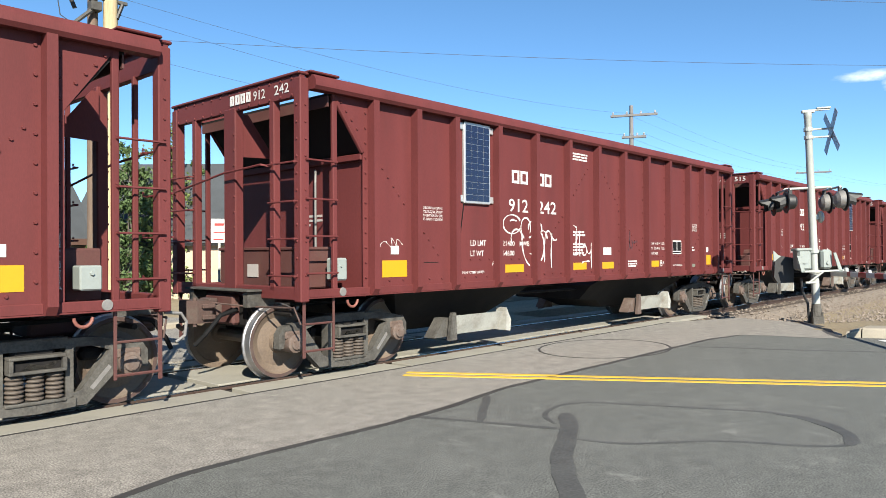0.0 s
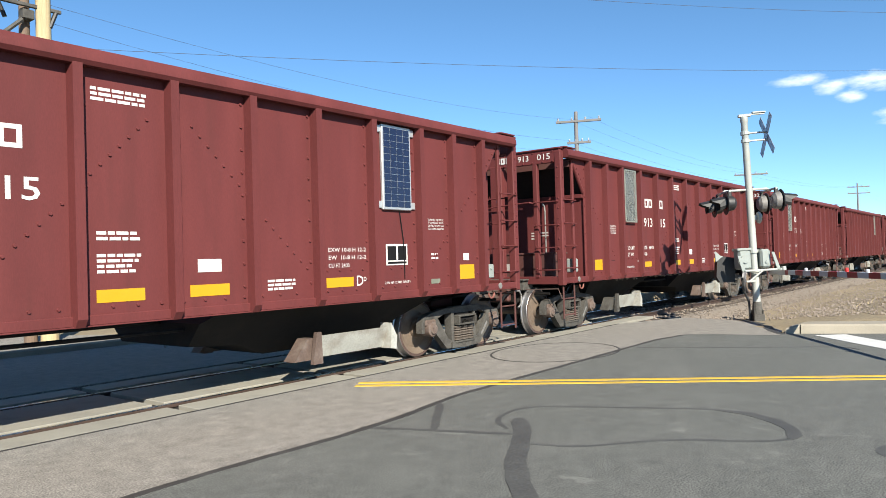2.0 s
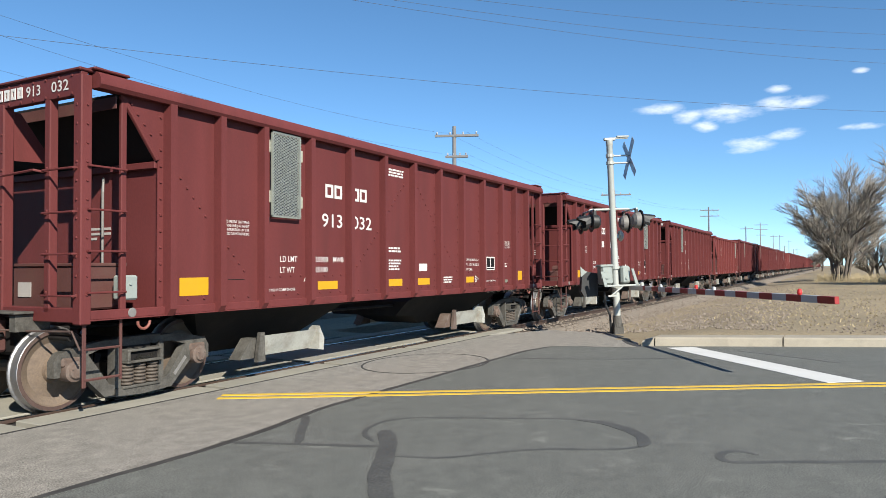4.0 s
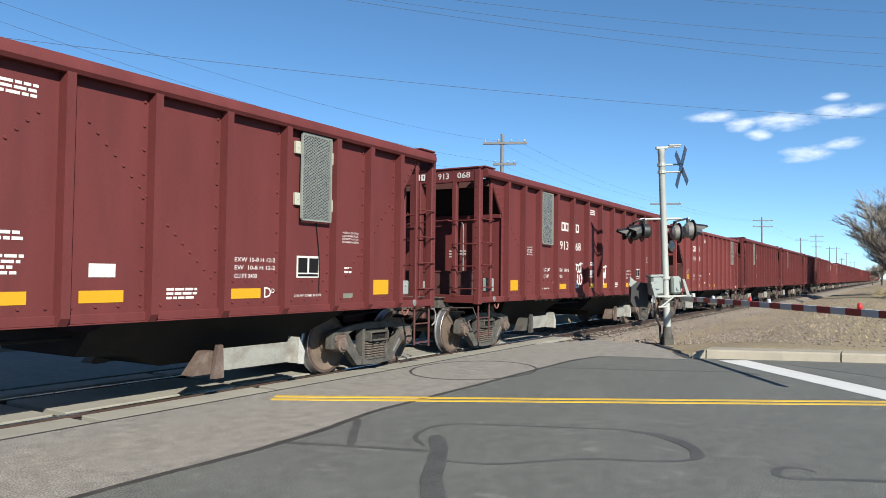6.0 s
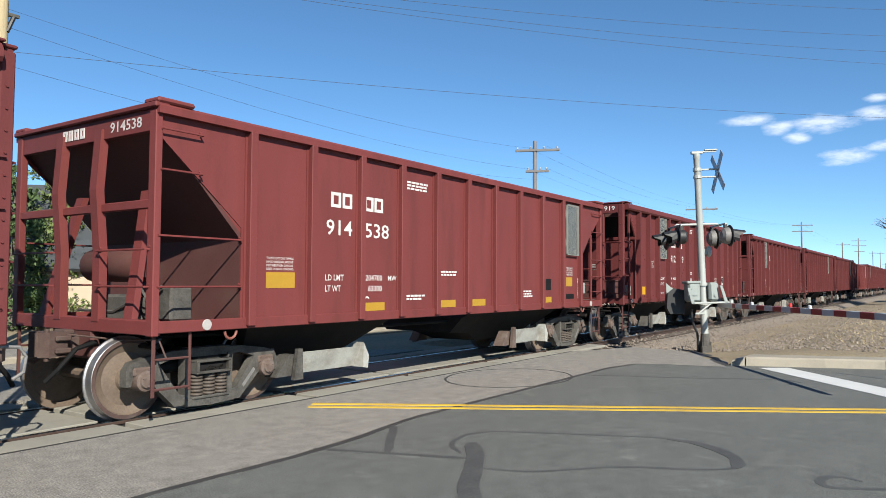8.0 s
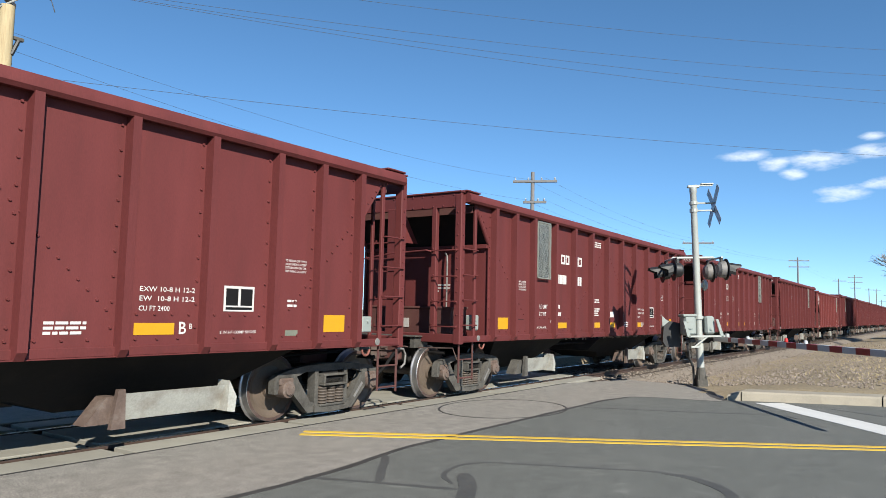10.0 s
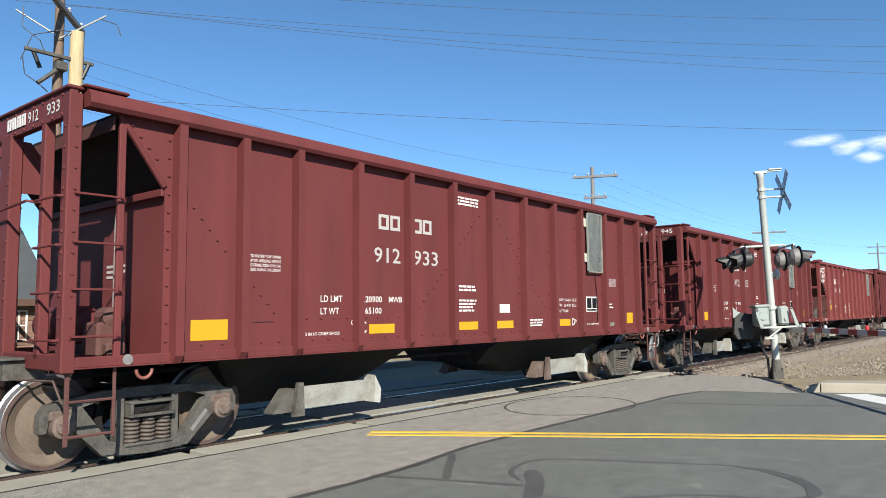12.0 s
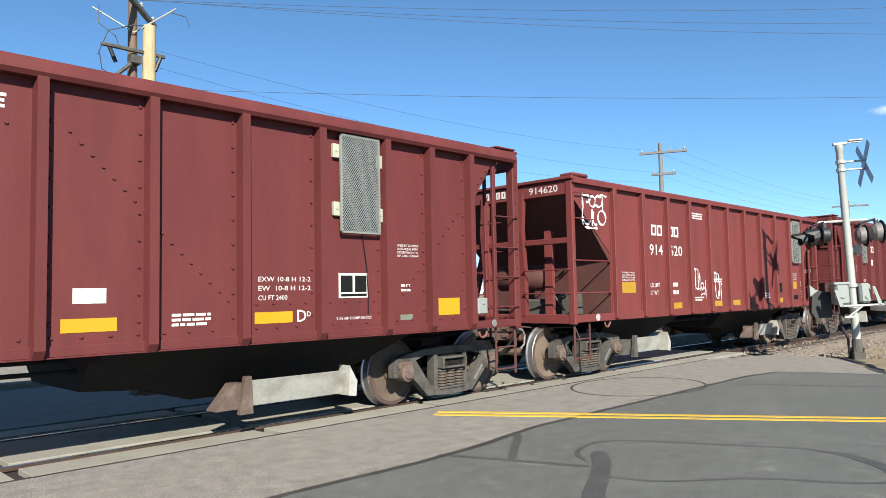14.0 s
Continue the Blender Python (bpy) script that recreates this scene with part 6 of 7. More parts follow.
def build_signal():
    sig = thing("crossing_signal", "silver-painted level crossing signal mast beside the track", "crossing signal", m=SIGNAL)
    part("mast", Shape().lathe([(0.02, -0.2), (0.09, -0.2), (0.088, 2.0), (0.08, 4.72), (0.09, 4.74), (0.09, 4.86), (0.02, 4.88)], 16, "z"), "mast", sig, "silver-painted round mast", smooth=True)
    part("foundation", Shape().box(-0.13, 0.13, -0.13, 0.13, -0.4, 0.0, 0.02).lathe([(0.05, 0.0), (0.13, 0.0), (0.115, 0.16), (0.1, 0.3), (0.05, 0.3)], 12, "z"), "cast", sig, "weathered junction base")
    for x, y in ((-0.1, -0.1), (0.1, -0.1), (0.1, 0.1), (-0.1, 0.1)):
        part("anchor_bolt", Shape().rod((x, y, -0.05), (x, y, 0.1), 0.018, 6), "cast", sig)
    part("conduit", Shape().tube([(-0.16, 0.05, -0.2), (-0.17, 0.05, 0.3), (-0.28, 0.05, 0.6), (-0.3, 0.03, 0.9)], 0.03, 8), "signal_black", sig, "dark flexible conduit")
    part("top_arm", Shape().box(-0.14, 0.16, -0.05, 0.05, 4.86, 4.93, 0.015).box(0.0, 0.5, -0.02, 0.02, 4.9, 4.94, 0.008).box(0.2, 0.52, -0.05, 0.05, 4.94, 4.98, 0.01), "mast", sig, "short arm on the mast's top")
    cb = part("crossbuck", Shape().box(0.05, 0.5, -0.03, 0.03, 4.44, 4.48, 0.008).box(0.05, 0.5, -0.03, 0.03, 4.25, 4.29, 0.008), "mast", sig, "crossed warning blades on brackets")
    for z in (4.42, 4.23):
        part("clamp", Shape().rod((0, 0, z), (0, 0, z + 0.08), 0.105, 12), "mast", cb)
    for a, dx in ((48, 0.0), (-48, 0.014)):
        s = Shape().box(-0.61, 0.61, -0.006, 0.006, -0.1, 0.1, 0.004)
        part("blade", s, "sign_back", cb, "weathered warning blade seen from behind", pose(0.5 + dx, 0, 4.38) @ pose(0, 0, 0, 0, 0, 90) @ pose(0, 0, 0, 0, a, 0))
    # two pairs of lamps, one pair for each way along the road
    for way in (-1, 1):
        reach = 0.62 if way < 0 else 0.46
        part("lamp_arm", Shape().tube([(0, 0, 3.06), (way * (reach - 0.03), 0, 3.06), (way * reach, 0, 3.03)], 0.03, 8), "mast", sig)
        part("lamp_bar", Shape().rod((way * reach, -0.55, 3.02), (way * reach, 0.55, 3.02), 0.026, 8), "mast", sig)
        for y in (-0.5, 0.5):
            m = pose(way * reach, y, 2.72)
            body = part("lamp_background", Shape().lathe([(0.02, -0.012), (0.26, -0.012), (0.27, 0), (0.26, 0.012), (0.02, 0.012)], 28, "x", (way * 0.1, 0, 0)), "signal_black", sig, "round black lamp background", m)
            part("lamp_housing", Shape().lathe([(0.02, -0.12), (0.12, -0.11), (0.19, -0.05), (0.215, 0.07), (0.02, 0.07)], 20, "x") if way > 0 else Shape().lathe([(0.02, 0.14), (0.12, 0.12), (0.17, 0.07), (0.19, -0.07), (0.02, -0.07)], 20, "x"), "hose" if way > 0 else "signal_black", body, "", None, True)
            part("hanger", Shape().box(-0.04, 0.04, -0.04, 0.04, 0.12, 0.3, 0.01), "signal_black", body)
            part("lens", Shape().lathe([(0.02, 0.0), (0.1, 0.004 * way), (0.15, 0.0)], 20, "x", (way * 0.118, 0, 0)), "lens", body, "dark red signal lens")
            turns = range(-35, 216, 25)
            inner = [(way * 0.11, 0.17 * math.cos(radians(d)), 0.17 * math.sin(radians(d))) for d in turns]
            outer = [(way * (0.45 if 20 < d < 160 else 0.28), 0.175 * math.cos(radians(d)), 0.175 * math.sin(radians(d)) - 0.05) for d in turns]
            n = len(inner)
            s = Shape()
            s.add(inner + outer, [(i, i + 1, n + i + 1, n + i) for i in range(n - 1)])
            s.add([(x, y0 * 1.04, z0 * 1.04) for x, y0, z0 in inner + outer], [(i, i + 1, n + i + 1, n + i) for i in range(n - 1)])
            part("visor", s, "signal_black", body, "long black visor")
    part("bell", Shape().lathe([(0.02, -0.06), (0.13, -0.05), (0.15, 0.0), (0.10, 0.04), (0.02, 0.05)], 18, "x", (0.2, 0.0, 2.36)).box(0.06, 0.16, -0.04, 0.04, 2.3, 2.42, 0.01), "mast", sig, "crossing bell")
    # gate machine with its levers and counterweight
    part("gate_machine", Shape().box(-0.42, -0.12, -0.2, 0.22, 1.1, 1.6, 0.05).box(-0.45, -0.1, -0.22, 0.24, 1.56, 1.63, 0.02).rod((-0.27, -0.23, 1.36), (-0.27, -0.2, 1.36), 0.1, 14), "white_box", sig, "pale enamelled gate machine housing")
    part("machine_case", Shape().box(0.1, 0.34, -0.2, 0.2, 1.12, 1.58, 0.05).rod((0.25, -0.225, 1.26), (0.25, -0.2, 1.26), 0.045, 10), "white_box", sig, "pale enamelled side case")
    part("clamp_ring", Shape().rod((0, 0, 1.5), (0, 0, 1.58), 0.12, 14), "mast", sig)
    part("clamp_ring", Shape().rod((0, 0, 1.02), (0, 0, 1.1), 0.12, 14), "mast", sig)
    part("cross_bar", Shape().box(-0.36, 0.62, -0.3, -0.24, 1.05, 1.1, 0.01), "mast", sig, "pale steel cross bar")
    part("bar_end", Shape().box(0.55, 0.64, -0.33, -0.2, 1.0, 1.14, 0.02), "mast", sig)
    part("brace", Shape().rod((-0.24, -0.27, 0.8), (0.1, -0.27, 1.06), 0.025, 8), "mast", sig)
    part("brace_foot", Shape().box(-0.3, -0.06, -0.29, -0.25, 0.79, 0.84, 0.01), "mast", sig)
    for x0, x1 in ((-0.47, -0.35), (0.33, 0.47)):
        part("gate_lever", Shape().prism([(x0, 1.45), (x0 + 0.07, 1.45), (x1 + 0.05, 1.06), (x1 - 0.03, 1.06)] if x0 < 0 else [(x0, 1.5), (x0 + 0.06, 1.5), (x1 + 0.05, 1.06), (x1 - 0.03, 1.06)], "y", -0.3, -0.25), "white_box", sig, "pale gate lever")
    part("counterweight", Shape().prism([(-0.84, 0.95), (-0.76, 0.8), (-0.4, 0.8), (-0.36, 1.4), (-0.66, 1.46), (-0.8, 1.36)], "y", 0.28, 0.5), "signal_black", sig, "dark cast counterweight")
    part("lever_tip", Shape().prism([(-0.84, 1.32), (-0.84, 1.6), (-0.72, 1.48), (-0.66, 1.46)], "y", 0.26, 0.3), "white_box", sig)
    arm = part("gate_arm", Shape().box(0.29, 0.33, -8.6, -0.2, 0.905, 0.985, 0.006).box(0.27, 0.35, -1.1, -0.1, 0.88, 1.0, 0.01), "alu", sig, "lowered gate arm", pose(0.04, 0, 0.07, 0.25, 0, 0))
    for k in range(20):
        y = -0.45 - k * 0.413
        part("stripe", Shape().box(0.275, 0.345, y - 0.413, y, 0.893, 1.0, 0.003), "gate_red" if k % 2 else "gate_white", arm, "red reflective band" if k % 2 else "white reflective band")
    for y in (-2.2, -4.9):
        part("arm_lamp", Shape().lathe([(0.02, 0.0), (0.035, 0.0), (0.035, 0.05), (0.02, 0.06)], 12, "z", (0.31, y, 1.0)), "gate_white", arm)
    part("arm_lamp", Shape().lathe([(0.015, 0.0), (0.03, 0.0), (0.038, 0.03), (0.03, 0.075), (0.015, 0.09)], 12, "z", (0.31, -7.8, 1.0)), "lamp_red", arm, "small red gate lamp")
    part("arm_lamp", Shape().lathe([(0.02, 0.0), (0.03, 0.0), (0.035, 0.03), (0.03, 0.07), (0.02, 0.08)], 12, "z", (0.31, -4.1, 1.0)), "lamp_red", arm, "small red gate lamp")


build_signal()

# ---- poles and wires ----


def crossarm(pole, z, length, turn, insulators=4, mat="wood_far"):
    arm = part("crossarm", Shape().box(-length / 2, length / 2, -0.06, 0.06, -0.06, 0.06, 0.01), mat, pole, m=pose(0, -0.14, z, 0, 0, turn))
    for i in range(insulators):
        x = -length / 2 + 0.12 + i * (length - 0.24) / (insulators - 1)
        part("insulator", shared("insul", lambda: Shape().lathe([(0.01, 0.06), (0.03, 0.07), (0.055, 0.1), (0.03, 0.13), (0.05, 0.16), (0.025, 0.2), (0.01, 0.21)], 8, "z").mesh("insulator", "insulator")), None, arm, m=pose(x, 0, 0))
    return arm


def utility_pole(x, y, h, arms, mat="wood_far", lean=0.0, label="grey-brown timber utility pole with crossarms"):
    p = thing("utility_pole", label, "utility pole", "poles along the line", pose(x, y, 0, 0, lean, 0))
    part("pole", Shape().lathe([(0.02, -0.5), (0.14, -0.5), (0.125, h * 0.5), (0.095, h), (0.02, h + 0.02)], 12, "z"), mat, p, smooth=True)
    for z, l, turn in arms:
        crossarm(p, z, l, turn, 4)
    return p


def build_poles():
    old = utility_pole(6.88, 17.1, 9.5, ((8.6, 3.0, 50),), "wood_old", label="weathered old timber pole with crossarm and fittings")
    part("crossarm_brace", Shape().rod((-0.75, 0.5, 8.5), (0, -0.1, 7.9), 0.02, 6).rod((0.75, -0.7, 8.5), (0, -0.1, 7.9), 0.02, 6), "mast", old)
    part("fuse_holder", Shape().rod((-0.5, 0.1, 7.5), (-0.35, 0.1, 7.15), 0.05, 8).rod((0.55, -0.3, 7.35), (0.42, -0.3, 7.0), 0.05, 8), "signal_black", old, "dark fuse holders")
    part("fuse_arm", Shape().box(-0.8, 0.7, -0.25, -0.17, 7.38, 7.46, 0.01), "cast", old)
    part("transformer_strut", Shape().box(-0.14, 0.1, -0.3, -0.1, 7.1, 7.3, 0.01).rod((-0.5, -0.2, 6.7), (0.1, -0.2, 7.3), 0.05, 6), "cast", old)
    for pts in (((-0.7, 0.2, 8.5), (-0.75, 0.1, 8.0), (-0.4, 0.0, 7.75), (-0.3, 0, 7.5)), ((0.3, -0.2, 8.1), (-0.1, -0.3, 8.0), (-0.6, -0.1, 7.8), (-0.8, 0, 7.2)), ((0.7, -0.4, 8.5), (1.1, -0.5, 8.45), (1.2, -0.5, 8.2)), ((-0.8, -0.1, 7.3), (-0.7, 0, 6.9), (-0.4, 0, 6.75), (-0.2, 0, 6.6))):
        part("jumper_wire", Shape().tube(pts, 0.012, 6), "wire", old)
    part("lamp_bracket", Shape().tube([(0, -0.1, 6.0), (-0.2, -0.6, 6.15), (-0.35, -1.0, 6.1)], 0.03, 6).lathe([(0.02, 0.03), (0.16, 0.0), (0.18, -0.08), (0.1, -0.16), (0.02, -0.17)], 12, "z", (-0.37, -1.1, 6.08)), "mast", old, "small street lamp on a bracket")
    utility = thing("utility_pole", "new yellow timber pole beside an old one", "utility pole", "poles along the line", pose(7.2, 16.9, 0))
    part("pole", Shape().lathe([(0.02, -0.5), (0.19, -0.5), (0.17, 4), (0.15, 8.1), (0.02, 8.14)], 14, "z"), "wood_new", utility, smooth=True)
    utility_pole(33.5, 17.5, 8.95, ((8.45, 2.3, -66), (7.35, 1.2, -66)))
    utility_pole(63.5, 17.2, 8.3, ((7.9, 2.6, -70),))
    utility_pole(117, 17.1, 10.6, ((10.1, 2.8, -70), (9.2, 2.8, -70)))
    utility_pole(168, 17.0, 10.0, ((9.5, 2.6, -70),))
    utility_pole(202, 17.0, 12.6, ((12.0, 3.2, -70), (10.8, 3.2, -70)))
    utility_pole(208, 17.5, 10.5, ((9.6, 2.4, -70),))
    for x, h in ((245, 11), (275, 12), (300, 9), (330, 12), (365, 9), (400, 10)):
        utility_pole(x, 17.0, h, ((h - 0.5, 2.2, -70),))
    utility_pole(84, -6.4, 8.4, ())
    utility_pole(120, -4.6, 7.5, ((7.2, 2.5, 60),))


build_poles()


def wire(a, b, sag, r=0.012, name="overhead_wire"):
    a, b = Vector(a), Vector(b)
    pts = [a.lerp(b, i / 24) - Vector((0, 0, 4 * sag * (i / 24) * (1 - i / 24))) for i in range(25)]
    return solid(name, Shape().tube(pts, r, 5), "wire", "thin dark overhead wire against the sky", "wire", "overhead wires")


E1 = Vector((15.9, -10.2, 0)) * 2.3
for dx, dy, z, dz, sag in ((-0.75, 0.6, 8.75, 3.9, 0.7), (0.1, -0.1, 8.72, 3.3, 0.8), (0.85, -0.65, 8.7, 2.7, 0.8), (0.2, 0.0, 6.6, 2.4, 0.5), (0.0, 0.2, 9.4, 4.6, 0.7)):
    a = Vector((6.9 + dx, 17.1 + dy, z))
    wire(a, a + E1 + Vector((0, 0, dz)), sag, 0.0055)
for dx, z, z2 in ((0.3, 7.55, 8.5), (0.3, 7.15, 7.4), (0.3, 6.3, 6.9)):
    wire((6.9 + dx, 16.9, z), (33.4, 17.3, z2), 0.5, 0.004)
for x0, x1, z0, z1 in ((33.5, 63.5, 8.6, 8.1), (33.5, 63.5, 7.45, 7.2), (63.5, 117, 8.0, 10.2), (117, 168, 10.2, 9.6)):
    for dx in (-1.3, 1.3):
        wire((x0, 17.3 + dx * 0.4, z0), (x1, 17.1 + dx * 0.4, z1), 0.5, 0.004)

# ---- houses, sign and plants beyond the line ----


def window_unit(house, x, y, z, w, h, turn=0, shutter=False):
    m = pose(x, y, z, 0, 0, turn)
    fr = part("window", Shape().box(-w / 2 - 0.07, w / 2 + 0.07, -0.05, 0.02, -0.08, 0.0, 0.01).box(-w / 2 - 0.06, -w / 2, -0.04, 0.02, 0, h).box(w / 2, w / 2 + 0.06, -0.04, 0.02, 0, h).box(-w / 2 - 0.06, w / 2 + 0.06, -0.04, 0.02, h, h + 0.06).box(-0.02, 0.02, -0.03, 0.0, 0, h).box(-w / 2, w / 2, -0.03, 0.0, h * 0.48, h * 0.53), "white_trim", house, "white framed window", m)
    part("pane", Shape().box(-w / 2, w / 2, -0.012, 0.0, 0, h), "window", fr)
    if shutter:
        for s in (-1, 1):
            part("shutter", Shape().box(s * (w / 2 + 0.08), s * (w / 2 + 0.36), -0.04, 0.0, -0.02, h + 0.02, 0.01), "trim", fr)


def brick_face(house, x0, x1, y, z0, z1):
    """Courses of single bricks laid on a wall that faces -y."""
    me = shared("brickmesh", lambda: Shape().box(0, 0.36, -0.02, 0, 0, 0.125).mesh("brick", "brick"))
    rows = int((z1 - z0) / 0.14)
    for r in range(rows):
        x = x0 + (0.19 if r % 2 else 0)
        while x < x1 - 0.36:
            part("brick", me, None, house, m=pose(x, y, z0 + r * 0.14))
            x += 0.38


def house_one():
    h = thing("house", "brown brick house with a dark shingle roof beyond the line", "house")
    part("wall", Shape().box(1.5, 10.6, 27.0, 33, -0.1, 2.3).box(5.6, 9.0, 25.6, 27.2, -0.1, 2.3), "brick_wall", h, "brown brick wall")
    part("gable", Shape().prism([(5.6, 2.1), (9.0, 2.1), (7.3, 4.0)], "y", 25.6, 25.75), "stucco", h, "cream stucco gable")
    part("roof", Shape().loft([[(1.2, 26.6, 2.1), (1.2, 30, 4.95), (1.2, 33.4, 2.1), (1.2, 33.4, 1.98), (1.2, 30, 4.8), (1.2, 26.6, 1.98)], [(10.95, 26.6, 2.1), (10.95, 30, 4.95), (10.95, 33.4, 2.1), (10.95, 33.4, 1.98), (10.95, 30, 4.8), (10.95, 26.6, 1.98)]]), "roof", h, "dark grey shingle roof")
    part("porch_roof", Shape().loft([[(5.3, y, 2.0), (7.3, y, 4.22), (9.3, y, 2.0), (9.2, y, 1.9), (7.3, y, 4.05), (5.4, y, 1.9)] for y in (25.4, 29.5)]), "roof", h)
    part("fascia", Shape().box(9.3, 10.95, 26.55, 26.62, 1.9, 2.12), "trim", h)
    window_unit(h, 9.9, 27.0, 0.75, 0.42, 0.95)
    window_unit(h, 8.1, 25.58, 0.7, 0.6, 0.95, 0, True)
    brick_face(h, 5.6, 9.0, 25.6, 0.0, 2.1)
    brick_face(h, 9.05, 10.6, 27.0, 0.0, 1.95)


def house_two():
    h = thing("house", "tan stucco house with a steep grey roof beyond the line", "house", m=pose(16.6, 24.2, 0, 0, 0, 42))
    part("wall", Shape().prism([(-2.6, -0.1), (2.6, -0.1), (2.6, 2.2), (0, 4.95), (-2.6, 2.2)], "y", 0, 6.5), "stucco", h, "tan stucco wall")
    part("roof", Shape().loft([[(-2.95, y, 1.95), (0, y, 5.12), (2.95, y, 1.95), (2.85, y, 1.85), (0, y, 4.96), (-2.85, y, 1.85)] for y in (-0.35, 6.8)]), "roof", h, "dark grey shingle roof")
    window_unit(h, -0.1, 0, 2.5, 0.5, 0.9)
    window_unit(h, -1.4, 0, 0.8, 0.7, 1.0)
    part("plinth", Shape().box(-2.62, 2.62, -0.02, 0.0, -0.1, 0.35), "trim", h)


house_one()
house_two()


def leaf_cloud(shape, rnd, centre, radii, count, size):
    """Small leaves in clumps inside an ellipsoid, with gaps."""
    clumps = [(rnd.normal(0, 1, 3)) for _ in range(max(6, count // 60))]
    clumps = [c / np.linalg.norm(c) * rnd.uniform(0.35, 1.0) ** 0.5 for c in clumps]
    for k in range(count):
        c = clumps[rnd.randint(len(clumps))]
        p = np.array(centre) + (c + rnd.normal(0, 0.16, 3)) * np.array(radii)
        a, b = rnd.normal(0, 1, (2, 3))
        a /= np.linalg.norm(a)
        b = np.cross(a, b)
        b /= np.linalg.norm(b)
        s = size * rnd.uniform(0.5, 1.3)
        shape.add([p - a * s, p + b * s * 0.5, p + a * s, p - b * s * 0.5], [(0, 1, 2, 3)])


def evergreen(x, y, h, r, seed, mat="leaf"):
    rnd = np.random.RandomState(seed)
    t = thing("evergreen_tree", "bushy dark green evergreen tree beyond the line", "tree", "evergreen trees", pose(x, y, 0))
    s = Shape().rod((0, 0, -0.2), (0, 0, h * 0.9), 0.14, 8, 0.02)
    for k in range(16):
        z = h * (0.1 + 0.05 * k)
        a = k * 2.4
        l = r * (1 - 0.65 * k / 16)
        s.rod((0, 0, z), (math.cos(a) * l * 0.8, math.sin(a) * l * 0.8, z + 0.5 * l), 0.04, 5, 0.01)
    part("trunk", s, "bark", t)
    c = Shape()
    n = 9
    for k in range(n):
        u = k / (n - 1)
        rr = r * (1.0 - 0.72 * u) * rnd.uniform(0.85, 1.15)
        leaf_cloud(c, rnd, (rnd.normal(0, 0.1), rnd.normal(0, 0.1), h * (0.1 + 0.83 * u)), (rr, rr, h * 0.12), int(1200 * (1.1 - 0.7 * u)), 0.085)
    part("crown", c, mat, t, "dense evergreen foliage")


for x, y, h, r, sd, mt in ((11.3, 25.0, 5.4, 1.3, 1, "leaf"), (12.9, 25.6, 6.6, 1.5, 2, "leaf_b"), (14.7, 26.2, 5.0, 1.75, 3, "leaf"), (18.4, 24.6, 5.3, 1.3, 4, "leaf_b"), (20.2, 26.0, 5.8, 1.5, 5, "leaf"), (9.9, 29.5, 7.0, 1.4, 6, "leaf"), (23.0, 28.0, 5.5, 1.5, 7, "leaf"), (21.8, 24.4, 5.2, 1.4, 8, "leaf_b"), (23.8, 25.0, 6.2, 1.6, 9, "leaf"), (26.2, 26.2, 6.0, 1.6, 10, "leaf_b")):
    evergreen(x, y, h, r, sd, mt)


def bare_tree(x, y, h, spread, seed, limbs=5):
    """A leafless broadleaf tree: several stems that fork into limbs, branches and fine twigs."""
    rnd = random.Random(seed)
    t = thing("bare_tree", "leafless grey broadleaf tree on dry ground", "tree", "bare trees", pose(x, y, 0))
    wood, twigs = Shape(), Shape()
    w = h * 0.42 * spread

    def fork(p, d, l, r, depth):
        mid = p + d * l * 0.5 + Vector((rnd.uniform(-1, 1), rnd.uniform(-1, 1), 0)) * l * 0.06
        q = p + d * l
        into = wood if depth < 2 else twigs
        into.rod(p, mid, r, 6 if depth < 2 else 3, r * 0.8)
        into.rod(mid, q, r * 0.8, 6 if depth < 2 else 3, r * 0.5)
        if depth >= 4:
            return
        n = (8, 8, 7, 5)[depth]
        for k in range(n):
            u = rnd.uniform(0.25, 1.0)
            b = p.lerp(q, u)
            out = Vector((b.x / w, b.y / w, 0.0))
            nd = (d * 0.55 + out * 0.35 + Vector((rnd.uniform(-1, 1), rnd.uniform(-1, 1), rnd.uniform(0.0, 0.95))) * 0.75).normalized()
            fork(b, nd, l * rnd.uniform(0.42, 0.66), max(r * 0.5, 0.012), depth + 1)

    for k in range(limbs):
        a = k * 6.28 / limbs + rnd.uniform(-0.4, 0.4)
        lean = rnd.uniform(0.12, 0.42) * spread
        fork(Vector((math.cos(a) * 0.3, math.sin(a) * 0.6 * spread, -0.2)), Vector((math.cos(a) * lean, math.sin(a) * lean, 1)).normalized(), h * rnd.uniform(0.5, 0.68), 0.15, 0)
    part("trunk", wood, "bark", t)
    part("crown", twigs, "twig", t, "fine bare twigs")


bare_tree(72, -0.3, 8.8, 0.72, 3, 7)
bare_tree(80, -3.6, 5.0, 0.8, 5, 3)
bare_tree(60, -7.6, 9.0, 1.1, 8, 4)
for x, y, h, sd in ((150, -2, 7, 11), (190, 3, 6, 12), (240, 6, 6, 13)):
    bare_tree(x, y, h, 1.0, sd, 2)


def scrub():
    rnd = np.random.RandomState(5)
    s = Shape()
    for k in range(2600):
        x, y = rnd.uniform(66, 80), rnd.uniform(-5.5, 1.6)
        if rnd.rand() < 0.3:
            x, y = rnd.uniform(56, 64), rnd.uniform(-9, -5)
        h = rnd.uniform(0.2, 0.9)
        s.rod((x, y, 0.0), (x + rnd.normal(0, 0.15), y + rnd.normal(0, 0.15), h), 0.012, 3, 0.005)
    solid("dry_scrub", s, "grass", "dry scrub round the foot of bare trees", "scrub", kind="stuff")


scrub()


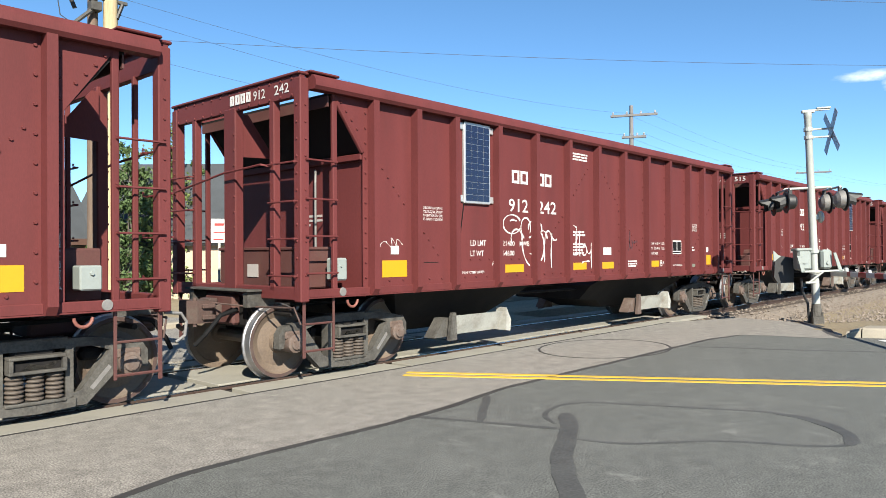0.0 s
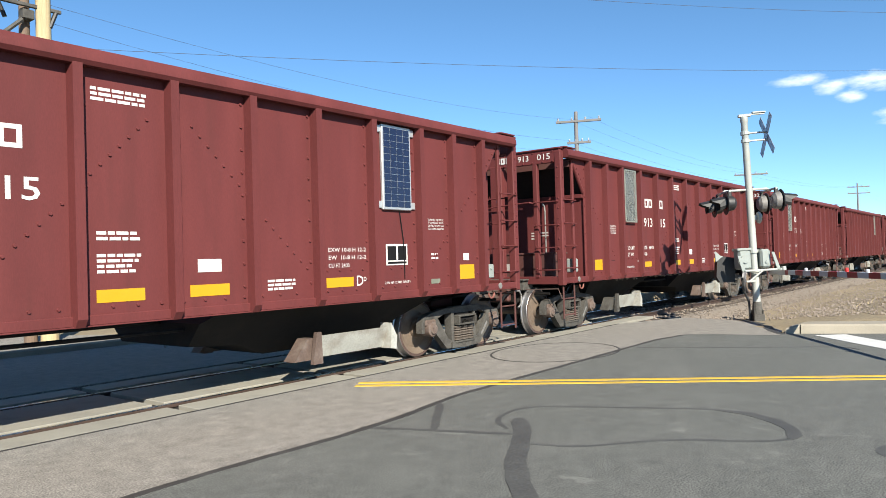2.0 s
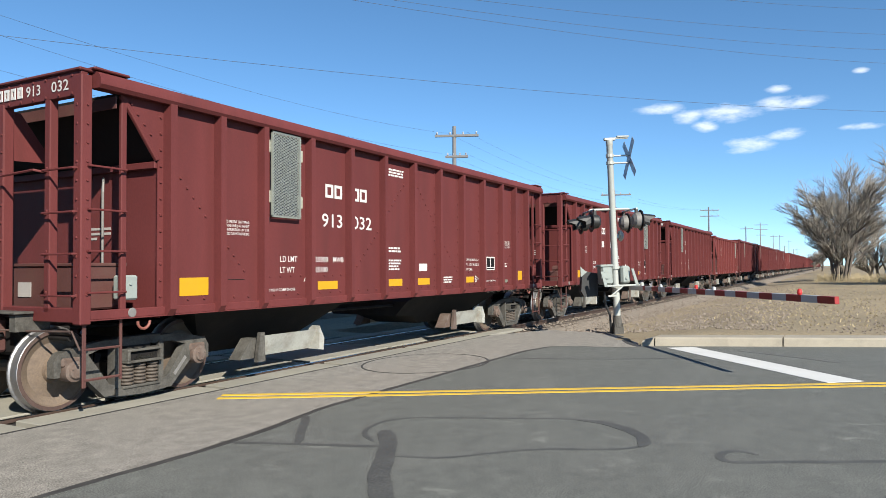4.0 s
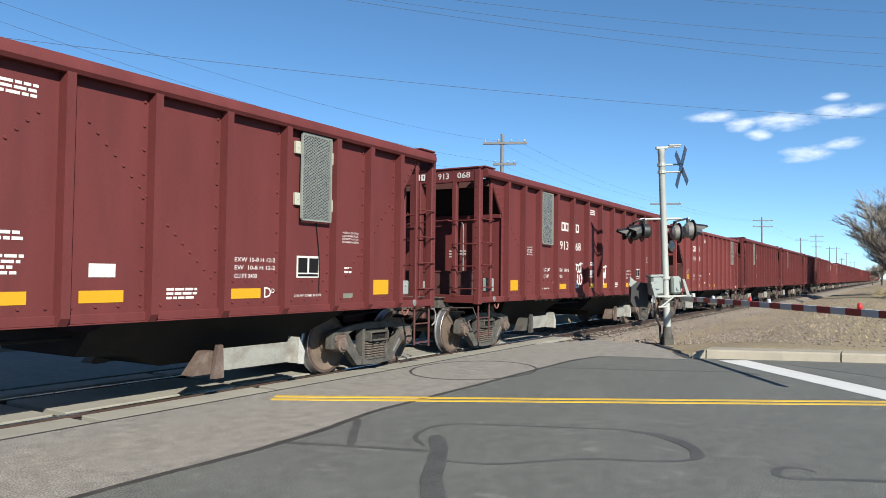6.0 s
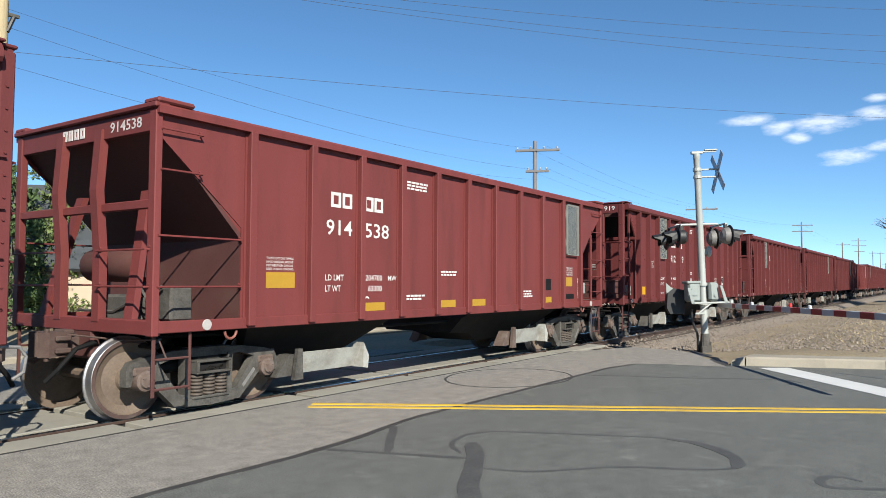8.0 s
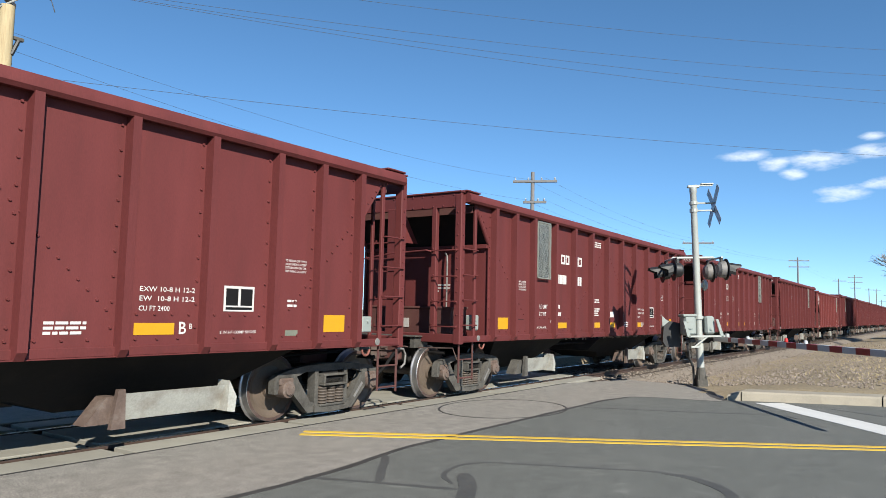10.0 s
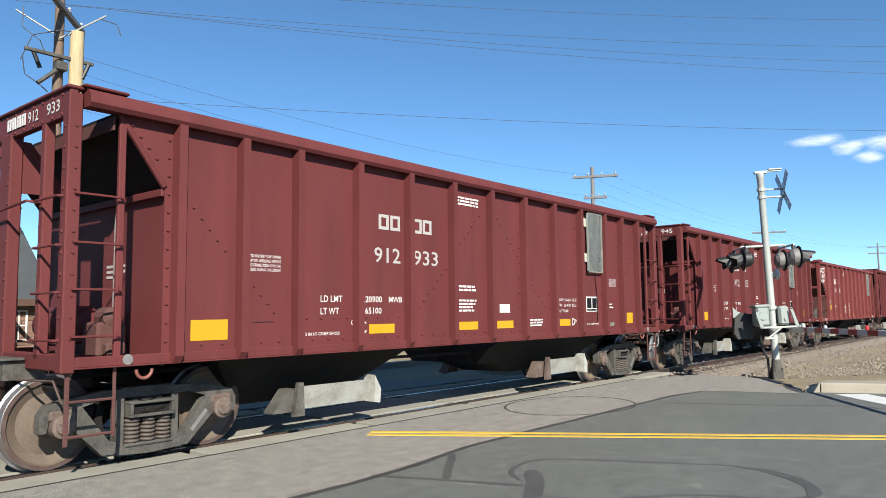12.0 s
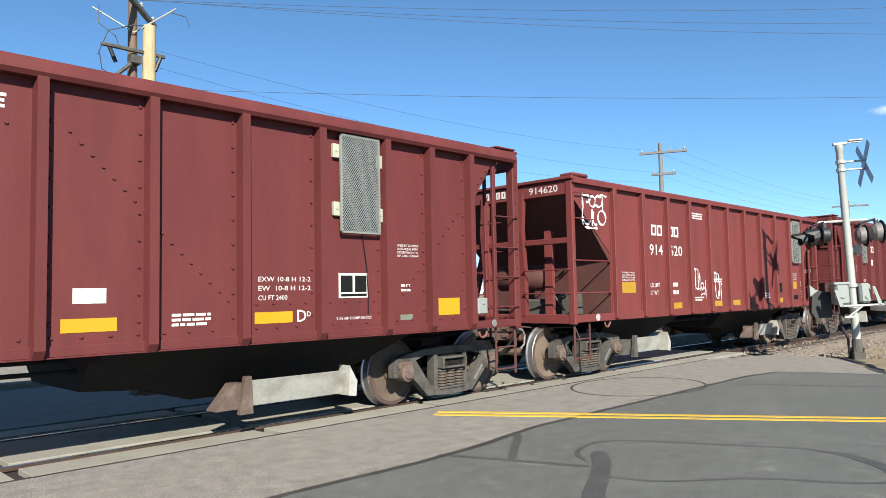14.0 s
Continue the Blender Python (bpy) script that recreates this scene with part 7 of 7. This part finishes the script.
def build_far_yard():
    d = thing("waste_container", "dark green steel waste container on dry ground", "container", m=pose(72, -5.4, 0.0, 0, 0, 12))
    part("body", Shape().prism([(-0.9, 0.1), (0.9, 0.1), (0.9, 1.0), (-0.9, 1.2)], "y", -0.6, 0.6).box(-0.95, 0.95, -0.65, 0.65, 0.75, 0.82), "dump", d)
    part("lid", Shape().prism([(-0.95, 1.2), (-0.95, 1.25), (0.95, 1.06), (0.95, 1.0)], "y", -0.64, 0.64), "black", d)
    h = thing("shed", "low grey clad shed beyond the dry verge", "shed", m=pose(70, -9.2, 0, 0, 0, 6))
    part("wall", Shape().box(-4, 4, -2.5, 2.5, -0.1, 3.0), "shed", h)
    part("roof", Shape().box(-4.3, 4.3, -2.8, 2.8, 3.0, 3.15, 0.02), "roof", h)
    for k in range(10):
        part("batten", Shape().box(-4.02, -4.0, -2.4 + k * 0.5, -2.36 + k * 0.5, 0, 3.0), "shed", h)
    v = thing("parked_van", "white parked van beside a shed", "van", m=pose(74, -6.1, 0, 0, 0, 80))
    part("body", Shape().prism([(-2.2, 0.45), (2.2, 0.45), (2.3, 1.1), (1.6, 1.25), (1.1, 1.95), (-2.2, 2.0)], "y", -0.9, 0.9), "far_white", v)
    part("windscreen", Shape().prism([(1.58, 1.3), (1.14, 1.9), (1.16, 1.92), (1.62, 1.3)], "y", -0.8, 0.8), "window", v)
    for x in (-1.4, 1.4):
        for y in (-0.85, 0.85):
            part("tyre", Shape().lathe([(0.1, -0.1), (0.33, -0.1), (0.35, 0), (0.33, 0.1), (0.1, 0.1)], 16, "y", (x, y, 0.35)), "black", v)
    w = thing("warehouse", "long low grey building far beyond the track", "building", m=pose(56, 34, 0))
    part("wall", Shape().box(-6, 20, 0, 8, -0.1, 3.4), "shed", w)
    part("roof", Shape().box(-6.4, 20.4, -0.4, 8.4, 3.4, 3.7, 0.03), "roof", w)
    sg = thing("parking_sign", "small white and red parking sign on a steel post", "sign", m=pose(7.72, 13.1, 0, 0, 0, -32))
    part("post", Shape().box(-0.025, 0.025, -0.012, 0.012, -0.3, 2.25, 0.004), "mast", sg)
    f = part("face", Shape().box(-0.16, 0.16, -0.02, -0.013, 1.78, 2.26, 0.003), "road_white", sg, "white sign face")
    part("print", Shape().box(-0.09, 0.09, -0.023, -0.02, 2.12, 2.17).box(-0.11, 0.11, -0.023, -0.02, 1.98, 2.0).box(-0.11, 0.08, -0.023, -0.02, 1.83, 1.86), "red_print", f)
    k = solid("far_kerb", Shape().box(3.0, 30, 14.4, 14.65, -0.3, 0.12, 0.03), "kerb", "pale concrete kerb beyond the track", "kerb", kind="structure")


build_far_yard()


def motions():
    """The train rolls towards -x at an even pace; each wheelset turns with it."""
    actions = {}
    for car, x in CARS:
        walk(car, [(0.0, pose(x, TRACK_Y, 0)), (14.0, pose(x - SPEED * 14.0, TRACK_Y, 0))])
        for w in [o for o in car.children_recursive if o.name.startswith("wheelset")]:
            wx = w.location.x
            key = wx > 0
            if key not in actions:
                step = 1 / FPS
                walk(w, [(k * step, pose(wx, 0, 0.457, 0, -math.degrees(SPEED * k * step / 0.457), 0)) for k in range(421)])
                actions[key] = (w.animation_data.action, w.animation_data.action_slot)
            else:
                w.rotation_mode = "QUATERNION"
                keys = w.animation_data_create()
                keys.action = actions[key][0]
                keys.action_slot = actions[key][1]


motions()
